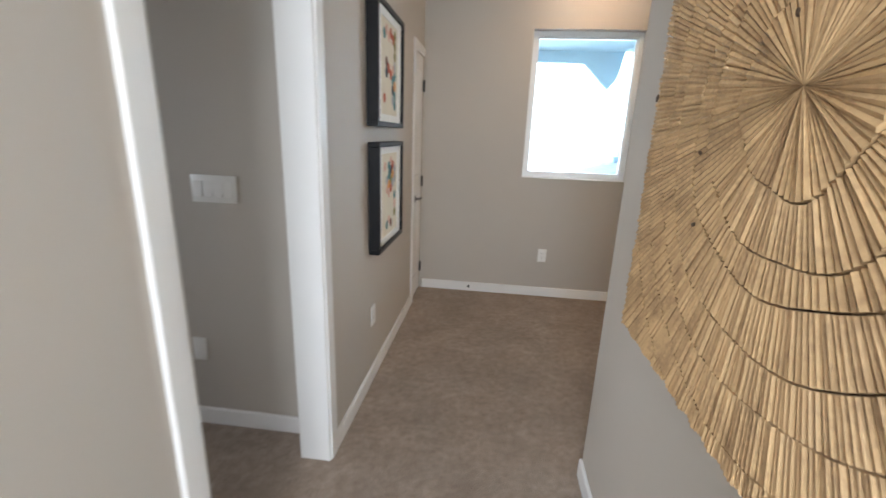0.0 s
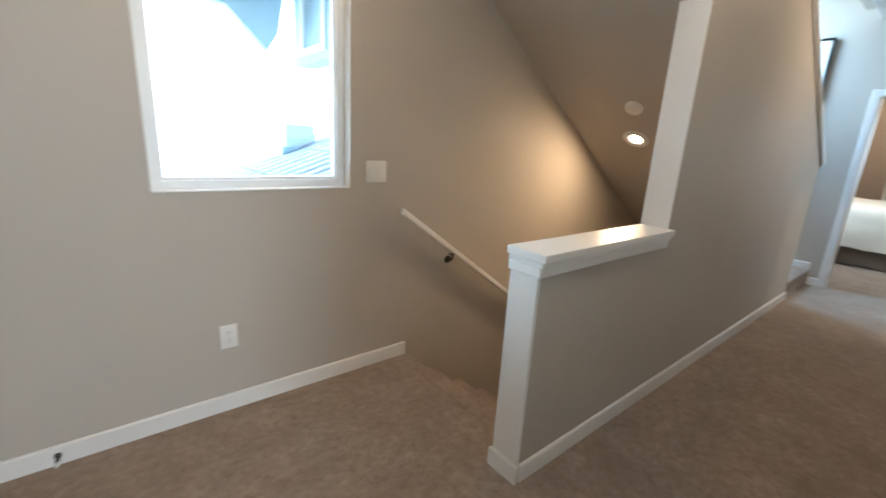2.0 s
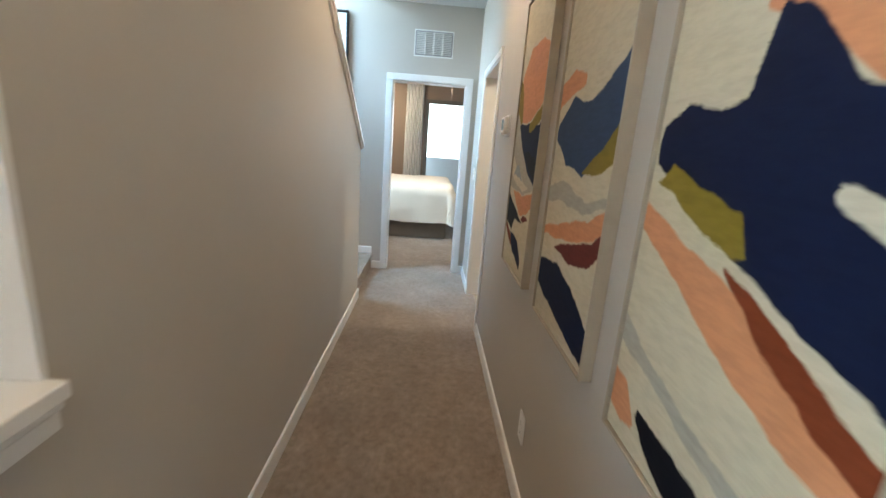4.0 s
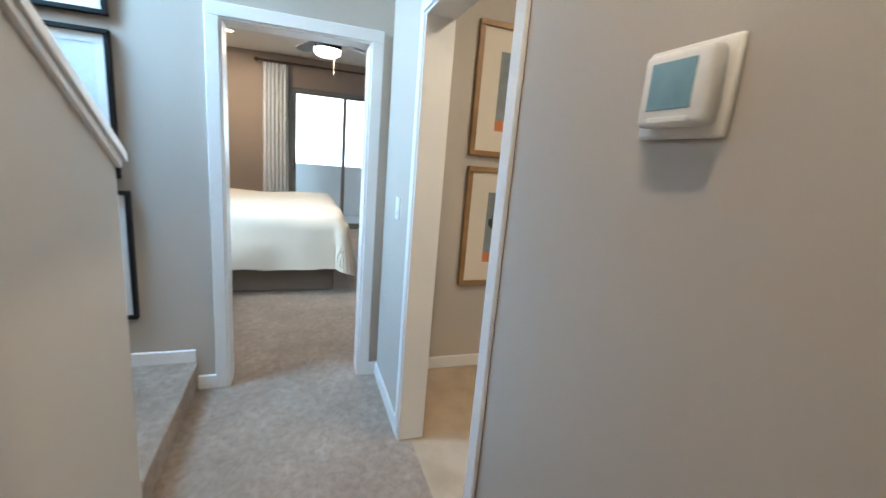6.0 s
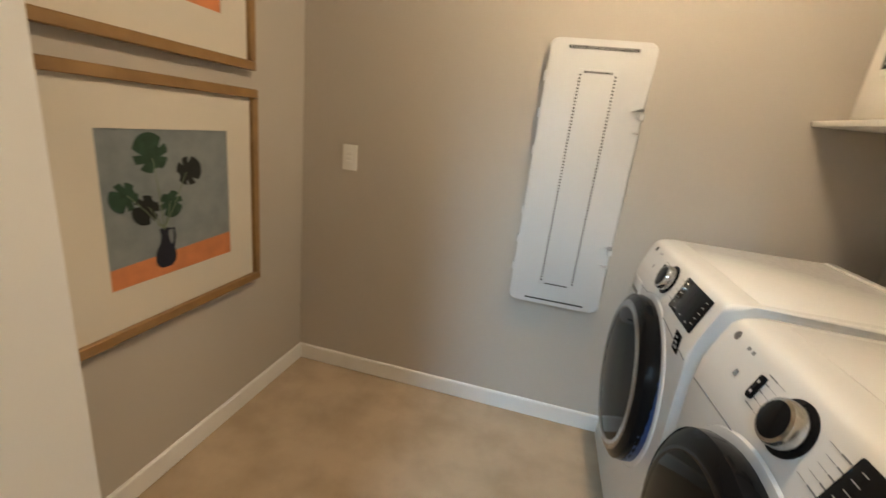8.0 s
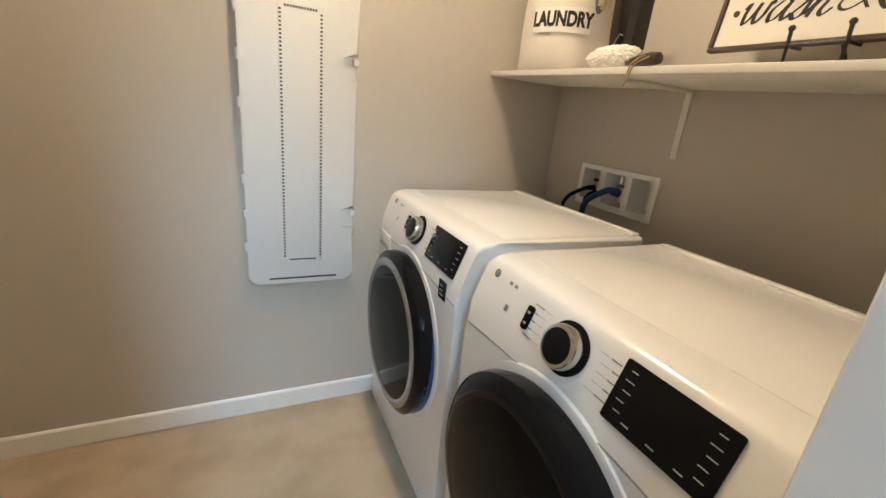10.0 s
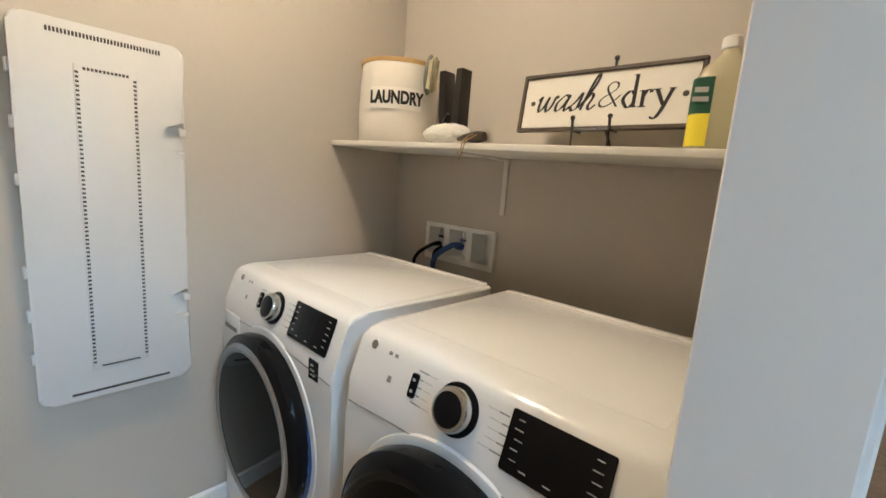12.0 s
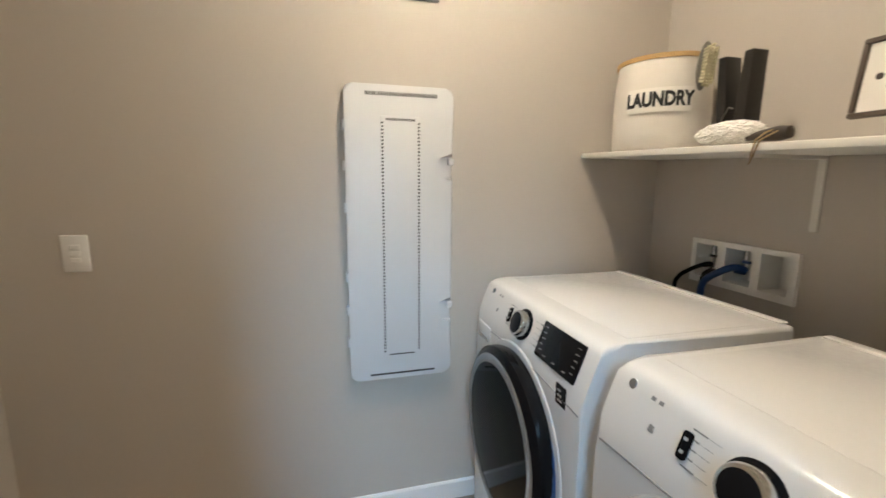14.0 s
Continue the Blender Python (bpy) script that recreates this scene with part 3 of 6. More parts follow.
def on_soffit(x, y):
    z = soffit_z(x)
    return Matrix.Translation((x, y, z)) @ sn.to_track_quat('Z', 'Y').to_matrix().to_4x4()


sl_x, sl_y = 4.425, 4.335
rl = empty_thing("recessed_light", "lit round recessed light with white trim in the soffit", "ceiling light", at=(sl_x, sl_y, soffit_z(sl_x)))
part("trim_ring", lathe([(0.095, -0.001), (0.095, 0.004), (0.088, 0.008), (0.070, 0.006), (0.066, 0.001)], 36, on_soffit(sl_x, sl_y)), M_PLATE, rl)
part("baffle", lathe([(0.048, 0.003), (0.066, 0.002)], 36, on_soffit(sl_x, sl_y)), M_PLATE, rl)
part("lens", lathe([(0.0, 0.005), (0.040, 0.005), (0.048, 0.002)], 36, on_soffit(sl_x, sl_y)), M_LIT, rl, "glowing warm white lens")
sd_x, sd_y = 4.14, 4.235
sd = empty_thing("smoke_detector", "white round smoke detector on the sloping soffit", "smoke detector", at=(sd_x, sd_y, soffit_z(sd_x)))
part("base", lathe([(0.058, -0.001), (0.058, 0.010), (0.055, 0.013)], 32, on_soffit(sd_x, sd_y)), M_PLATE, sd)
part("cover", lathe([(0.055, 0.013), (0.052, 0.024), (0.040, 0.031), (0.014, 0.033), (0.0, 0.033)], 32, on_soffit(sd_x, sd_y)), M_PLATE, sd)
lp = Vector((sl_x, sl_y, soffit_z(sl_x))) + sn * 0.02
spot_disc("soffit_lamp_light", lp, 0.06, 12, (1.0, 0.70, 0.42), lp + sn)

# spring door stop
ds = empty_thing("door_stop", "small black door stop screwed to the baseboard", "door stop", at=(1.08, 4.795, 0.033))
part("base", cyl((1.08, 4.796, 0.045), (1.08, 4.788, 0.045), 0.012, None, 14), M_BLACK, ds)
coil = [(1.08 + 0.006 * math.cos(k * 0.9), 4.788 - 0.0006 * k, 0.045 + 0.006 * math.sin(k * 0.9)) for k in range(90)]
part("spring", tube(coil, 0.0016, 5), M_BLACK, ds)
part("tip", cyl((1.08, 4.736, 0.045), (1.08, 4.722, 0.045), 0.009, 0.007, 12), M_PLATE, ds, "white rubber tip")


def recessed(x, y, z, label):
    """A round recessed light set flush in a ceiling, unseen, added over a lamp."""
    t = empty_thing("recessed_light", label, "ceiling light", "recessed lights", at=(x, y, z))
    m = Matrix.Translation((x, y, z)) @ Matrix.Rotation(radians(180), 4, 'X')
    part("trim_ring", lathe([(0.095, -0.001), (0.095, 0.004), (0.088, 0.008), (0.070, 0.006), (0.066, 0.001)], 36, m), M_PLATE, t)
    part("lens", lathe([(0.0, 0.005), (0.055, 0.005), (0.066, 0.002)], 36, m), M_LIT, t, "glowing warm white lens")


# None of these five is seen; each is added over a ceiling lamp.
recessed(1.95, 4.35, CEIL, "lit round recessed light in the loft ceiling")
recessed(1.15, 0.20, CEIL, "lit round fill light added out of view in the entry ceiling")
recessed(3.20, 3.10, CEIL, "lit round light added out of view in the hall ceiling")
recessed(5.45, 3.10, CEIL, "lit round light added out of view in the hall ceiling")
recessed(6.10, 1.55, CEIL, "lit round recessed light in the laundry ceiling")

# ---------------- art ----------------


def wood_material(name, light, dark, grain=(1, 1, 1), rough=0.6):
    """Wood whose tone changes from piece to piece, with grain streaks, brown stain and knots."""
    m = bpy.data.materials.new(name)
    t, n, l, b = nodes_of(m)
    co, info, geo = n.new("ShaderNodeTexCoord"), n.new("ShaderNodeObjectInfo"), n.new("ShaderNodeNewGeometry")
    add = n.new("ShaderNodeMath")
    add.operation = 'ADD'
    l.new(info.outputs["Random"], add.inputs[0])
    l.new(geo.outputs["Random Per Island"], add.inputs[1])
    frac = n.new("ShaderNodeMath")
    frac.operation = 'FRACT'
    l.new(add.outputs[0], frac.inputs[0])
    mp = n.new("ShaderNodeMapping")
    mp.inputs["Scale"].default_value = grain
    l.new(co.outputs["Object"], mp.inputs["Vector"])
    streak, stain = n.new("ShaderNodeTexNoise"), n.new("ShaderNodeTexNoise")
    streak.inputs["Scale"].default_value, streak.inputs["Detail"].default_value = 90, 5
    stain.inputs["Scale"].default_value, stain.inputs["Detail"].default_value = 14, 3
    l.new(mp.outputs["Vector"], streak.inputs["Vector"])
    l.new(co.outputs["Object"], stain.inputs["Vector"])
    mix1, mix2 = n.new("ShaderNodeMix"), n.new("ShaderNodeMix")
    mix1.data_type = mix2.data_type = 'RGBA'
    mid = tuple((a * 0.62 + c * 0.38) for a, c in zip(light, dark))
    mix1.inputs["A"].default_value, mix1.inputs["B"].default_value, mix2.inputs["B"].default_value = (*light, 1), (*mid, 1), (*dark, 1)
    l.new(frac.outputs[0], mix1.inputs["Factor"])
    l.new(mix1.outputs["Result"], mix2.inputs["A"])
    r = n.new("ShaderNodeMapRange")
    r.inputs["From Min"].default_value, r.inputs["From Max"].default_value = 0.50, 0.82
    r.inputs["To Max"].default_value = 0.72
    sm = n.new("ShaderNodeMath")
    sm.operation = 'MULTIPLY_ADD'
    sm.inputs[1].default_value, sm.inputs[2].default_value = 0.45, 0.0
    l.new(streak.outputs["Fac"], sm.inputs[0])
    s2 = n.new("ShaderNodeMath")
    s2.operation = 'MULTIPLY_ADD'
    s2.inputs[1].default_value = 0.65
    l.new(stain.outputs["Fac"], s2.inputs[0])
    l.new(sm.outputs[0], s2.inputs[2])
    l.new(s2.outputs[0], r.inputs["Value"])
    l.new(r.outputs["Result"], mix2.inputs["Factor"])
    l.new(mix2.outputs["Result"], b.inputs["Base Color"])
    b.inputs["Roughness"].default_value = rough
    bp = n.new("ShaderNodeBump")
    bp.inputs["Strength"].default_value, bp.inputs["Distance"].default_value = 0.3, 0.002
    l.new(streak.outputs["Fac"], bp.inputs["Height"])
    l.new(bp.outputs["Normal"], b.inputs["Normal"])
    return m


M_RAYWOOD = wood_material("pale_carved_wood", (0.62, 0.415, 0.215), (0.17, 0.09, 0.04))
M_GROOVE = paint("dark_groove", (0.07, 0.045, 0.028), 0.85, 0.2, 20, 0.1)
M_KNOT = paint("wood_knot", (0.075, 0.042, 0.022), 0.7, 0.3, 60, 0.2)

wa = empty_thing("wood_wall_art", "square wall panel of radiating carved wood strips in rings", "wall art", at=(1.714, 1.737, 1.514))
AY, AZ, HALF, HALFY = 1.737, 1.514, 0.655, 0.618
part("back_board", box(1.700, AY - HALFY + 0.012, AZ - HALF + 0.012, 1.7138, AY + HALFY - 0.012, AZ + HALF - 0.012), M_GROOVE, wa, "dark backing board", smooth=False)
rng = random.Random(4)


def strip(bm, a0, a1, r0, r1, lift, crown):
    """One tapered strip between two angles and two radii, with a crowned face."""
    am = (a0 + a1) / 2
    slit = 0.005 + (0.12 * rng.random() if rng.random() < 0.35 else 0)
    e0, e1 = a0 + (a1 - a0) * slit, a1 - (a1 - a0) * 0.004
    xb, xf = 1.6995, 1.6995 - lift

    def p(a, r, x):
        u, v = r * math.cos(a), r * math.sin(a)
        h = -0.002 + 0.004 * math.sin(a * 61)
        k = min(1.0, (HALFY + h) / max(abs(u), 1e-6), (HALF + h) / max(abs(v), 1e-6))
        return bm.verts.new((x, AY + u * k, AZ + v * k))
    rows = []
    for r in (r0, r1):
        rows.append([p(e0, r, xb), p(e0, r, xf + crown), p(am, r, xf), p(e1, r, xf + crown), p(e1, r, xb)])
    for i in range(4):
        bm.faces.new((rows[0][i], rows[0][i + 1], rows[1][i + 1], rows[1][i]))
    bm.faces.new(rows[0][::-1])
    bm.faces.new(rows[1])


def reach(a):
    return min(HALFY / max(abs(math.cos(a)), 1e-6), HALF / max(abs(math.sin(a)), 1e-6))


RINGS = [(0.004, 0.155, 70), (0.159, 0.262, 124), (0.266, 0.326, 140), (0.330, 0.426, 210), (0.430, 0.505, 260), (0.508, 0.60, 310), (0.603, 0.70, 350), (0.703, 0.93, 380)]
rest = bmesh.new()
single = 0
for k, (r0, r1, count) in enumerate(RINGS):
    for i in range(count):
        a0, a1 = 2 * math.pi * i / count, 2 * math.pi * (i + 1) / count
        am = (a0 + a1) / 2
        if r0 > reach(am) - 0.006:
            continue
        wob = 0.008 * math.sin(3 * am + k) + 0.005 * math.sin(7 * am + 2 * k)
        q0 = r0 + (wob if k else 0)
        q1 = min(r1 + 0.008 * math.sin(3 * am + k + 1) + 0.005 * math.sin(7 * am + 2 * k + 2), reach(am) + 0.01)
        if q1 - q0 < 0.01:
            continue
        lift = 0.021 + rng.uniform(-0.002, 0.002) + (0.002 if k == 0 else 0) - 0.0015 * k
        own = single < 296 and (k < 2 or (k in (3, 4) and 3.5 < am < 5.4 and math.cos(am) > -0.35) or (k in (3, 4) and (am < 0.5 or am > 5.2)))
        if own:
            b = bmesh.new()
            strip(b, a0, a1, q0, q1, lift, 0.0038)
            part("wood_strip", b, M_RAYWOOD, wa, smooth=False)
            single += 1
        else:
            strip(rest, a0, a1, q0, q1, lift, 0.0045)
rest_ob = part("wood_strips", rest, M_RAYWOOD, wa, smooth=False)
rest_ob["kind"] = "stuff"
knots = bmesh.new()
for i in range(16):
    a, r = rng.uniform(0, 2 * math.pi), rng.uniform(0.1, 0.62)
    r = min(r, reach(a) - 0.03)
    s = rng.uniform(0.003, 0.008)
    m = Matrix.Translation((1.6795, AY + r * math.cos(a), AZ + r * math.sin(a))) @ Matrix.Rotation(radians(-90), 4, 'Y') @ Matrix.Rotation(rng.uniform(0, 3), 4, 'Z') @ Matrix.Diagonal((s * 1.5, s, 0.0035, 1))
    bmesh.ops.create_icosphere(knots, subdivisions=2, radius=1, matrix=m)
kn = part("knots", knots, M_KNOT, wa, "dark brown wood knots")
kn["kind"] = "stuff"


def framed(name, label, place, normal, w, h, depth, rim, mat_w, mat_h, frame_mat, mat_mat, print_mat, deco=None, group=""):
    """A framed picture on a wall: frame, mat with a window, print; deco adds flat painted shapes on the print."""
    t = empty_thing(name, label, "picture", group, at=place)
    m = on_wall(place, normal)
    fr = bmesh.new()
    for a, b, c, d in ((-w / 2, w / 2, h / 2 - rim, h / 2), (-w / 2, w / 2, -h / 2, -h / 2 + rim), (-w / 2, -w / 2 + rim, -h / 2 + rim, h / 2 - rim), (w / 2 - rim, w / 2, -h / 2 + rim, h / 2 - rim)):
        box(a, c, 0.001, b, d, depth, 0.003, 1, fr)
    part("frame", put_at(fr, m), frame_mat, t)
    zi = depth - 0.016
    part("mat_board", put_at(wallz(-w / 2 + rim, w / 2 - rim, -h / 2 + rim, h / 2 - rim, zi - 0.004, zi, mat_w, mat_h), m), mat_mat, t, smooth=False)
    part("print", put_at(box(-mat_w / 2 - 0.004, -mat_h / 2 - 0.004, zi - 0.008, mat_w / 2 + 0.004, mat_h / 2 + 0.004, zi - 0.0035), m), print_mat, t, smooth=False)
    if deco:
        deco(t, m, zi - 0.0033, mat_w, mat_h)
    return t


def wallz(u0, u1, v0, v1, z0, z1, hw, hh):
    bm = wall('y', z0, z1, u0, u1, v0, v1, [(-hw / 2, hw / 2, -hh / 2, hh / 2)])
    bmesh.ops.transform(bm, matrix=Matrix(((1, 0, 0, 0), (0, 0, 1, 0), (0, 1, 0, 0), (0, 0, 0, 1))), verts=bm.verts)
    return bm


M_BLKFRAME = paint("black_frame", (0.009, 0.009, 0.010), 0.45, 0.2, 20, 0.03)
M_BLKFRAME.node_tree.nodes["Principled BSDF"].inputs["Specular IOR Level"].default_value = 0.25
M_MATWHITE = paint("white_mat_board", (0.80, 0.79, 0.75), 0.85, 0.02, 8, 0.1, 300)
M_CREAM = paint("cream_print_paper", (0.70, 0.62, 0.48), 0.85, 0.08, 10, 0.1, 200)
HEX = {k: paint("hexagon_" + k, c, 0.8, 0.25, 25, 0.1, 200) for k, c in dict(teal=(0.06, 0.20, 0.20), rust=(0.50, 0.09, 0.035), orange=(0.72, 0.29, 0.07), charcoal=(0.03, 0.033, 0.04), olive=(0.22, 0.18, 0.03), pink=(0.72, 0.42, 0.31), grey=(0.38, 0.39, 0.38), brown=(0.16, 0.05, 0.03)).items()}


def hexagons(seed):
    def deco(t, m, z, w, h):
        r = random.Random(seed)
        s = 0.030
        cells = []
        for col in range(8):
            for row in range(10):
                u = -w / 2 + 0.03 + col * s * 1.53
                v = h / 2 - 0.045 - row * s * 1.75 - (col % 2) * s * 0.87
                if abs(u) < w / 2 - s * 1.1 and abs(v) < h / 2 - s * 1.2 and noise.noise((u * 7 + seed * 3.7, v * 7, seed)) > -0.06 + 0.12 * r.random():
                    cells.append((u, v))
        kinds = list(HEX)
        last = "teal"
        for u, v in cells:
            last = r.choice(kinds) if r.random() < 0.72 else last
            bm = prism([(u + s * 0.97 * math.cos(k * math.pi / 3), v + s * 0.97 * math.sin(k * math.pi / 3)) for k in range(6)], 'z', z - 0.0002, z + 0.0004)
            part("hexagon", put_at(bm, m), HEX[last], t, smooth=False)
    return deco


framed("framed_picture", "black deep-framed print of coloured hexagons on cream", (0.601, 3.447, 1.080), (1, 0, 0), 0.575, 0.598, 0.062, 0.026, 0.36, 0.47, M_BLKFRAME, M_MATWHITE, M_CREAM, hexagons(3), "hexagon pictures")
framed("framed_picture", "black deep-framed hexagon print hung above its pair", (0.601, 3.437, 1.757), (1, 0, 0), 0.585, 0.600, 0.062, 0.026, 0.36, 0.47, M_BLKFRAME, M_MATWHITE, M_CREAM, hexagons(8), "hexagon pictures")

# plant prints in the laundry
M_OAK = paint("oak_frame", (0.33, 0.19, 0.075), 0.45, 0.25, 12, 0.2, 120, second=(0.24, 0.13, 0.05))
M_MATIVORY = paint("ivory_mat_board", (0.68, 0.62, 0.53), 0.9, 0.03, 6, 0.15, 250)
M_PRINTGREY = paint("grey_blue_print", (0.24, 0.27, 0.285), 0.85, 0.2, 16, 0.15, 140)
M_ORANGE = paint("orange_print_band", (0.68, 0.24, 0.10), 0.85, 0.2, 18, 0.15, 140)
M_LEAF = paint("dark_green_print_leaf", (0.028, 0.075, 0.045), 0.8, 0.4, 40, 0.1, 160)
M_LEAF2 = paint("black_print_leaf", (0.012, 0.016, 0.014), 0.8, 0.4, 40, 0.1, 160)
M_VASE = paint("navy_print_vase", (0.013, 0.016, 0.032), 0.8, 0.3, 40, 0.1, 160)
M_STEM = paint("pale_stem", (0.20, 0.25, 0.17), 0.8, 0.2, 40, 0)


def leaf_shape(cx, cy, size, turn, z):
    """A split monstera leaf: a heart outline with deep notches along both edges."""
    pts = []
    n = 44
    for i in range(n):
        a = 2 * math.pi * i / n
        r = 0.78 + 0.22 * math.cos(a)
        if a > math.pi * 0.9 and a < math.pi * 1.1:
            r *= 0.75
        if i % 5 == 2 and 0.25 < abs(a - math.pi) / math.pi < 0.86:
            r *= 0.56
        pts.append((r * math.cos(a), 0.92 * r * math.sin(a)))
    c, s = math.cos(turn), math.sin(turn)
    return prism([(cx + size * (c * u - s * v), cy + size * (s * u + c * v)) for u, v in pts], 'z', z, z + 0.0005)


def plant(leaves, jug):
    def deco(t, m, z, w, h):
        part("painted_table", put_at(prism([(-w / 2, -h / 2), (w / 2, -h / 2), (w / 2, -h / 2 + 0.085), (-w / 2, -h / 2 + 0.065)], 'z', z, z + 0.0003), m), M_ORANGE, t, "orange table band", smooth=False)
        vx, vy = -0.05 if jug else 0.08, -h / 2 + 0.025
        half = [(0.018, 0.0), (0.034, 0.012), (0.040, 0.035), (0.034, 0.062), (0.018, 0.085), (0.013, 0.112), (0.017, 0.135)]
        outline = [(vx + r, vy + y) for r, y in half] + [(vx - r, vy + y) for r, y in half[::-1]]
        part("painted_vase", put_at(prism(outline, 'z', z + 0.0005, z + 0.001), m), M_VASE, t, "dark navy vase", smooth=False)
        if jug:
            part("painted_handle", put_at(tube([(vx + 0.014, vy + 0.128, z + 0.001), (vx + 0.036, vy + 0.128, z + 0.001), (vx + 0.038, vy + 0.10, z + 0.001), (vx + 0.030, vy + 0.065, z + 0.001)], 0.003, 6), m), M_VASE, t)
        for cx, cy, s, turn, dark in leaves:
            part("painted_stem", put_at(tube([(vx, vy + 0.13, z + 0.0004), ((vx + cx) / 2 + 0.004, (vy + 0.13 + cy) / 2, z + 0.0004), (cx, cy, z + 0.0004)], 0.0016, 5), m), M_STEM, t)
            part("painted_leaf", put_at(leaf_shape(cx, cy, s, turn, z + 0.0006), m), M_LEAF2 if dark else M_LEAF, t, smooth=False)
    return deco


low = [(-0.072, 0.150, 0.080, 1.9, False), (0.050, 0.098, 0.066, 0.3, True), (-0.165, 0.045, 0.060, 3.6, False), (-0.100, 0.0, 0.062, 3.9, True), (-0.020, 0.010, 0.058, 5.0, False)]
high = [(0.115, 0.170, 0.074, 1.2, True), (-0.015, 0.105, 0.076, 2.8, True), (0.160, 0.055, 0.068, 5.4, False), (0.085, 0.045, 0.060, 2.2, False), (0.035, -0.01, 0.048, 3.2, False)]
framed("framed_picture", "oak-framed print of a monstera stem in a jug", (7.561, 1.672, 1.012), (-1, 0, 0), 0.805, 0.80, 0.032, 0.034, 0.485, 0.475, M_OAK, M_MATIVORY, M_PRINTGREY, plant(low, True), "plant pictures")
framed("framed_picture", "oak-framed print of a monstera stem in a bottle vase", (7.561, 1.680, 1.880), (-1, 0, 0), 0.805, 0.80, 0.032, 0.034, 0.485, 0.475, M_OAK, M_MATIVORY, M_PRINTGREY, plant(high, False), "plant pictures")

# pictures up the stair wall


def painted(name, base, layers, warp=0.10, wscale=3.0, rough=0.7, axes=(0, 2), fine=0.02):
    """A painted canvas: soft-edged ellipses of colour, warped by noise, laid over one another with brush grain.
    A layer: centre (two world axes), radii, turn in degrees, colour."""
    m = bpy.data.materials.new(name)
    t, n, l, b = nodes_of(m)
    co = n.new("ShaderNodeNewGeometry")
    nz = n.new("ShaderNodeTexNoise")
    nz.inputs["Scale"].default_value, nz.inputs["Detail"].default_value = wscale, 3
    l.new(co.outputs["Position"], nz.inputs["Vector"])
    nf = n.new("ShaderNodeTexNoise")
    nf.inputs["Scale"].default_value, nf.inputs["Detail"].default_value = 45, 4
    l.new(co.outputs["Position"], nf.inputs["Vector"])

    def warped(src, tex, amount):
        sub = n.new("ShaderNodeVectorMath")
        sub.operation = 'SUBTRACT'
        sub.inputs[1].default_value = (0.5, 0.5, 0.5)
        l.new(tex.outputs["Color"], sub.inputs[0])
        mul = n.new("ShaderNodeVectorMath")
        mul.operation = 'MULTIPLY_ADD'
        mul.inputs[1].default_value = (amount,) * 3
        l.new(sub.outputs[0], mul.inputs[0])
        l.new(src, mul.inputs[2])
        return mul.outputs[0]
    pos = warped(warped(co.outputs["Position"], nz, warp), nf, fine)
    sep = n.new("ShaderNodeSeparateXYZ")
    l.new(pos, sep.inputs[0])
    cmb = n.new("ShaderNodeCombineXYZ")
    l.new(sep.outputs[axes[0]], cmb.inputs[0])
    l.new(sep.outputs[axes[1]], cmb.inputs[1])
    last = None
    tone = n.new("ShaderNodeMapRange")
    tone.inputs["From Min"].default_value, tone.inputs["From Max"].default_value = 0.35, 0.75
    tone.inputs["To Max"].default_value = 0.45
    l.new(nf.outputs["Fac"], tone.inputs["Value"])
    first = n.new("ShaderNodeMix")
    first.data_type = 'RGBA'
    first.inputs["A"].default_value, first.inputs["B"].default_value = (*base, 1), (*[c * 0.8 for c in base], 1)
    l.new(tone.outputs["Result"], first.inputs["Factor"])
    last = first.outputs["Result"]
    for cu, cv, ru, rv, turn, color in layers:
        mp = n.new("ShaderNodeMapping")
        mp.vector_type = 'TEXTURE'
        mp.inputs["Location"].default_value = (cu, cv, 0)
        mp.inputs["Rotation"].default_value = (0, 0, radians(turn))
        mp.inputs["Scale"].default_value = (ru, rv, 1)
        l.new(cmb.outputs[0], mp.inputs["Vector"])
        ln = n.new("ShaderNodeVectorMath")
        ln.operation = 'LENGTH'
        l.new(mp.outputs[0], ln.inputs[0])
        r = n.new("ShaderNodeMapRange")
        r.inputs["From Min"].default_value, r.inputs["From Max"].default_value = 0.98, 1.02
        r.inputs["To Min"].default_value, r.inputs["To Max"].default_value = 1, 0
        l.new(ln.outputs["Value"], r.inputs["Value"])
        shade = n.new("ShaderNodeMix")
        shade.data_type = 'RGBA'
        shade.inputs["A"].default_value, shade.inputs["B"].default_value = (*color, 1), (*[c * 0.72 for c in color], 1)
        l.new(tone.outputs["Result"], shade.inputs["Factor"])
        mx = n.new("ShaderNodeMix")
        mx.data_type = 'RGBA'
        l.new(r.outputs["Result"], mx.inputs["Factor"])
        l.new(last, mx.inputs["A"])
        l.new(shade.outputs["Result"], mx.inputs["B"])
        last = mx.outputs["Result"]
    l.new(last, b.inputs["Base Color"])
    b.inputs["Roughness"].default_value = rough
    b.inputs["Specular IOR Level"].default_value = 0.15
    bp = n.new("ShaderNodeBump")
    bp.inputs["Strength"].default_value, bp.inputs["Distance"].default_value = 0.25, 0.002
    l.new(nf.outputs["Fac"], bp.inputs["Height"])
    l.new(bp.outputs["Normal"], b.inputs["Normal"])
    return m


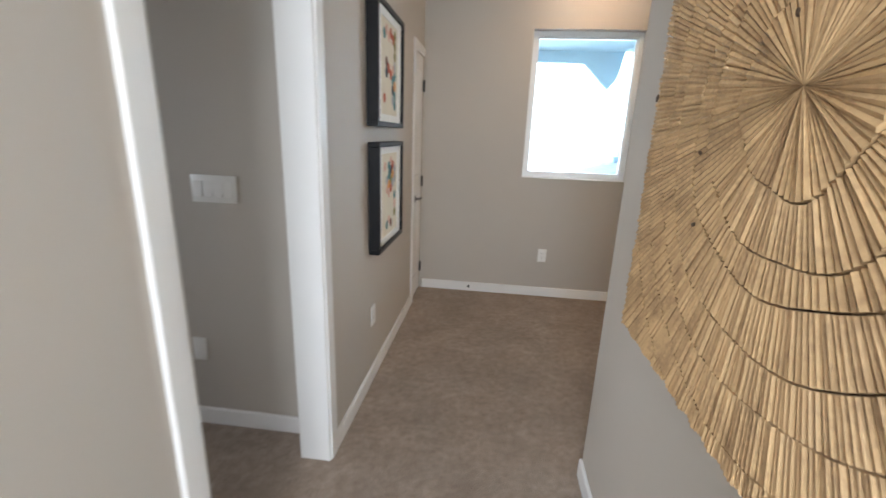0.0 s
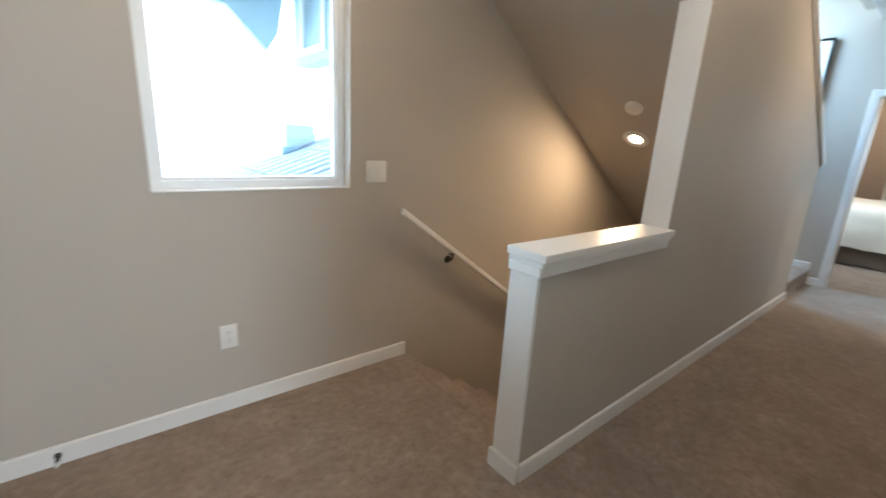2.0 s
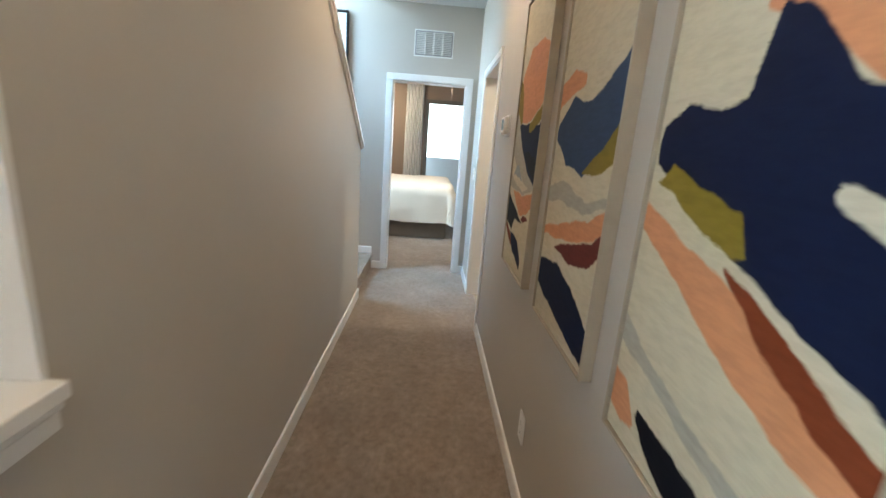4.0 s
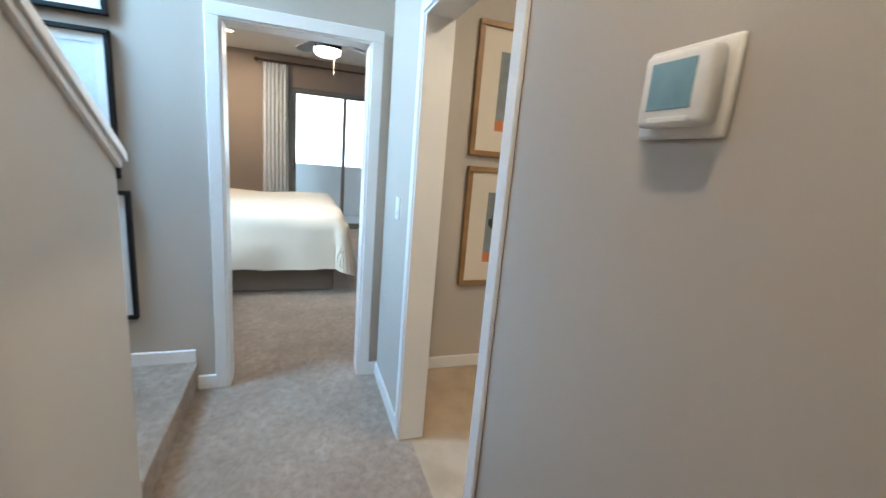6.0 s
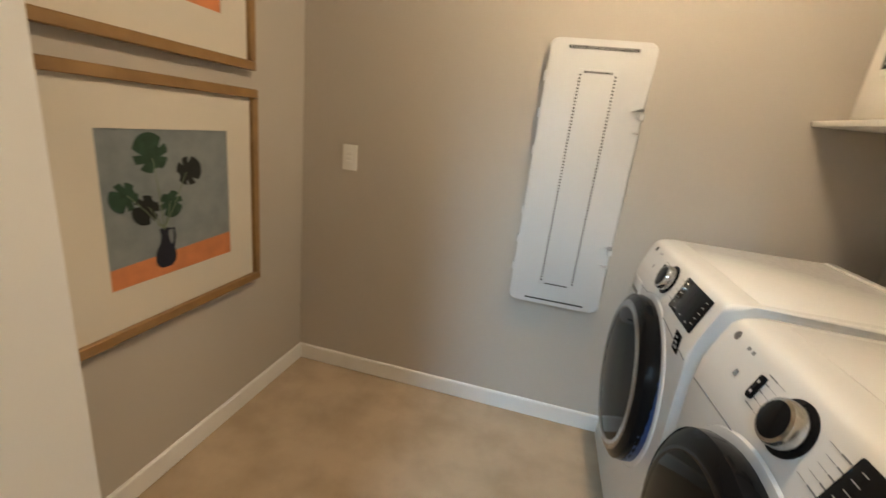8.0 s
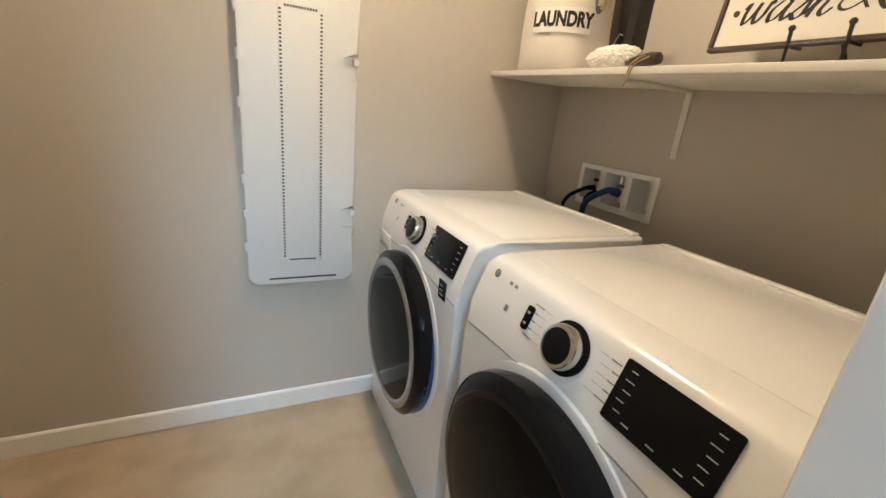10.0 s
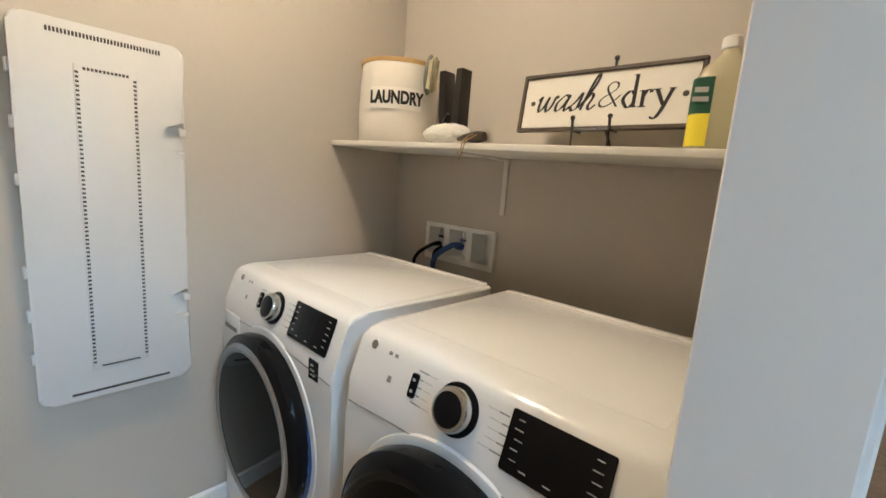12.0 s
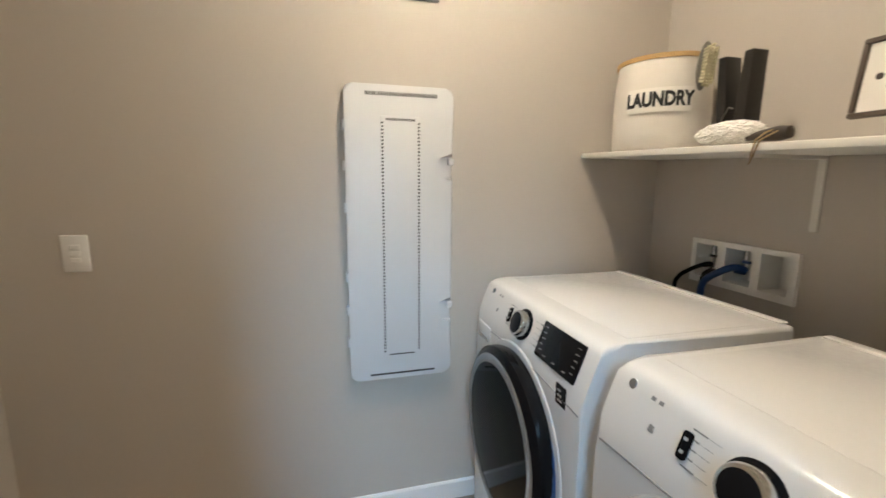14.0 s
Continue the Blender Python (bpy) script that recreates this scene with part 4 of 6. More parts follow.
NAVY, PEACH, RUST, OLIVE, CREAMP, GREYP, WINE = (0.007, 0.012, 0.036), (0.60, 0.26, 0.13), (0.20, 0.045, 0.018), (0.23, 0.165, 0.026), (0.57, 0.51, 0.39), (0.30, 0.33, 0.34), (0.13, 0.025, 0.02)
INK = (0.006, 0.007, 0.012)
PALEBLUE = (0.35, 0.50, 0.66)
M_WATER = painted("blue_abstract_print", (0.72, 0.76, 0.80), [(4.25, 2.35, 0.16, 0.10, 10, (0.62, 0.25, 0.22)), (4.15, 2.22, 0.25, 0.06, -8, (0.10, 0.16, 0.30)), (4.2, 1.45, 0.22, 0.20, 20, PALEBLUE), (4.25, 1.30, 0.2, 0.08, 0, (0.20, 0.36, 0.55)), (4.18, 0.72, 0.2, 0.15, 10, PALEBLUE), (4.03, 0.68, 0.07, 0.03, 20, (0.25, 0.08, 0.06))], 0.12, 4, axes=(1, 2))
for zc, lab in ((0.805, "black-framed blue abstract print near the landing"), (1.555, "black-framed pale blue abstract print on the stair wall"), (2.305, "black-framed abstract print with pink and navy shapes")):
    framed("framed_picture", lab, (7.561, 4.235 if zc > 1 else 4.20, zc), (-1, 0, 0), 0.57, 0.69, 0.035, 0.022, 0.44, 0.56, M_BLKFRAME, M_MATWHITE, M_WATER, None, "stair pictures")

# four canvases along the hall, each painted with bands of colour
DULL, SLATE, MIST = (0.40, 0.365, 0.30), (0.035, 0.06, 0.12), (0.36, 0.40, 0.40)
CANVAS_W, CANVAS_X, SHIFT = 0.50, (2.585, 3.215, 3.865, 4.565), (0.025, 0.030, 0.020, 0.022)
BANDS = [[], [], [], []]


def band(k, color, *stops):
    """One painted band on canvas k. A stop: place along the wall, lower edge, upper edge, in metres."""
    BANDS[k].append((color, sorted((x + SHIFT[k], lo, hi) for x, lo, hi in stops)))


# first canvas
band(0, PEACH, (3.06, 1.45, 1.565), (2.96, 1.417, 1.56), (2.90, 1.406, 1.557), (2.883, 1.423, 1.565), (2.81, 1.427, 1.595), (2.74, 1.45, 1.64), (2.66, 1.53, 1.72), (2.58, 1.62, 1.80), (2.525, 1.70, 1.85))
band(0, RUST, (2.895, 1.527, 1.528), (2.845, 1.523, 1.540), (2.79, 1.52, 1.557), (2.72, 1.54, 1.61), (2.62, 1.60, 1.70), (2.525, 1.66, 1.78))
band(0, CREAMP, (3.06, 1.31, 1.40), (2.97, 1.30, 1.38), (2.88, 1.31, 1.37), (2.74, 1.32, 1.42), (2.66, 1.32, 1.50), (2.525, 1.33, 1.66))
band(0, NAVY, (3.06, 1.37, 1.455), (3.0, 1.365, 1.43), (2.96, 1.385, 1.417), (2.90, 1.402, 1.406))
band(0, OLIVE, (2.97, 1.375, 1.378), (2.93, 1.360, 1.392), (2.88, 1.365, 1.42), (2.81, 1.390, 1.427), (2.76, 1.412, 1.432), (2.735, 1.428, 1.43))
band(0, DULL, (2.90, 1.345, 1.348), (2.82, 1.345, 1.372), (2.72, 1.37, 1.40), (2.66, 1.40, 1.41))
band(0, NAVY, (3.06, 1.10, 1.26), (3.04, 1.07, 1.26), (2.89, 1.063, 1.27), (2.767, 1.066, 1.30), (2.672, 1.084, 1.325), (2.66, 1.12, 1.33), (2.525, 1.17, 1.335))
band(0, INK, (3.06, 1.23, 1.318), (2.97, 1.235, 1.30), (2.87, 1.25, 1.313), (2.824, 1.26, 1.33), (2.74, 1.29, 1.32), (2.69, 1.316, 1.321))
band(0, PEACH, (3.06, 1.10, 1.12), (3.03, 1.10, 1.165), (2.995, 1.13, 1.135))
band(0, MIST, (3.06, 0.95, 1.075), (2.985, 0.97, 1.062), (2.837, 0.985, 1.063), (2.72, 1.035, 1.070), (2.657, 1.045, 1.09), (2.60, 1.062, 1.14), (2.525, 1.09, 1.17))
band(0, CREAMP, (3.06, 1.0, 1.06), (2.95, 1.012, 1.052), (2.85, 1.032, 1.036))
band(0, INK, (3.06, 0.93, 0.985), (3.01, 0.945, 0.97), (2.95, 0.955, 0.958))
band(0, WINE, (3.06, 0.90, 0.94), (3.03, 0.892, 0.948), (2.93, 0.92, 0.965), (2.83, 0.955, 0.985), (2.815, 0.966, 0.97))
band(0, PEACH, (2.835, 0.955, 0.962), (2.76, 0.982, 1.012), (2.657, 1.020, 1.046), (2.60, 1.042, 1.062), (2.55, 1.056, 1.058))
# second canvas
band(1, PEACH, (3.47, 1.60, 1.624), (3.40, 1.57, 1.62), (3.30, 1.49, 1.60), (3.25, 1.475, 1.59), (3.18, 1.44, 1.575))
band(1, NAVY, (3.66, 1.40, 1.47), (3.60, 1.38, 1.50), (3.52, 1.33, 1.49), (3.47, 1.30, 1.50), (3.445, 1.29, 1.61), (3.38, 1.262, 1.577), (3.32, 1.24, 1.50), (3.25, 1.21, 1.48), (3.18, 1.185, 1.44))
band(1, CREAMP, (3.31, 1.375, 1.402), (3.24, 1.34, 1.385), (3.18, 1.311, 1.355))
band(1, OLIVE, (3.65, 1.37, 1.375), (3.61, 1.36, 1.41), (3.50, 1.30, 1.37), (3.43, 1.284, 1.35), (3.41, 1.29, 1.30))
band(1, PEACH, (3.67, 1.28, 1.335), (3.58, 1.239, 1.30), (3.46, 1.17, 1.265), (3.385, 1.13, 1.24), (3.30, 1.10, 1.185), (3.18, 1.075, 1.14))
band(1, RUST, (3.44, 1.262, 1.275), (3.35, 1.19, 1.24), (3.28, 1.15, 1.20), (3.18, 1.11, 1.155))
band(1, DULL, (3.70, 1.05, 1.12), (3.55, 1.03, 1.06), (3.40, 0.98, 1.02), (3.25, 0.97, 1.0), (3.18, 0.96, 0.98))
band(1, INK, (3.57, 0.93, 0.965), (3.53, 0.90, 0.962), (3.44, 0.868, 0.955), (3.30, 0.862, 0.945), (3.18, 0.86, 0.94))
band(1, PEACH, (3.70, 0.92, 1.0), (3.62, 0.90, 0.99), (3.58, 0.91, 0.93))
# third canvas
band(2, SLATE, (4.32, 1.45, 1.50), (4.20, 1.38, 1.58), (4.05, 1.35, 1.55), (3.90, 1.42, 1.62), (3.84, 1.50, 1.66))
band(2, PEACH, (4.37, 1.54, 1.62), (4.22, 1.58, 1.66), (4.12, 1.60, 1.63))
band(2, OLIVE, (4.05, 1.36, 1.37), (3.95, 1.36, 1.43), (3.84, 1.40, 1.49))
band(2, DULL, (4.37, 1.25, 1.30), (4.20, 1.27, 1.34), (4.00, 1.25, 1.29), (3.84, 1.30, 1.33))
band(2, PEACH, (4.37, 1.14, 1.17), (4.10, 1.16, 1.22), (3.95, 1.19, 1.25), (3.84, 1.22, 1.30))
band(2, WINE, (4.20, 1.12, 1.13), (4.05, 1.10, 1.17), (3.92, 1.13, 1.20), (3.84, 1.18, 1.23))
band(2, NAVY, (4.37, 0.96, 1.05), (4.15, 0.93, 1.09), (4.00, 0.90, 1.05), (3.84, 0.88, 0.98))
# fourth canvas
band(3, PEACH, (4.99, 1.64, 1.75), (4.92, 1.54, 1.80), (4.86, 1.53, 1.85), (4.75, 1.534, 1.85), (4.66, 1.56, 1.85), (4.50, 1.60, 1.80))
band(3, DULL, (5.04, 1.233, 1.60), (4.95, 1.235, 1.54), (4.864, 1.235, 1.45), (4.73, 1.225, 1.36), (4.60, 1.25, 1.30), (4.50, 1.26, 1.28))
band(3, CREAMP, (5.04, 1.30, 1.40), (4.90, 1.26, 1.33), (4.75, 1.24, 1.285), (4.66, 1.25, 1.26))
band(3, OLIVE, (5.04, 1.595, 1.75), (4.98, 1.56, 1.72), (4.945, 1.53, 1.66), (4.911, 1.536, 1.56))
band(3, NAVY, (4.955, 1.525, 1.53), (4.92, 1.49, 1.54), (4.864, 1.432, 1.53), (4.732, 1.344, 1.534), (4.646, 1.30, 1.52), (4.59, 1.286, 1.52), (4.50, 1.27, 1.54))
band(3, INK, (4.80, 1.40, 1.41), (4.70, 1.345, 1.41), (4.61, 1.31, 1.39), (4.50, 1.28, 1.37))
band(3, OLIVE, (4.755, 1.49, 1.531), (4.72, 1.485, 1.54), (4.65, 1.504, 1.565), (4.50, 1.54, 1.60))
band(3, GREYP, (4.971, 1.30, 1.31), (4.93, 1.30, 1.345), (4.877, 1.29, 1.349), (4.79, 1.275, 1.29))
band(3, PEACH, (4.935, 1.225, 1.235), (4.84, 1.165, 1.235), (4.77, 1.132, 1.228), (4.715, 1.128, 1.226), (4.64, 1.15, 1.238), (4.563, 1.185, 1.25), (4.50, 1.20, 1.26))
band(3, INK, (5.04, 1.06, 1.216), (4.958, 1.06, 1.183), (4.90, 1.03, 1.168), (4.85, 1.095, 1.153), (4.76, 1.103, 1.125), (4.70, 1.10, 1.11))
band(3, WINE, (4.72, 1.115, 1.12), (4.68, 1.102, 1.139), (4.63, 1.12, 1.146), (4.60, 1.13, 1.14))
band(3, RUST, (5.04, 1.045, 1.06), (5.0, 1.02, 1.063), (4.93, 0.979, 1.03), (4.85, 0.967, 0.995))
band(3, NAVY, (4.905, 1.02, 1.03), (4.83, 0.945, 1.037), (4.74, 0.93, 1.024), (4.65, 0.90, 0.95))


def canvas_paint(name, x0, layers):
    """Paint on canvas: bands of colour with brushed, slightly ragged edges, uneven tone and weave relief."""
    m = bpy.data.materials.new(name)
    t, n, l, b = nodes_of(m)

    def math_node(op, x, y, clamp=False):
        q = n.new("ShaderNodeMath")
        q.operation, q.use_clamp = op, clamp
        for i, v in enumerate((x, y)):
            if isinstance(v, float):
                q.inputs[i].default_value = v
            else:
                l.new(v, q.inputs[i])
        return q.outputs[0]

    def noise_node(scale, detail, stretch=(1, 1, 1)):
        mp, q = n.new("ShaderNodeMapping"), n.new("ShaderNodeTexNoise")
        mp.inputs["Scale"].default_value = stretch
        q.inputs["Scale"].default_value, q.inputs["Detail"].default_value = scale, detail
        l.new(geo.outputs["Position"], mp.inputs["Vector"])
        l.new(mp.outputs[0], q.inputs["Vector"])
        return q
    geo = n.new("ShaderNodeNewGeometry")
    sep = n.new("ShaderNodeSeparateXYZ")
    l.new(geo.outputs["Position"], sep.inputs[0])
    big, rag, brush, weave = noise_node(11, 3), noise_node(70, 3, (1, 1, 2.5)), noise_node(26, 5, (1, 1, 3.5)), noise_node(420, 2)
    wob = math_node('MULTIPLY', math_node('SUBTRACT', big.outputs["Fac"], 0.5), 0.035)
    edge = math_node('MULTIPLY', math_node('SUBTRACT', rag.outputs["Fac"], 0.5), 0.008)
    height = math_node('ADD', math_node('ADD', sep.outputs[2], wob), edge)
    along = math_node('ADD', sep.outputs[0], math_node('MULTIPLY', math_node('SUBTRACT', rag.outputs["Fac"], 0.5), 0.008))
    u = math_node('DIVIDE', math_node('SUBTRACT', along, x0), CANVAS_W)
    v = math_node('DIVIDE', math_node('SUBTRACT', height, 0.8), 1.3)
    tone = n.new("ShaderNodeMapRange")
    tone.inputs["From Min"].default_value, tone.inputs["From Max"].default_value = 0.38, 0.70
    l.new(brush.outputs["Fac"], tone.inputs["Value"])

    def tint(color, dark):
        q = n.new("ShaderNodeMix")
        q.data_type = 'RGBA'
        q.inputs["A"].default_value, q.inputs["B"].default_value = (*color, 1), (*[c * dark for c in color], 1)
        l.new(tone.outputs["Result"], q.inputs["Factor"])
        return q.outputs["Result"]
    last = tint((0.57, 0.50, 0.365), 0.88)
    for color, stops in layers:
        ramp = n.new("ShaderNodeValToRGB")
        els = ramp.color_ramp.elements
        us = [min(1.0, max(0.0, (x - x0) / CANVAS_W)) for x, lo, hi in stops]
        rows = [(p, (lo - 0.8) / 1.3, (hi - 0.8) / 1.3) for p, (x, lo, hi) in zip(us, stops)]
        if rows[0][0] > 0.02:
            mid = (rows[0][1] + rows[0][2]) / 2
            rows.insert(0, (rows[0][0] - 0.015, mid + 0.006, mid - 0.006))
        if rows[-1][0] < 0.98:
            mid = (rows[-1][1] + rows[-1][2]) / 2
            rows.append((rows[-1][0] + 0.015, mid + 0.006, mid - 0.006))
        while len(els) < len(rows):
            els.new(0.5)
        for e, (p, lo, hi) in zip(els, rows):
            e.position, e.color = p, (lo, hi, 0, 1)
        l.new(u, ramp.inputs["Fac"])
        lim = n.new("ShaderNodeSeparateColor")
        l.new(ramp.outputs["Color"], lim.inputs[0])
        low = math_node('MULTIPLY', math_node('SUBTRACT', v, lim.outputs[0]), 220.0, True)
        top = math_node('MULTIPLY', math_node('SUBTRACT', lim.outputs[1], v), 220.0, True)
        mx = n.new("ShaderNodeMix")
        mx.data_type = 'RGBA'
        l.new(math_node('MULTIPLY', low, top), mx.inputs["Factor"])
        l.new(last, mx.inputs["A"])
        l.new(tint(color, 0.86), mx.inputs["B"])
        last = mx.outputs["Result"]
    l.new(last, b.inputs["Base Color"])
    b.inputs["Roughness"].default_value = 0.65
    b.inputs["Specular IOR Level"].default_value = 0.08
    hgt = math_node('ADD', brush.outputs["Fac"], math_node('MULTIPLY', weave.outputs["Fac"], 0.25))
    bp = n.new("ShaderNodeBump")
    bp.inputs["Strength"].default_value, bp.inputs["Distance"].default_value = 0.3, 0.002
    l.new(hgt, bp.inputs["Height"])
    l.new(bp.outputs["Normal"], b.inputs["Normal"])
    return m


M_CANVASEDGE = paint("raw_pale_wood_frame", (0.44, 0.37, 0.28), 0.6, 0.12, 14, 0.1, 120)
for k, x0 in enumerate(CANVAS_X):
    x1 = x0 + CANVAS_W
    cv = empty_thing("canvas_painting", "tall abstract canvas in peach, navy and cream, slim pale frame", "painting", "hall canvases", at=((x0 + x1) / 2, 2.601, 1.46))
    part("canvas", box(x0 + 0.012, 2.606, 0.867, x1 - 0.012, 2.631, 2.063, 0.002, 1), canvas_paint("abstract_painting", x0, BANDS[k]), cv)
    fr = bmesh.new()
    for a, b, c, d in ((x0, x0 + 0.007, 0.855, 2.075), (x1 - 0.007, x1, 0.855, 2.075), (x0 + 0.007, x1 - 0.007, 0.855, 0.862), (x0 + 0.007, x1 - 0.007, 2.068, 2.075)):
        box(a, 2.601, c, b, 2.636, d, 0.001, 1, fr)
    part("floater_frame", fr, M_CANVASEDGE, cv)
    # A black sheet puts the shade of the frame's gap into colour.
    gap = bmesh.new()
    box(x0 + 0.007, 2.602, 0.862, x1 - 0.007, 2.6055, 2.068, 0, 1, gap)
    part("shadow_gap", gap, M_BLKFRAME, cv, "black sheet for the shade behind the canvas", smooth=False)

# ---------------- laundry ----------------
M_ENAMEL = paint("white_enamel", (0.75, 0.735, 0.715), 0.22, 0.015, 5, 0.0, 60, coat=0.4)
M_GLOSSBLACK = paint("gloss_black_plastic", (0.008, 0.008, 0.009), 0.10, 0.1, 10, 0.0, 60, coat=0.0)
M_DARKGLASS = paint("smoked_door_glass", (0.006, 0.0055, 0.005), 0.05, 0.1, 6, 0.0, 60)
M_DARKGLASS.node_tree.nodes["Principled BSDF"].inputs["Specular IOR Level"].default_value = 0.2
for _m in (M_DARKGLASS, M_GLOSSBLACK):
    _m.node_tree.nodes["Principled BSDF"].inputs["IOR"].default_value = 1.22
M_CHROME = paint("brushed_chrome", (0.62, 0.62, 0.61), 0.22, 0.05, 30, 0.03, 200, metal=1.0)
M_GREYRING = paint("grey_door_ring", (0.36, 0.36, 0.365), 0.24, 0.05, 6, 0.0, 8, metal=0.8)
M_INK = paint("grey_printing", (0.22, 0.22, 0.22), 0.6, 0.1, 40, 0)
M_WHITEINK = paint("white_printing", (0.42, 0.42, 0.41), 0.6, 0.1, 40, 0)
M_BLUEVENT = paint("blue_gasket", (0.012, 0.05, 0.16), 0.35, 0.2, 30, 0.05)

FRONT, TOP = 5.930, 1.018


def face_x(z):
    """The front of a machine's console: it bulges and leans back towards the top."""
    return FRONT if z < 0.86 else FRONT - 0.26 * (z - 0.86) - 0.6 * max(0.0, z - 0.86) ** 2


def console_frame(y, z):
    """A frame on the sloping console at y, z: x along +y, y up the slope, z outward."""
    d = Vector((face_x(z + 0.01) - face_x(z - 0.01), 0, 0.02)).normalized()
    x = Vector((0, 1, 0))
    n = x.cross(d).normalized()
    m = Matrix((x, d, n)).transposed().to_4x4()
    return Matrix.Translation((face_x(z), y, z)) @ m


def machine(name, label, y0, y1, door_ring, knob_y, disp, btn_y, badge_y, tag):
    t = empty_thing(name, label, "washing machine" if name == "washer" else "dryer", "laundry machines", at=(5.5, (y0 + y1) / 2, 0))
    yc = (y0 + y1) / 2
    # body: profile pushed across, with softened side edges
    prof = [(5.262, 0.03), (FRONT, 0.03)] + [(face_x(z), z) for z in (0.40, 0.80, 0.86, 0.89, 0.92, 0.95, 0.975, 0.992)] + [(5.880, 1.004), (5.868, 1.012), (5.850, 1.0165), (5.820, TOP), (5.285, TOP), (5.268, 1.014), (5.262, 1.000)]
    bm = prism(prof, 'y', y0, y1)
    es = [e for e in bm.edges if abs(e.verts[0].co.y - e.verts[1].co.y) < 1e-6]
    bmesh.ops.bevel(bm, geom=es, offset=0.014, segments=4, affect='EDGES', profile=0.5)
    part("body", bm, M_ENAMEL, t)
    # pressed field of the top sheet and the low step along its back
    part("top_panel", box(5.325, y0 + 0.032, TOP - 0.002, 5.790, y1 - 0.032, TOP + 0.0009, 0.0008, 2), M_ENAMEL, t)
    part("top_rim", box(5.268, y0 + 0.020, TOP - 0.004, 5.300, y1 - 0.020, TOP + 0.006, 0.004, 3), M_ENAMEL, t)
    # seam between console and lower front
    seam = bmesh.new()
    pts = [(0, y0 + 0.012, 0.838), (0, yc - 0.16, 0.852), (0, yc, 0.862), (0, yc + 0.16, 0.852), (0, y1 - 0.012, 0.838)]
    tube([(face_x(z) + 0.0003, y, z) for x, y, z in pts], 0.0022, 6, seam)
    part("seam", seam, M_INK, t)
    for fy in (y0 + 0.06, y1 - 0.06):
        for fx in (5.32, 5.84):
            part("foot", cyl((fx, fy, -0.004), (fx, fy, 0.034), 0.022, None, 14), M_GLOSSBLACK, t, "black levelling foot")
    # door
    dz, r = 0.574, 0.288
    m = Matrix.Translation((FRONT, yc, dz)) @ Matrix.Rotation(radians(90), 4, 'Y') @ Matrix.Diagonal((1, 1, 0.62, 1))
    part("door_surround", lathe([(r + 0.020, -0.003), (r + 0.016, 0.006), (r + 0.004, 0.010), (r - 0.01, 0.008)], 56, m), M_ENAMEL, t)
    dr = part("door", lathe([(r - 0.004, 0.004), (r + 0.004, 0.040), (r + 0.002, 0.080), (r - 0.014, 0.100), (r - 0.038, 0.108), (r - 0.052, 0.106)], 64, m), M_GLOSSBLACK, t, "gloss black round door")
    if door_ring:
        part("door_ring", lathe([(r - 0.022, 0.1045), (r - 0.027, 0.112), (r - 0.046, 0.113), (r - 0.052, 0.107)], 64, m), M_GREYRING, dr, "grey metal door ring")
        gl = [(r - 0.051, 0.107), (0.16, 0.116), (0.08, 0.120), (0.0, 0.121)]
    else:
        gl = [(r - 0.050, 0.107), (0.19, 0.117), (0.10, 0.123), (0.0, 0.125)]
    part("door_glass", lathe(gl, 64, m), M_DARKGLASS, dr, "smoked door glass")
    if door_ring:
        part("gasket", lathe([(r - 0.006, 0.002), (r - 0.004, 0.032)], 40, Matrix.Translation((FRONT, yc + 0.007, dz - 0.005)) @ Matrix.Rotation(radians(90), 4, 'Y')), M_BLUEVENT, dr, "blue rubber gasket edge")
    # knob
    kz = 0.946
    km = console_frame(knob_y, kz)
    part("knob_seat", lathe([(0.0, 0.001), (0.052, 0.001), (0.052, 0.004), (0.044, 0.006)], 40, km), M_GLOSSBLACK, t)
    kb = part("knob", lathe([(0.043, 0.004), (0.043, 0.024), (0.040, 0.030), (0.034, 0.032)], 40, km), M_CHROME, t, "chrome ringed dial")
    part("knob_face", lathe([(0.0345, 0.0315), (0.030, 0.033), (0.0, 0.0335)], 40, km), M_GLOSSBLACK, kb)
    # printed programme names round the knob
    for side in (-1, 1):
        for k in range(5):
            v = 0.034 - 0.017 * k
            u = side * (0.064 + (0.010 if 0 < k < 4 else 0))
            part("programme_line", put_at(box(min(u, u + side * 0.022), v - 0.0004, 0.0006, max(u, u + side * 0.022), v + 0.0004, 0.0010), km), M_INK, t, smooth=False)
            u2 = u + side * 0.026
            part("programme_name", put_at(box(min(u2, u2 + side * 0.030), v - 0.0014, 0.0006, max(u2, u2 + side * (0.022 + 0.003 * (k % 3))), v + 0.0014, 0.0010), km), M_INK, t, smooth=False)
    # display
    d0, d1 = disp
    dm = console_frame((d0 + d1) / 2, 0.947)
    w = d1 - d0
    ds_ = part("display", put_at(box(-w / 2, -0.053, 0.0, w / 2, 0.053, 0.005, 0.004, 2), dm), M_GLOSSBLACK, t, "gloss black touch display")
    for side in (-1, 1):
        for k in range(5):
            v = 0.038 - 0.017 * k
            u = side * (w / 2 - 0.022)
            part("touch_label", put_at(box(u - 0.006 - 0.003 * (k % 2), v - 0.0008, 0.0048, u + 0.006 + 0.002 * (k % 3), v + 0.0008, 0.0054), dm), M_WHITEINK, ds_, smooth=False)
    for k in range(3):
        u = -w / 4 + k * w / 4
        part("touch_label", put_at(box(u - 0.007, -0.041, 0.0048, u + 0.007, -0.039, 0.0054), dm), M_WHITEINK, ds_, smooth=False)
    # start button and badges
    bmx = console_frame(btn_y, 0.946)
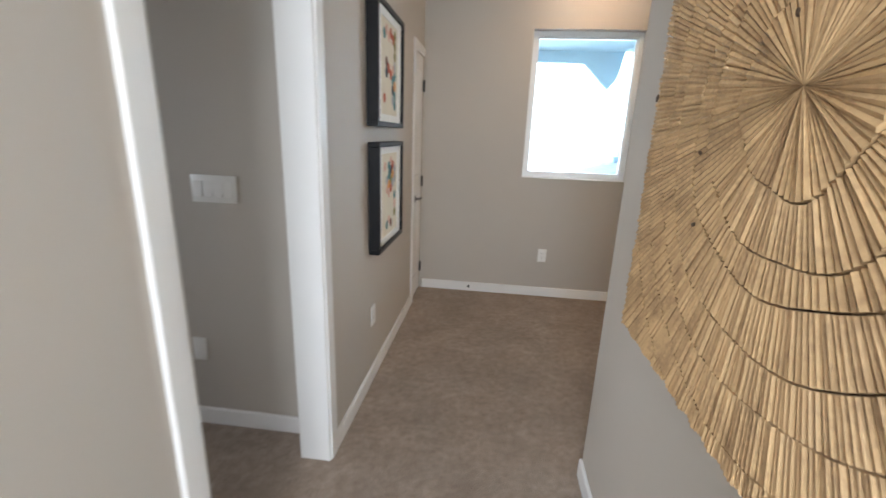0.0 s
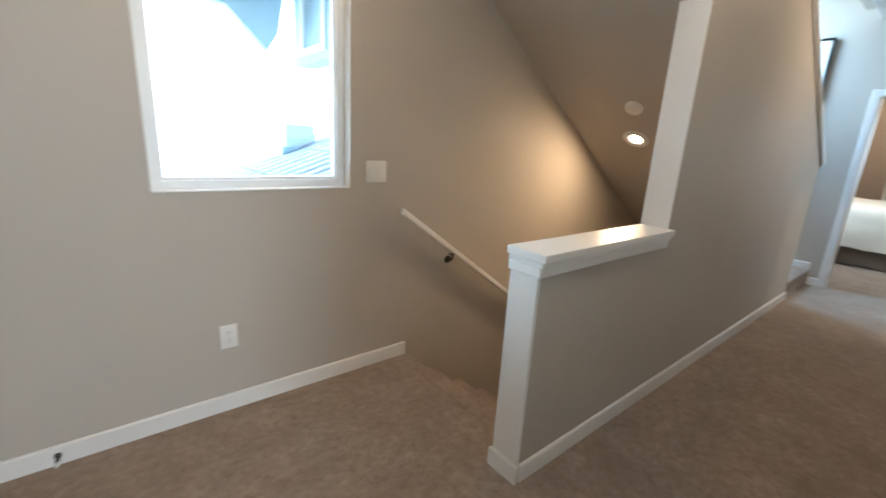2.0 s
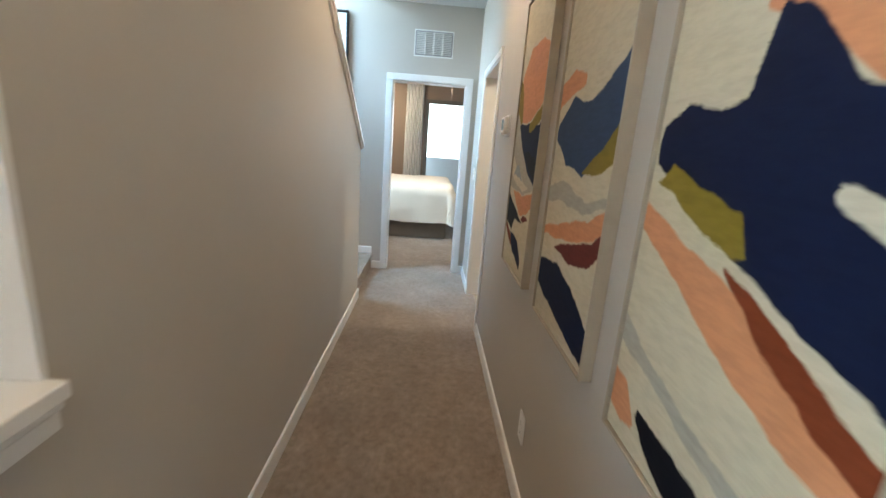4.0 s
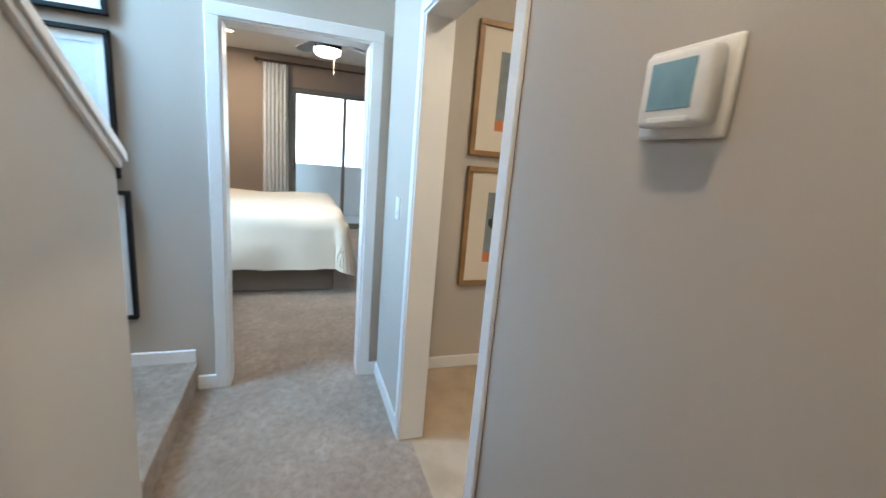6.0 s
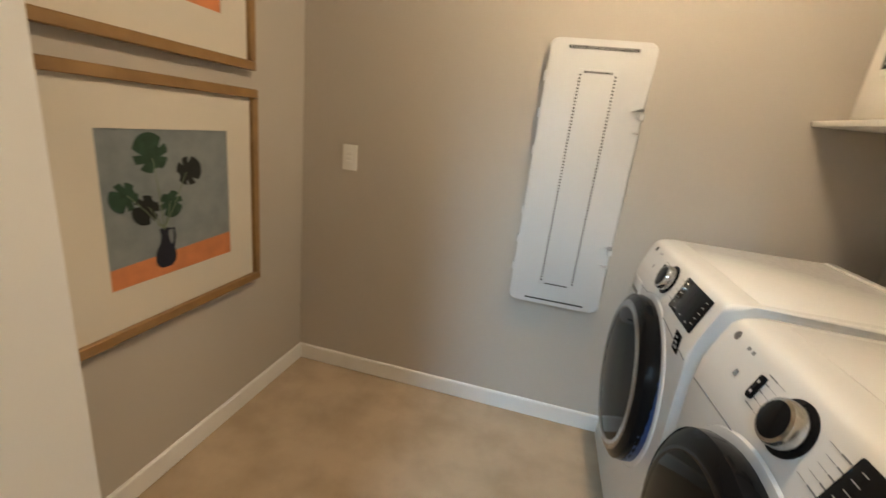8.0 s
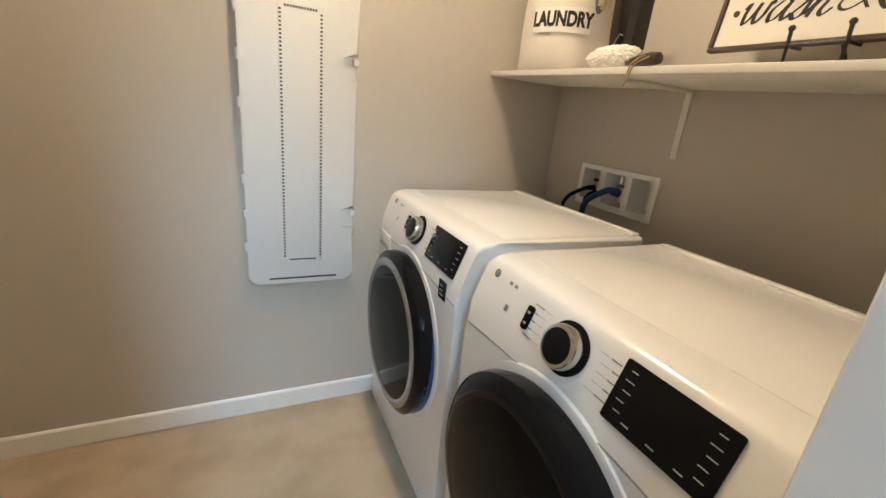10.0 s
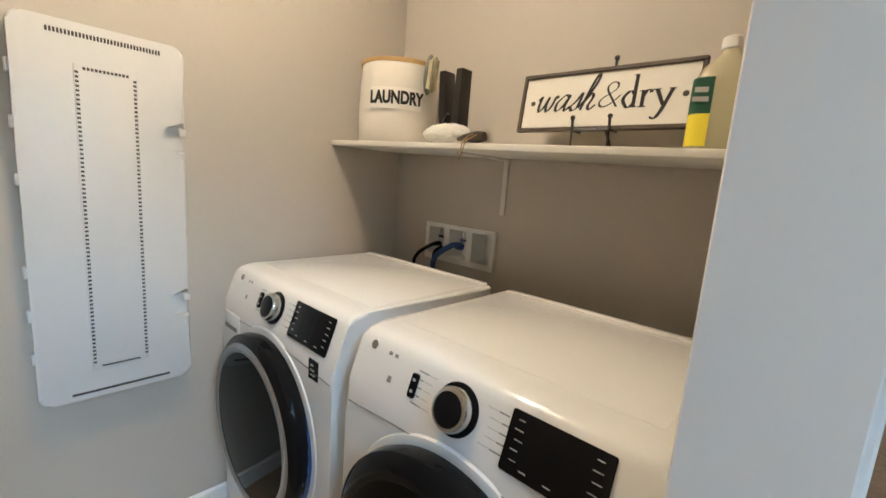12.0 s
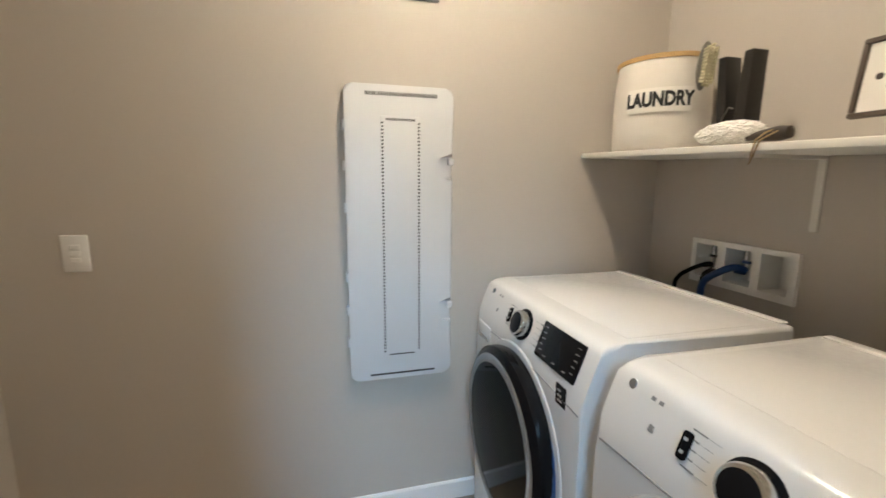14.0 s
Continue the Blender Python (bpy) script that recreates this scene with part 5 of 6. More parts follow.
    bt = part("start_button", put_at(box(-0.0095, -0.026, 0.0, 0.0095, 0.026, 0.006, 0.0055, 3), bmx), M_GLOSSBLACK, t)
    for v in (-0.012, 0.012):
        part("button_mark", put_at(box(-0.004, v - 0.0028, 0.0058, 0.004, v + 0.0028, 0.0064), bmx), M_WHITEINK, bt, smooth=False)
    bd = console_frame(badge_y, 0.984)
    part("round_badge", lathe([(0.0, 0.003), (0.009, 0.003), (0.011, 0.001)], 24, bd), M_GREYRING, t, "small round grey badge")
    for k in range(2):
        part("printed_mark", put_at(box(0.055 + 0.020 * k, -0.006, 0.0006, 0.066 + 0.020 * k, 0.002, 0.0011), bd), M_INK, t, smooth=False)
    part("printed_mark", put_at(box(0.075, -0.062, 0.0006, 0.087, -0.048, 0.0011), bd), M_INK, t, smooth=False)
    if tag:
        tg = part("energy_tag", box(FRONT - 0.001, tag - 0.024, 0.822, FRONT + 0.0022, tag + 0.024, 0.880, 0.001, 1), M_GLOSSBLACK, t, "small dark sticker")
        for k in range(3):
            part("sticker_line", box(FRONT + 0.0018, tag - 0.013, 0.834 + 0.014 * k, FRONT + 0.0030, tag + 0.010 - 0.004 * k, 0.838 + 0.014 * k), M_WHITEINK, tg, smooth=False)
        dw = part("detergent_drawer", box(FRONT - 0.03, y0 + 0.018, 0.790, FRONT + 0.004, y0 + 0.15, 0.858, 0.004, 2), M_ENAMEL, t)
        part("drawer_grip", box(FRONT + 0.001, y0 + 0.03, 0.796, FRONT + 0.006, y0 + 0.13, 0.812, 0.002, 1), M_GREYRING, dw)
    return t


machine("washer", "white front-load washer with a grey-ringed black round door", 0.955, 1.692, True, 1.318, (1.432, 1.642), 1.215, 1.030, 1.600)
machine("dryer", "white front-load dryer with a gloss black round door", 1.755, 2.452, False, 2.086, (2.203, 2.386), 1.964, 1.808, None)

# breaker panel cover
bp_ = empty_thing("breaker_panel", "tall white plastic breaker panel cover on the wall", "electrical panel", at=(6.242, 0.896, 0.61))
M_PANEL = paint("white_panel_plastic", (0.64, 0.63, 0.625), 0.38, 0.02, 6, 0.03, 120)
# Dark colour of the chips that carry the shade of holes and slots.
M_PSLOT = paint("panel_slot_shadow", (0.055, 0.05, 0.045), 0.7, 0.1, 30, 0)
P0, P1, Q0, Q1, PF = 6.038, 6.440, 0.622, 1.742, 0.938
LATCHES = (1.455, 0.890)
base = bmesh.new()
corner = []
for cx, cz, a0 in ((P1 - 0.03, Q1 - 0.03, 0), (P0 + 0.03, Q1 - 0.03, 90), (P0 + 0.03, Q0 + 0.03, 180), (P1 - 0.03, Q0 + 0.03, 270)):
    corner += [(cx + 0.03 * math.cos(radians(a0 + k * 15)), cz + 0.03 * math.sin(radians(a0 + k * 15))) for k in range(7)]
    if a0 == 90:
        for z in LATCHES:
            corner += [(P0, z + 0.042), (P0 + 0.064, z + 0.042), (P0 + 0.064, z - 0.042), (P0, z - 0.042)]
prism(corner, 'y', 0.8965, PF, base)
es = [e for e in base.edges if all(abs(v.co.y - PF) < 1e-6 for v in e.verts)]
bmesh.ops.bevel(base, geom=es, offset=0.009, segments=3, affect='EDGES', profile=0.5)
part("cover", base, M_PANEL, bp_)
dr = part("panel_door", box(6.166, PF - 0.002, 0.716, 6.314, PF + 0.004, 1.634, 0.003, 2), M_PANEL, bp_)
slots = bmesh.new()
n = 70
for k in range(n):
    z = 0.74 + (1.61 - 0.74) * k / (n - 1)
    for x in (6.172, 6.307):
        box(x - 0.0040, PF + 0.0035, z - 0.0031, x + 0.0040, PF + 0.0046, z + 0.0031, 0, 1, slots)
for k in range(12):
    x = 6.19 + 0.10 * k / 11
    for z in (1.622,):
        box(x - 0.0032, PF + 0.0035, z - 0.004, x + 0.0032, PF + 0.0048, z + 0.004, 0, 1, slots)
box(6.19, PF + 0.0035, 0.722, 6.29, PF + 0.0048, 0.727, 0, 1, slots)
vs = part("perforated_edge", slots, M_PSLOT, bp_, "rows of small dark chips for the shade in vent holes", smooth=False)
vs["kind"] = "stuff"
g = bmesh.new()
for k in range(34):
    x = 6.106 + 0.258 * k / 33
    box(x - 0.0025, PF - 0.001, 1.704, x + 0.0025, PF + 0.0012, 1.717, 0, 1, g)
sv = part("top_grille", g, M_PSLOT, bp_, smooth=False)
sv["kind"] = "stuff"
part("bottom_slot", box(6.106, PF - 0.001, 0.640, 6.366, PF + 0.0012, 0.647), M_PSLOT, bp_, smooth=False)
for z in LATCHES:
    lt = part("latch", box(P0 + 0.001, 0.8965, z - 0.0415, P0 + 0.0635, PF - 0.019, z + 0.0415, 0.003, 1), M_PANEL, bp_)
    part("latch_clip", box(P0 - 0.004, PF - 0.020, z + 0.008, P0 + 0.018, PF - 0.001, z + 0.034, 0.003, 1), M_PANEL, lt)
for z in (1.60, 1.456, 1.303, 1.04, 0.91, 0.78):
    part("hinge_tab", box(6.436, 0.905, z - 0.018, 6.449, 0.930, z + 0.018, 0.003, 1), M_PANEL, bp_)

# shelf and bracket
M_SHELF = paint("white_shelf_paint", (0.72, 0.69, 0.63), 0.4, 0.03, 6, 0.03, 90)
sh = empty_thing("wall_shelf", "long white painted shelf above the machines", "shelf", at=(5.06, 1.69, 1.5))


def shelf_top(y):
    """The board is tilted down towards the door to fit the camera's view."""
    return 1.5245 - 0.024 * (y - 0.9)


def lean(bm):
    for v in bm.verts:
        v.co.z += shelf_top(v.co.y) - 1.5205
    return bm


part("board", lean(box(5.061, 0.897, 1.500, 5.458, 2.486, 1.520, 0.004, 2)), M_SHELF, sh)
bk = bmesh.new()
box(5.061, 1.553, 1.27, 5.069, 1.577, 1.499, 0.002, 1, bk)
box(5.061, 1.553, 1.489, 5.36, 1.577, 1.4995, 0.002, 1, bk)
part("bracket", lean(bk), M_SHELF, sh)

# washer hookup box
hb = empty_thing("hookup_box", "white recessed washer hookup box with three bays", "plumbing box", at=(5.06, 1.338, 1.09))
H0, H1, K0, K1 = 1.142, 1.547, 1.014, 1.186
holes = [(H0 + 0.022, H0 + 0.118, K0 + 0.025, K1 - 0.018), (H0 + 0.150, H0 + 0.255, K0 + 0.025, K1 - 0.018), (H0 + 0.285, H1 - 0.025, K0 + 0.025, K1 - 0.018)]
part("face_frame", wall('x', 5.061, 5.076, H0, H1, K0, K1, holes), M_PLATE, hb, smooth=False)
part("back", box(4.972, 1.151, 1.023, 4.978, 1.538, 1.177), M_PLATE, hb, smooth=False)
for a, b, c, d in holes:
    bay = bmesh.new()
    for lo_, hi_ in ((a - 0.006, a), (b, b + 0.006)):
        box(4.978, lo_, c, 5.0608, hi_, d, 0, 1, bay)
    box(4.978, a - 0.006, c - 0.006, 5.0608, b + 0.006, c, 0, 1, bay)
    box(4.978, a - 0.006, d, 5.0608, b + 0.006, d + 0.004, 0, 1, bay)
    part("bay", bay, M_PLATE, hb, smooth=False)
for hy, col in ((H0 + 0.07, M_GLOSSBLACK), (H0 + 0.205, M_BLUEVENT)):
    vlv = part("valve", cyl((5.040, hy, 1.085), (5.040, hy, 1.165), 0.009, None, 12), M_CHROME, hb, "metal valve")
    part("valve_lever", box(5.046, hy - 0.006, 1.118, 5.056, hy + 0.026, 1.128, 0.001, 1), col, vlv)
M_HOSEBLUE = paint("blue_hose", (0.012, 0.06, 0.20), 0.4, 0.15, 30, 0.05)


def hose(name, label, mat, pts, r):
    t = empty_thing(name, label, "hose", "washer hoses", at=pts[0])
    fine = []
    for i in range(len(pts) - 1):
        p0, p1, p2, p3 = (Vector(pts[max(0, min(len(pts) - 1, i + d))]) for d in (-1, 0, 1, 2))
        for k in range(8):
            u = k / 8
            fine.append(0.5 * ((2 * p1) + (p2 - p0) * u + (2 * p0 - 5 * p1 + 4 * p2 - p3) * u * u + (3 * p1 - p0 - 3 * p2 + p3) * u ** 3))
    part("tube", tube(fine + [Vector(pts[-1])], r, 10), mat, t)
    part("coupling", cyl(pts[0], Vector(pts[0]) + (Vector(pts[1]) - Vector(pts[0])).normalized() * 0.03, r * 1.35, None, 12), mat, t)


hose("water_hose", "black rubber water hose from the hookup box", M_GLOSSBLACK, [(5.040, 1.210, 1.088), (5.075, 1.200, 1.085), (5.112, 1.165, 1.055), (5.120, 1.13, 1.02), (5.115, 1.11, 0.96), (5.10, 1.11, 0.70)], 0.0085)
hose("water_hose", "blue water hose from the hookup box", M_HOSEBLUE, [(5.040, 1.345, 1.090), (5.085, 1.332, 1.100), (5.125, 1.285, 1.060), (5.128, 1.255, 1.02), (5.12, 1.245, 0.96), (5.10, 1.245, 0.70)], 0.013)
hose("drain_hose", "black corrugated drain hose behind the washer", M_GLOSSBLACK, [(5.050, 1.23, 1.07), (5.095, 1.228, 1.05), (5.10, 1.226, 0.98), (5.10, 1.226, 0.70)], 0.010)

# things on the shelf
ST = shelf_top(1.14)


def text_mesh(body, size, thick=0.0, shear=0.0, depth=0.0006):
    cu = bpy.data.curves.new("lettering", 'FONT')
    cu.body, cu.size, cu.offset, cu.shear, cu.extrude = body, size, thick, shear, depth
    cu.align_x, cu.align_y = 'CENTER', 'CENTER'
    ob = bpy.data.objects.new("lettering", cu)
    scene.collection.objects.link(ob)
    me = ob.evaluated_get(bpy.context.evaluated_depsgraph_get()).to_mesh()
    bm = bmesh.new()
    bm.from_mesh(me)
    bpy.data.objects.remove(ob)
    bpy.data.curves.remove(cu)
    return bm


M_LINEN = paint("cream_canvas_cloth", (0.72, 0.67, 0.60), 0.95, 0.06, 8, 0.5, 260, dist=0.003)
M_BAMBOO = paint("bamboo_rim", (0.56, 0.36, 0.15), 0.5, 0.15, 20, 0.1, 120)
M_LETTER = paint("black_lettering", (0.015, 0.014, 0.013), 0.7, 0.1, 30, 0)
bx, by = 5.288, 1.138
lb = empty_thing("laundry_basket", "cream canvas laundry basket with a bamboo rim", "basket", at=(bx, by, ST))
bag = bmesh.new()
rings = []
SEG = 48
for k, (r, z) in enumerate(((0.0, 0.002), (0.142, 0.0), (0.150, 0.010), (0.153, 0.06), (0.151, 0.14), (0.149, 0.22), (0.146, 0.285), (0.143, 0.308), (0.138, 0.308), (0.138, 0.20), (0.0, 0.18))):
    if r == 0:
        rings.append([bag.verts.new((bx, by, ST + z))])
        continue
    row = []
    for i in range(SEG):
        a = 2 * math.pi * i / SEG
        q = r * 1.08 + 0.008 * noise.noise((math.cos(a) * 2.2, math.sin(a) * 2.2, z * 9)) * (1 if 0.02 < z < 0.29 else 0.2)
        row.append(bag.verts.new((bx + q * math.cos(a), by + q * math.sin(a), ST + z)))
    rings.append(row)
for p, q in zip(rings, rings[1:]):
    for i in range(SEG):
        j = (i + 1) % SEG
        if len(p) == 1:
            bag.faces.new((p[0], q[i], q[j]))
        elif len(q) == 1:
            bag.faces.new((p[i], p[j], q[0]))
        else:
            bag.faces.new((p[i], p[j], q[j], q[i]))
part("bag", bag, M_LINEN, lb)
part("rim", lathe([(0.147, 0.303), (0.160, 0.303), (0.161, 0.317), (0.159, 0.319), (0.148, 0.319)], 48, Matrix.Translation((bx, by, ST))), M_BAMBOO, lb, "pale bamboo rim")


def wrap(bm, radius, heading):
    """Bends a flat piece (x across, y up, z out) round the basket."""
    for v in bm.verts:
        a = heading + v.co.x / radius
        r = radius + v.co.z
        v.co = Vector((bx + r * math.cos(a), by + r * math.sin(a), ST + v.co.y))
    return bm


HEADING = radians(46)
lab = bmesh.new()
bmesh.ops.create_grid(lab, x_segments=14, y_segments=3, size=0.5, matrix=Matrix.Translation((0, 0.165, 0.004)) @ Matrix.Diagonal((0.205, 0.080, 1, 1)))
r_ = bmesh.ops.extrude_face_region(lab, geom=lab.faces[:])
bmesh.ops.translate(lab, verts=[g_ for g_ in r_["geom"] if isinstance(g_, bmesh.types.BMVert)], vec=(0, 0, 0.0015))
lbl = part("patch", wrap(lab, 0.166, HEADING), paint("ivory_cloth_patch", (0.80, 0.76, 0.70), 0.95, 0.04, 10, 0.4, 260), lb, "ivory cloth label")
tx = text_mesh("LAUNDRY", 0.064, 0.0030)
bmesh.ops.scale(tx, vec=(0.71, 1.0, 1), verts=tx.verts)
bmesh.ops.translate(tx, verts=tx.verts, vec=(0, 0.165, 0.0068))
part("lettering", wrap(tx, 0.166, HEADING), M_LETTER, lbl, "black letters LAUNDRY", smooth=False)

# brush hanging on the basket's rim
M_BRISTLE = paint("pale_bristles", (0.62, 0.57, 0.38), 0.9, 0.2, 40, 0.3, 300)
M_GREYWOOD = paint("grey_brush_back", (0.17, 0.16, 0.14), 0.6, 0.15, 20, 0.1)
br = empty_thing("scrub_brush", "oval scrub brush with pale bristles on the basket", "brush", at=(5.324, 1.352, ST + 0.2))
BM_ = Matrix.Translation((5.324, 1.350, ST + 0.256)) @ Matrix.Rotation(radians(88), 4, 'Z') @ Matrix.Rotation(radians(90), 4, 'Y') @ Matrix.Rotation(radians(6), 4, 'Y')
bk2 = bmesh.new()
bmesh.ops.create_uvsphere(bk2, u_segments=20, v_segments=10, radius=1, matrix=BM_ @ Matrix.Diagonal((0.074, 0.026, 0.010, 1)))
part("back", bk2, M_GREYWOOD, br)
tuft = bmesh.new()
for i in range(13):
    for j in (-1, 0, 1):
        u = -0.056 + 0.112 * i / 12
        if (u / 0.066) ** 2 + (j * 0.012 / 0.02) ** 2 < 1:
            cyl(BM_ @ Vector((u, j * 0.012, 0.006)), BM_ @ Vector((u * 1.08, j * 0.014, 0.030)), 0.0042, 0.0052, 7, tuft)
tf = part("bristles", tuft, M_BRISTLE, br, "pale yellow bristle tufts")
tf["kind"] = "stuff"

# oversized clothes peg
ST = shelf_top(1.42)
pg = empty_thing("clothes_peg", "oversized black wooden clothes peg standing on the shelf", "decoration", at=(5.26, 1.37, ST))
M_PEG = paint("black_stained_wood", (0.016, 0.013, 0.011), 0.5, 0.3, 20, 0.15, 90)
for s, dx in ((-1, -0.035), (1, 0.035)):
    pr = [(dx - 0.014 * s - 0.012, 0.0), (dx + 0.020, 0.0), (dx + 0.018, 0.15), (dx * 1.25 + 0.014, 0.285), (dx * 1.25 - 0.016, 0.285), (dx - 0.016, 0.14)]
    bm = prism([(1.425 + u, ST + v) for u, v in pr], 'x', 5.225, 5.285)
    bmesh.ops.bevel(bm, geom=bm.edges[:], offset=0.003, segments=1, affect='EDGES')
    part("peg_leg", bm, M_PEG, pg)
part("spring", tube([(5.287, 1.398, ST + 0.07), (5.292, 1.415, ST + 0.105), (5.292, 1.428, ST + 0.125), (5.287, 1.438, ST + 0.12)], 0.0025, 6), M_CHROME, pg, "metal spring")

# fluffy duster
ST = shelf_top(1.58)
du = empty_thing("duster", "fluffy white hand duster with a dark handle", "duster", at=(5.40, 1.57, ST))
M_FLUFF = paint("white_fleece", (0.84, 0.81, 0.75), 0.98, 0.08, 40, 0.8, 140, dist=0.006)
M_HANDLE = paint("dark_brown_handle", (0.05, 0.034, 0.024), 0.45, 0.2, 20, 0.1)
fl = bmesh.new()
bmesh.ops.create_icosphere(fl, subdivisions=5, radius=1)
for v in fl.verts:
    d = v.co.normalized()
    q = 1 + 0.10 * noise.noise(d * 5) + 0.10 * noise.noise(d * 14) + 0.06 * noise.noise(d * 34)
    v.co = Vector((d.x * 0.034 * q, d.y * 0.098 * q, d.z * 0.034 * q))
put_at(fl, Matrix.Translation((5.408, 1.542, ST + 0.034)) @ Matrix.Rotation(radians(6), 4, 'Z'))
part("fleece", fl, M_FLUFF, du, "fluffy white fleece")
part("handle", lathe([(0.0, 0.0), (0.010, 0.0), (0.011, 0.02), (0.016, 0.05), (0.019, 0.085), (0.015, 0.108), (0.0, 0.112)], 20, Matrix.Translation((5.412, 1.602, ST + 0.018)) @ Matrix.Rotation(radians(-88), 4, 'X')), M_HANDLE, du, "dark turned wooden handle")
M_CORD = paint("tan_leather_cord", (0.40, 0.27, 0.13), 0.8, 0.2, 20, 0.1)
part("cord", tube([(5.412, 1.680, ST + 0.034), (5.440, 1.672, ST + 0.024), (5.461, 1.663, ST + 0.004), (5.4635, 1.658, ST - 0.03), (5.463, 1.655, ST - 0.055), (5.4635, 1.663, ST - 0.035), (5.462, 1.676, ST + 0.004), (5.435, 1.690, ST + 0.022), (5.412, 1.694, ST + 0.034)], 0.0022, 6), M_CORD, du, "tan hanging cord")

# sign on a small easel
M_SIGNFRAME = paint("weathered_brown_wood", (0.085, 0.06, 0.042), 0.6, 0.3, 14, 0.2, 90)
M_SIGNWHITE = paint("white_sign_board", (0.76, 0.72, 0.66), 0.7, 0.05, 9, 0.1, 120)
SGN = (5.205, 1.985, 1.660)
tilt = Matrix.Translation(SGN) @ Matrix.Rotation(radians(2), 4, 'Z') @ Matrix.Rotation(radians(-8), 4, 'Y') @ Matrix(((0, 0, 1, 0), (1, 0, 0, 0), (0, 1, 0, 0), (0, 0, 0, 1)))
sg = empty_thing("wash_sign", "framed white sign lettered wash&dry on an easel", "sign", at=(5.2, 1.985, 1.56))
SW, SH = 0.545, 0.190
fr = bmesh.new()
for a, b, c, d in ((-SW / 2, SW / 2, SH / 2 - 0.012, SH / 2), (-SW / 2, SW / 2, -SH / 2, -SH / 2 + 0.012), (-SW / 2, -SW / 2 + 0.012, -SH / 2 + 0.012, SH / 2 - 0.012), (SW / 2 - 0.012, SW / 2, -SH / 2 + 0.012, SH / 2 - 0.012)):
    box(a, c, -0.006, b, d, 0.014, 0.002, 1, fr)
part("frame", put_at(fr, tilt), M_SIGNFRAME, sg, "weathered brown frame")
bd = part("board", put_at(box(-SW / 2 + 0.010, -SH / 2 + 0.010, -0.004, SW / 2 - 0.010, SH / 2 - 0.010, 0.006), tilt), M_SIGNWHITE, sg, smooth=False)


def pen_stroke(bm, points, nib, place, unit, slant):
    """One stroke of a broad pen: a smooth line through a few points, thick and thin by its direction."""
    pts = [Vector((place + unit * (x + slant * y), -0.030 + unit * y)) for x, y in points]
    fine = []
    for i in range(len(pts) - 1):
        p0, p1, p2, p3 = (pts[max(0, min(len(pts) - 1, i + d))] for d in (-1, 0, 1, 2))
        for k in range(8):
            u = k / 8
            fine.append(0.5 * ((2 * p1) + (p2 - p0) * u + (2 * p0 - 5 * p1 + 4 * p2 - p3) * u * u + (3 * p1 - p0 - 3 * p2 + p3) * u ** 3))
    fine.append(pts[-1])
    rows = []
    for i, p in enumerate(fine):
        d = (fine[min(i + 1, len(fine) - 1)] - fine[max(i - 1, 0)]).normalized()
        side = Vector((-d.y, d.x))
        half = side * (0.0010 + 0.5 * abs(side.dot(nib)))
        rows.append([bm.verts.new((p.x + half.x * k, p.y + half.y * k, z)) for k, z in ((1, 0.0074), (-1, 0.0074), (-1, 0.0062), (1, 0.0062))])
    for q, r in zip(rows, rows[1:]):
        for k in range(4):
            bm.faces.new((q[k], q[(k + 1) % 4], r[(k + 1) % 4], r[k]))
    bm.faces.new(rows[0][::-1])
    bm.faces.new(rows[-1])


SCRIPT = Vector((0.0072, 0.0034))
ROMAN = Vector((0.0082, 0.0008))
GLYPHS = {
    "w": [[(0.0, 0.75), (0.16, 1.0), (0.18, 0.45), (0.34, 0.02), (0.58, 0.35), (0.70, 0.98), (0.70, 0.40), (0.88, 0.02), (1.12, 0.35), (1.18, 0.95), (1.36, 0.86)]],
    "a": [[(0.78, 0.86), (0.48, 1.0), (0.10, 0.52), (0.22, 0.03), (0.52, 0.20), (0.78, 0.90)], [(0.80, 1.0), (0.72, 0.30), (0.86, 0.02), (1.06, 0.28)]],
    "s": [[(-0.10, 0.10), (0.28, 0.60), (0.46, 1.06), (0.52, 0.60), (0.48, 0.14), (0.22, 0.0), (0.04, 0.20)], [(0.46, 0.10), (0.66, 0.22)]],
    "h": [[(-0.05, 0.15), (0.32, 1.0), (0.48, 1.85), (0.36, 2.15), (0.24, 1.60), (0.14, 0.0)], [(0.16, 0.40), (0.42, 0.96), (0.62, 0.78), (0.54, 0.22), (0.74, 0.02), (0.98, 0.30)]],
    "d": [[(0.74, 0.82), (0.46, 1.0), (0.10, 0.52), (0.40, 0.0), (0.74, 0.22)], [(0.76, 2.02), (0.76, 0.0)], [(0.54, 2.0), (0.76, 2.02)], [(0.76, 0.0), (0.98, 0.04)]],
    "r": [[(0.22, 1.0), (0.22, 0.0)], [(0.0, 0.96), (0.22, 1.0)], [(0.0, 0.0), (0.46, 0.0)], [(0.22, 0.60), (0.42, 0.96), (0.62, 0.97), (0.68, 0.84)]],
    "y": [[(0.08, 1.0), (0.52, 0.05)], [(0.94, 1.0), (0.48, -0.25), (0.18, -0.72), (-0.10, -0.66)], [(-0.12, 1.0), (0.30, 1.0)], [(0.74, 1.0), (1.12, 1.0)]],
}
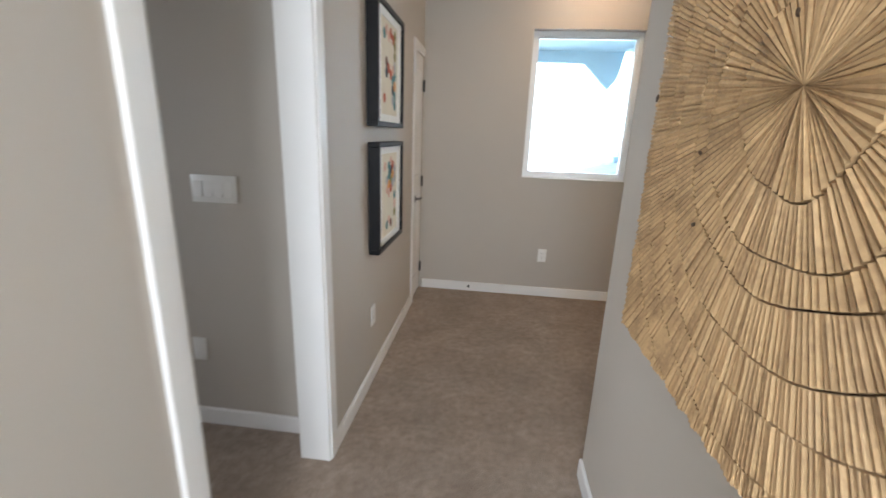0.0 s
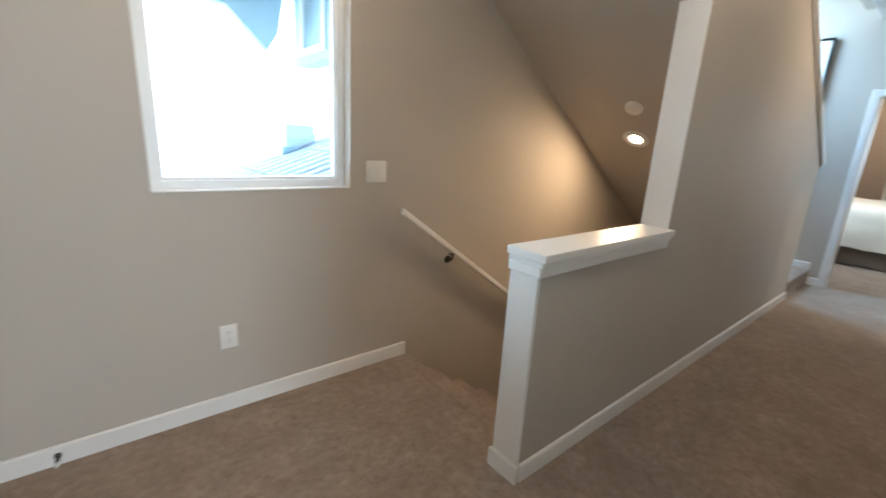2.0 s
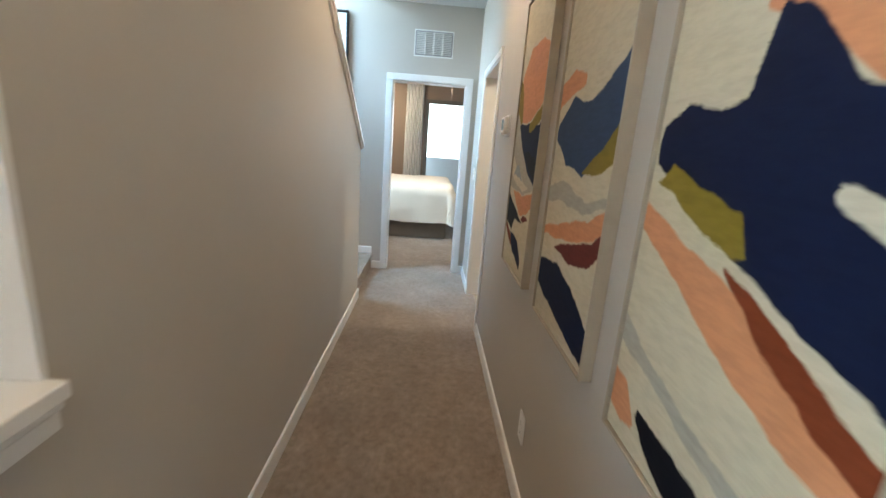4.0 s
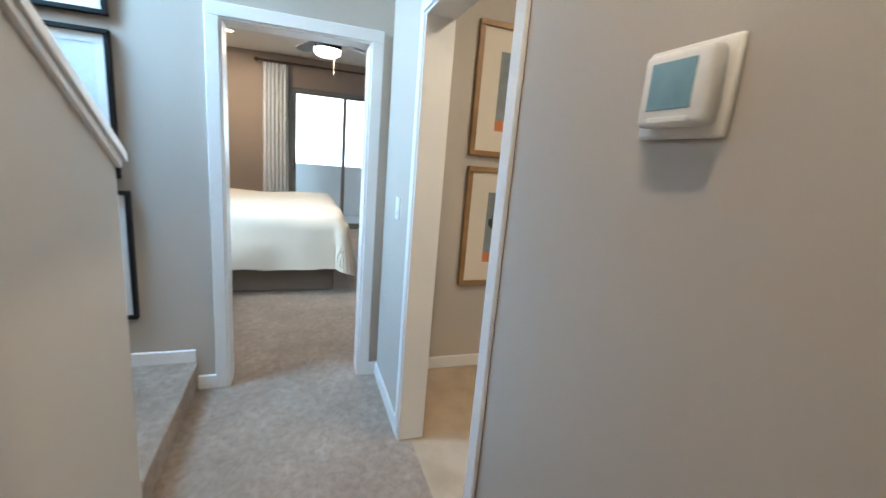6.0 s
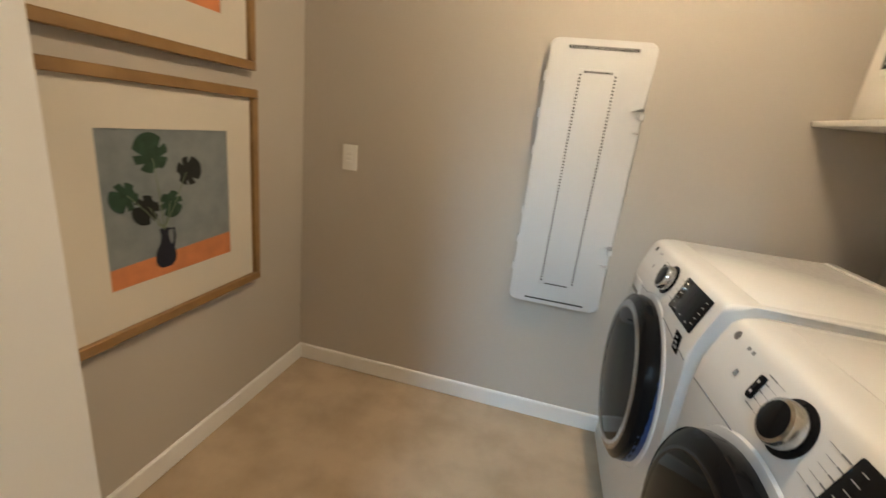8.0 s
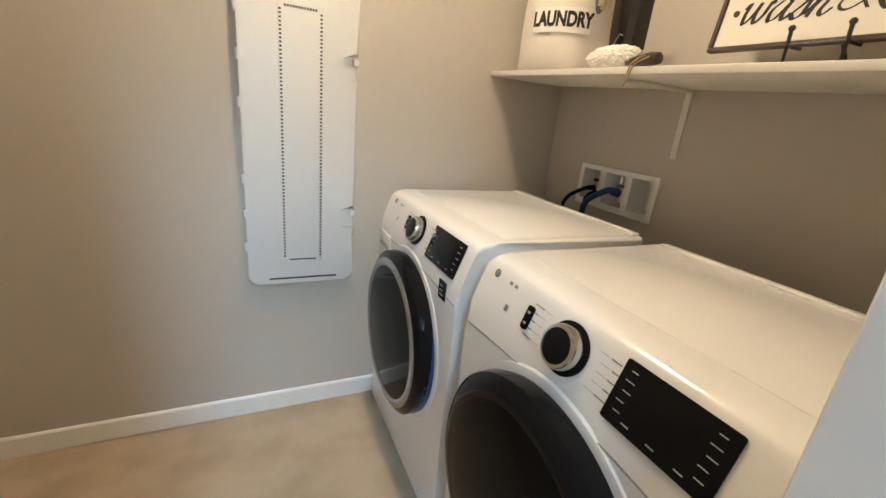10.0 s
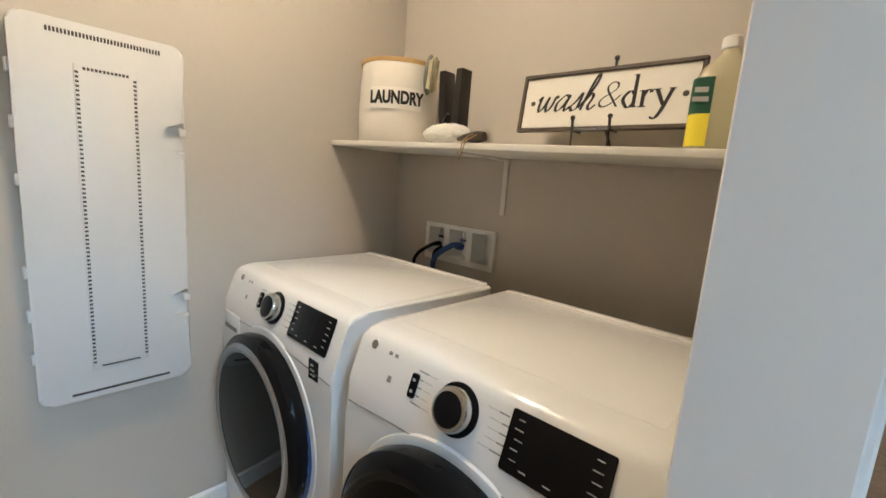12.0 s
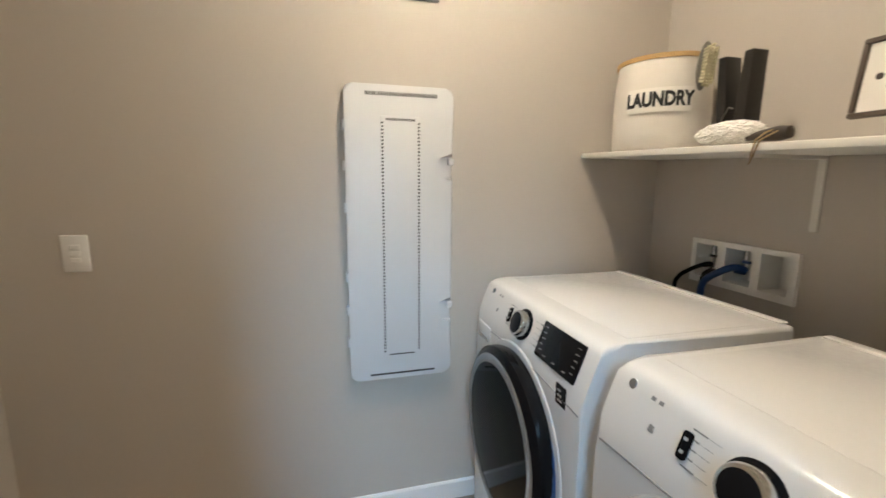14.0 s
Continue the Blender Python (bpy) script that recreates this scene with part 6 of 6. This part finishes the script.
for letter, u, nib, unit, slant in (("w", -0.220, SCRIPT, 0.050, 0.32), ("a", -0.153, SCRIPT, 0.050, 0.32), ("s", -0.098, SCRIPT, 0.050, 0.32), ("h", -0.066, SCRIPT, 0.050, 0.32), ("d", 0.064, ROMAN, 0.047, 0.0), ("r", 0.113, ROMAN, 0.047, 0.0), ("y", 0.155, ROMAN, 0.047, 0.0)):
    tx = bmesh.new()
    for points in GLYPHS[letter]:
        pen_stroke(tx, points, nib, u, unit, slant)
    part("lettering", put_at(tx, tilt), M_LETTER, bd, "black painted lettering", smooth=False)
tx = text_mesh("&", 0.122, -0.0034, 0.22)
bmesh.ops.translate(tx, verts=tx.verts, vec=(0.024, 0.008, 0.0068))
part("lettering", put_at(tx, tilt), M_LETTER, bd, "black painted lettering", smooth=False)
for u in (-0.228, 0.232):
    part("nail_head", put_at(lathe([(0.0, 0.010), (0.007, 0.009), (0.008, 0.006)], 16), tilt @ Matrix.Translation((u, 0.0, 0))), M_SIGNFRAME, bd)
FOOT, ST = shelf_top(2.0), 1.5205
ez = empty_thing("easel", "small black wire easel holding the sign", "easel", at=(5.2, 2.0, FOOT))
for y in (1.922, 2.038):
    w = tube([(5.245, y, FOOT + 0.004), (5.245, y, ST + 0.045), (5.248, y, ST + 0.078)], 0.0045, 8)
    bmesh.ops.create_uvsphere(w, u_segments=12, v_segments=8, radius=0.0075, matrix=Matrix.Translation((5.248, y, ST + 0.083)))
    part("front_prong", w, M_BLACK, ez)
    part("ledge", tube([(5.245, y, ST + 0.046), (5.19, y, ST + 0.046)], 0.0045, 8), M_BLACK, ez)
part("cross_bar", tube([(5.244, 1.922, ST + 0.046), (5.244, 2.038, ST + 0.046)], 0.004, 8), M_BLACK, ez)
w = tube([(5.245, 2.003, ST + 0.046), (5.19, 2.003, ST + 0.06), (5.166, 2.003, ST + 0.262)], 0.0045, 8)
bmesh.ops.create_uvsphere(w, u_segments=12, v_segments=8, radius=0.008, matrix=Matrix.Translation((5.166, 2.003, ST + 0.268)))
part("back_stem", w, M_BLACK, ez)
part("back_leg", tube([(5.19, 2.003, ST + 0.06), (5.11, 2.003, FOOT + 0.004)], 0.0045, 8), M_BLACK, ez)

# detergent bottle
ST = shelf_top(2.32)
bt = empty_thing("detergent_bottle", "clear plastic bottle of yellow detergent, green and yellow label", "bottle", at=(5.29, 2.325, ST))
M_LIQUID = bpy.data.materials.new("pale_yellow_detergent_plastic")
_t, _n, _l, _b = nodes_of(M_LIQUID)
_b.inputs["Base Color"].default_value = (0.74, 0.70, 0.48, 1)
_b.inputs["Transmission Weight"].default_value = 0.45
_b.inputs["Roughness"].default_value = 0.25
_b.inputs["Subsurface Weight"].default_value = 0.1


def bottle_ring(z, hx, hy, p=4.0):
    out = []
    for i in range(40):
        a = 2 * math.pi * i / 40
        c, s = math.cos(a), math.sin(a)
        k = (abs(c) ** p + abs(s) ** p) ** (-1 / p)
        out.append((hx * k * c, hy * k * s, z))
    return out


bo = bmesh.new()
rows = []
BT = Matrix.Translation((5.285, 2.322, ST)) @ Matrix.Rotation(radians(18), 4, 'Z') @ Matrix.Diagonal((1, 1, 0.97, 1))
for z, hx, hy, p in ((0.0, 0.036, 0.058, 4), (0.008, 0.042, 0.066, 4), (0.10, 0.043, 0.068, 4), (0.175, 0.042, 0.066, 4), (0.205, 0.036, 0.055, 3), (0.228, 0.024, 0.032, 2.4), (0.240, 0.018, 0.020, 2), (0.252, 0.018, 0.018, 2)):
    rows.append([bo.verts.new(BT @ Vector(q)) for q in bottle_ring(z, hx, hy, p)])
for a, b in zip(rows, rows[1:]):
    for i in range(40):
        bo.faces.new((a[i], a[(i + 1) % 40], b[(i + 1) % 40], b[i]))
bo.faces.new(rows[0][::-1])
bo.faces.new(rows[-1])
part("bottle_body", bo, M_LIQUID, bt)
part("cap", lathe([(0.019, 0.250), (0.022, 0.252), (0.022, 0.276), (0.018, 0.280), (0.0, 0.280)], 28, BT), M_PLATE, bt, "white ribbed cap")
M_LGREEN = paint("dark_green_label", (0.012, 0.09, 0.05), 0.5, 0.08, 12, 0)
M_LYELLOW = paint("yellow_label", (0.82, 0.68, 0.05), 0.5, 0.05, 12, 0)


def label_band(z0, z1, mat, a0, a1, name):
    bm = bmesh.new()
    n = 14
    lo_, hi_ = [], []
    for i in range(n + 1):
        a = a0 + (a1 - a0) * i / n
        c, s = math.cos(a), math.sin(a)
        k = (abs(c) ** 4 + abs(s) ** 4) ** -0.25
        lo_.append(bm.verts.new(BT @ Vector((0.0445 * k * c, 0.0695 * k * s, z0))))
        hi_.append(bm.verts.new(BT @ Vector((0.0445 * k * c, 0.0690 * k * s, z1))))
    for i in range(n):
        bm.faces.new((lo_[i], lo_[i + 1], hi_[i + 1], hi_[i]))
    return part(name, bm, mat, bt)


la = label_band(0.095, 0.180, M_LGREEN, radians(-88), radians(-22), "upper_label")
label_band(0.018, 0.0945, M_LYELLOW, radians(-88), radians(-22), "lower_label")
for k, (z, w_) in enumerate(((0.150, 0.028), (0.128, 0.034))):
    bm = box(-w_ / 2, -0.006, 0, w_ / 2, 0.006, 0.001)
    put_at(bm, BT @ Matrix.Translation((0.0440, -0.052, z)) @ Matrix(((0, 0, 1, 0), (1, 0, 0, 0), (0, 1, 0, 0), (0, 0, 0, 1))))
    part("label_bar", bm, M_WHITEINK, la, "illegible pale lettering bar", smooth=False)

# ---------------- bedroom ----------------
M_UPHOL = paint("grey_upholstery", (0.25, 0.22, 0.19), 0.95, 0.08, 9, 0.5, 220, dist=0.003)
M_DUVET = paint("cream_duvet_cotton", (0.66, 0.61, 0.53), 0.95, 0.05, 5, 0.3, 160, dist=0.004)
M_SHEET = paint("white_cotton", (0.80, 0.80, 0.80), 0.95, 0.03, 6, 0.3, 160)
bed = empty_thing("bed", "made bed with a cream duvet on a grey upholstered base", "bed", at=(10.35, 3.8, 0))
BX0, BX1, BY0, BY1 = 9.35, 11.20, 2.75, 4.72
part("base", box(BX0, BY0, 0.0, BX1, BY1, 0.27, 0.02, 3), M_UPHOL, bed, "grey upholstered bed base")
part("mattress", box(BX0 + 0.02, BY0 + 0.02, 0.271, BX1 - 0.02, BY1, 0.72, 0.06, 4), M_SHEET, bed)


def duvet():
    """A quilt laid over the bed: flat and soft on top, hanging down the sides with folds, its corner dropping at the foot."""
    bm = bmesh.new()
    nx, ny = 70, 64
    hang = 0.62
    x0, x1, y0, y1 = BX0 - hang, BX1 + hang, BY0 - hang, 4.25
    grid = []
    for i in range(nx + 1):
        row = []
        for j in range(ny + 1):
            u, v = x0 + (x1 - x0) * i / nx, y0 + (y1 - y0) * j / ny
            ox = max(0, BX0 - u) + max(0, u - BX1)
            oy = max(0, BY0 - v)
            cx, cy = min(max(u, BX0), BX1), max(v, BY0)
            over = math.hypot(ox, oy)
            if ox > 0 and oy > 0:
                k = (max(ox, oy) + 0.10 * min(ox, oy)) / over
                ox, oy, over = ox * k, oy * k, over * k
            dx = (-1 if u < BX0 else 1) * ox / over if over > 0 else 0
            dy = -oy / over if over > 0 else 0
            r = 0.10
            if over < r * math.pi / 2:
                a = over / r
                out, drop = r * math.sin(a), r * (1 - math.cos(a))
            else:
                drop = r + (over - r * math.pi / 2)
                fold = abs(dx * dx - dy * dy) * math.sin(6.5 * (cx * abs(dy) + cy * abs(dx)) + 2.0) + 0.5 * abs(dx * dx - dy * dy) * math.sin(15 * (cx * abs(dy) + cy * abs(dx)))
                flare = 0.05 * drop / hang + 0.24 * ox * oy / (ox * ox + oy * oy) * (drop / hang) ** 0.6
                out = r + flare + 0.009 * fold * min(1, drop / 0.35) + 0.016 * noise.noise((u * 3.2 + v * 1.4, v * 3.2 - u * 1.4, drop * 2.0))
            z = 0.845 - min(drop, 0.80) + 0.020 * noise.noise((u * 2.1, v * 2.1, 0)) + 0.015 * noise.noise((u * 6 + 2 * v, v * 4, 3)) + 0.007 * noise.noise((u * 15, v * 11, 7))
            z -= 0.05 * max(0, (abs(cx - 10.3) - 0.55)) if over == 0 else 0.05 * max(0, (abs(cx - 10.3) - 0.55))
            row.append(bm.verts.new((cx + dx * out, cy + dy * out, max(z, 0.03))))
        grid.append(row)
    for i in range(nx):
        for j in range(ny):
            bm.faces.new((grid[i][j], grid[i + 1][j], grid[i + 1][j + 1], grid[i][j + 1]))
    bmesh.ops.recalc_face_normals(bm, faces=bm.faces)
    bmesh.ops.solidify(bm, geom=bm.faces[:], thickness=0.018)
    return bm


part("duvet", duvet(), M_DUVET, bed, "cream cotton duvet hanging over the sides")
for k, px in enumerate((9.85, 10.75)):
    pw = bmesh.new()
    bmesh.ops.create_uvsphere(pw, u_segments=28, v_segments=16, radius=1)
    for v in pw.verts:
        c = v.co
        sx, sy = (1 if c.x > 0 else -1) * abs(c.x) ** 0.6, (1 if c.y > 0 else -1) * abs(c.y) ** 0.6
        v.co = Vector((px + 0.40 * sx, 4.46 + 0.20 * sy, 0.90 + 0.11 * c.z + 0.006 * noise.noise(c * 4)))
    part("pillow", pw, M_SHEET, bed, "white cotton pillow")
hb_ = box(BX0 - 0.03, 4.73, 0.0, BX1 + 0.03, 4.80, 1.25, 0.03, 3)
part("headboard", hb_, M_UPHOL, bed)

# sliding glass door
M_ALU = paint("bronze_grey_aluminium", (0.20, 0.205, 0.20), 0.4, 0.1, 20, 0.05, metal=0.3)
sd_ = empty_thing("door_2", "sliding glass door with a slim grey frame", "sliding door", at=(13.06, 1.795, 0))
sd_["kind"] = "structure"
part("outer_frame", wall('x', 13.02, 13.10, 0.352, 3.238, 0.001, 2.438, [(0.392, 3.198, 0.04, 2.398)]), M_ALU, sd_, smooth=False)
for a, b, x in ((2.30, 3.197, 13.035), (1.40, 2.36, 13.065), (0.393, 1.44, 13.035)):
    fr = wall('x', x, x + 0.028, a, b, 0.041, 2.397, [(a + 0.045, b - 0.045, 0.10, 2.345)])
    lf = part("sash", fr, M_ALU, sd_, smooth=False)
    pn = part("pane", box(x + 0.011, a + 0.044, 0.099, x + 0.017, b - 0.044, 2.346), M_GLASS, lf, smooth=False)
    pn.visible_shadow = False
part("pull_handle", box(13.018, 3.16, 1.05, 13.034, 3.185, 1.25, 0.004, 1), M_BLACK, sd_)

# curtain and rod
M_CURTAIN = paint("pale_striped_linen", (0.84, 0.88, 0.92), 0.9, 0.2, 1.2, 0.3, 220, second=(0.70, 0.76, 0.81))
ct = empty_thing("curtain", "pale grey linen curtain gathered beside the sliding door", "curtain", at=(12.9, 3.48, 0))
cb = bmesh.new()
n, rows_ = 90, []
for z, sp in ((0.02, 1.0), (0.9, 0.97), (1.9, 0.96), (2.70, 0.94), (2.76, 0.94)):
    rows_.append([cb.verts.new((12.90 + 0.045 * math.sin(2 * math.pi * 6.5 * k / n) + 0.01 * math.sin(17 * k / n + z), 3.48 + (k / n - 0.5) * 0.42 * sp, z)) for k in range(n + 1)])
for a, b in zip(rows_, rows_[1:]):
    for k in range(n):
        cb.faces.new((a[k], a[k + 1], b[k + 1], b[k]))
geo = bmesh.ops.extrude_face_region(cb, geom=cb.faces[:])
bmesh.ops.translate(cb, verts=[g_ for g_ in geo["geom"] if isinstance(g_, bmesh.types.BMVert)], vec=(0.006, 0, 0))
part("cloth", cb, M_CURTAIN, ct)
rd = empty_thing("curtain_rod", "dark bronze curtain rod with a turned finial", "curtain rod", at=(12.9, 3.3, 2.80))
M_BRONZE = paint("dark_bronze", (0.045, 0.032, 0.026), 0.45, 0.15, 20, 0.05, metal=0.4)
part("rod", cyl((12.90, -0.1, 2.79), (12.90, 3.74, 2.79), 0.016, None, 16), M_BRONZE, rd)
part("finial", lathe([(0.016, 0.0), (0.030, 0.010), (0.036, 0.035), (0.026, 0.060), (0.010, 0.072), (0.0, 0.074)], 20, Matrix.Translation((12.90, 3.74, 2.79)) @ Matrix.Rotation(radians(-90), 4, 'X')), M_BRONZE, rd)
part("rod_bracket", box(12.885, 3.60, 2.765, 12.999, 3.63, 2.79, 0.004, 1), M_BRONZE, rd)
for k in range(8):
    y = 3.30 + 0.05 * k
    part("curtain_ring", lathe([(0.022, -0.004), (0.027, -0.004), (0.027, 0.004), (0.022, 0.004), (0.022, -0.004)], 18, Matrix.Translation((12.90, y, 2.785)) @ Matrix.Rotation(radians(90), 4, 'X')), M_BRONZE, rd)

# ceiling fan
fan = empty_thing("ceiling_fan", "dark bronze ceiling fan with a lit frosted bowl", "ceiling fan", at=(9.2, 2.87, 2.93))
FX, FY = 9.2, 2.87
M_BLADE = paint("dark_walnut_blade", (0.05, 0.045, 0.045), 0.45, 0.2, 12, 0.05)
M_BOWL = glow("frosted_lit_bowl", (1.0, 0.90, 0.74), 9)
FT = Matrix.Translation((FX, FY, -0.34))
part("canopy", lathe([(0.0, 2.93), (0.07, 2.93), (0.065, 2.90), (0.03, 2.87), (0.016, 2.865), (0.012, 2.49)], 28, Matrix.Translation((FX, FY, 0))), M_PLATE, fan, "white ceiling canopy")
part("motor_housing", lathe([(0.0, 2.90), (0.022, 2.895), (0.028, 2.875), (0.055, 2.845), (0.105, 2.80), (0.125, 2.755), (0.125, 2.70), (0.118, 2.655), (0.0, 2.655)], 32, FT), M_BRONZE, fan)
part("light_bowl", lathe([(0.118, 2.656), (0.115, 2.625), (0.085, 2.600), (0.04, 2.588), (0.0, 2.586)], 32, FT), M_BOWL, fan, "glowing frosted bowl")
for k in range(5):
    a = radians(20 + 72 * k)
    m = FT @ Matrix.Rotation(a, 4, 'Z') @ Matrix.Translation((0, 0, 2.745)) @ Matrix.Rotation(radians(9), 4, 'X')
    bl = prism([(0.20, -0.045), (0.30, -0.060), (0.62, -0.068), (0.66, -0.055), (0.67, 0.0), (0.66, 0.055), (0.62, 0.068), (0.30, 0.060), (0.20, 0.045)], 'z', -0.004, 0.004)
    bd_ = part("blade", put_at(bl, m), M_BLADE, fan)
    part("blade_iron", put_at(box(0.10, -0.018, -0.010, 0.26, 0.018, -0.0045, 0.003, 1), m), M_BRONZE, bd_)
for dx, L in ((-0.03, 0.14), (0.035, 0.11)):
    ch = cyl((FX + dx, FY - 0.06, 2.262), (FX + dx, FY - 0.06, 2.262 - L), 0.0022, None, 6)
    bmesh.ops.create_uvsphere(ch, u_segments=10, v_segments=6, radius=0.008, matrix=Matrix.Translation((FX + dx, FY - 0.06, 2.257 - L)))
    part("pull_chain", ch, M_BRONZE, fan)
# recessed light in the bedroom ceiling
rb = empty_thing("recessed_light", "lit round recessed light in the bedroom ceiling", "ceiling light", at=(11.9, 4.05, 2.93))
RT = Matrix.Translation((11.9, 4.05, 2.93)) @ Matrix.Rotation(radians(180), 4, 'X')
part("trim_ring", lathe([(0.095, 0.0), (0.095, 0.005), (0.072, 0.007), (0.066, 0.002)], 32, RT), M_PLATE, rb)
part("lens", lathe([(0.0, 0.004), (0.066, 0.003)], 32, RT), M_LIT, rb, "glowing lens")

# ---------------- outside ----------------
structure("balcony_floor", box(13.12, -1.5, -0.25, 15.0, 5.0, -0.03), paint("balcony_concrete", (0.56, 0.60, 0.62), 0.9, 0.1, 3, 0.3, 60), "grey balcony floor", "floor")
structure("balcony_parapet", box(14.9, -1.5, -0.25, 15.05, 5.0, 1.10, 0.01, 2), M_DECK, "stucco balcony parapet", "parapet")
structure("balcony_ceiling", box(13.12, -1.5, 2.75, 15.2, 5.0, 2.95), M_DECK, "balcony ceiling", "ceiling")
structure("ground", box(-60, -60, -3.3, 80, 80, -3.0), paint("pale_ground", (0.35, 0.31, 0.26), 0.95, 0.1, 0.3, 0.2, 4), "pale dry ground outside", "ground")

# neighbouring eave and tiled roof seen from the loft window
ev = empty_thing("house_eave", "blue-grey shaded eave and gable of the house outside", "house", at=(2.2, 6.6, -3.0))
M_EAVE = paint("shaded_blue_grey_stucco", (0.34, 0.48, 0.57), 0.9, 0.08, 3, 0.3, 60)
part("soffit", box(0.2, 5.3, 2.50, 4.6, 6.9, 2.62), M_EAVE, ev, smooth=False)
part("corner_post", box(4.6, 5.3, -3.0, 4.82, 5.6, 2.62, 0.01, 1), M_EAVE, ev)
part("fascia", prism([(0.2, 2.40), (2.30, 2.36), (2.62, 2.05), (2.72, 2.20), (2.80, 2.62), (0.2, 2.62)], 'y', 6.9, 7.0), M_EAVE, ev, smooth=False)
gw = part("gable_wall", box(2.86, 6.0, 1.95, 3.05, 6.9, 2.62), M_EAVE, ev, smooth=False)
part("gable_window", wall('x', 2.84, 2.865, 6.2, 6.7, 2.02, 2.50, [(6.25, 6.65, 2.07, 2.45)]), M_VINYLFRAME, gw, smooth=False)
rf = empty_thing("tiled_roof", "blue-grey tiled roof slope below the window", "roof", at=(3.6, 8.0, 0.5))


def roof_tile(u, v):
    """Barrel tile piece, lying on a slope that rises towards +x."""
    bm = bmesh.new()
    n = 6
    lo_, hi_ = [], []
    for k in range(n + 1):
        a = math.pi * k / n
        w, h = 0.115 * math.cos(a), 0.05 * math.sin(a)
        lo_.append(bm.verts.new((u, v + w, h)))
        hi_.append(bm.verts.new((u + 0.42, v + w * 0.92, h * 0.9)))
    for k in range(n):
        bm.faces.new((lo_[k], lo_[k + 1], hi_[k + 1], hi_[k]))
    bm.faces.new(lo_)
    bm.faces.new(hi_[::-1])
    return bm


RM = Matrix.Translation((2.4, 6.6, 0.73)) @ Matrix.Rotation(radians(-20.5), 4, 'Y')
slab = box(-0.3, -0.2, -0.10, 3.2, 2.6, -0.01)
part("roof_deck", put_at(slab, RM), M_ROOFTILE, rf, smooth=False)
for i in range(8):
    for j in range(11):
        part("roof_tile", put_at(roof_tile(i * 0.38, j * 0.235), RM @ Matrix.Translation((0, 0, 0.004 * (i % 2)))), M_ROOFTILE, rf)
vt = empty_thing("roof_vent", "small pale roof vent box on the tiles", "roof vent", at=(3.5, 8.65, 1.1))
part("hood", box(3.3, 8.5, 1.16, 3.7, 8.8, 1.47, 0.02, 2), M_EAVE, vt)
part("flashing", box(3.22, 8.42, 1.02, 3.78, 8.88, 1.18, 0.01, 1), M_EAVE, vt)
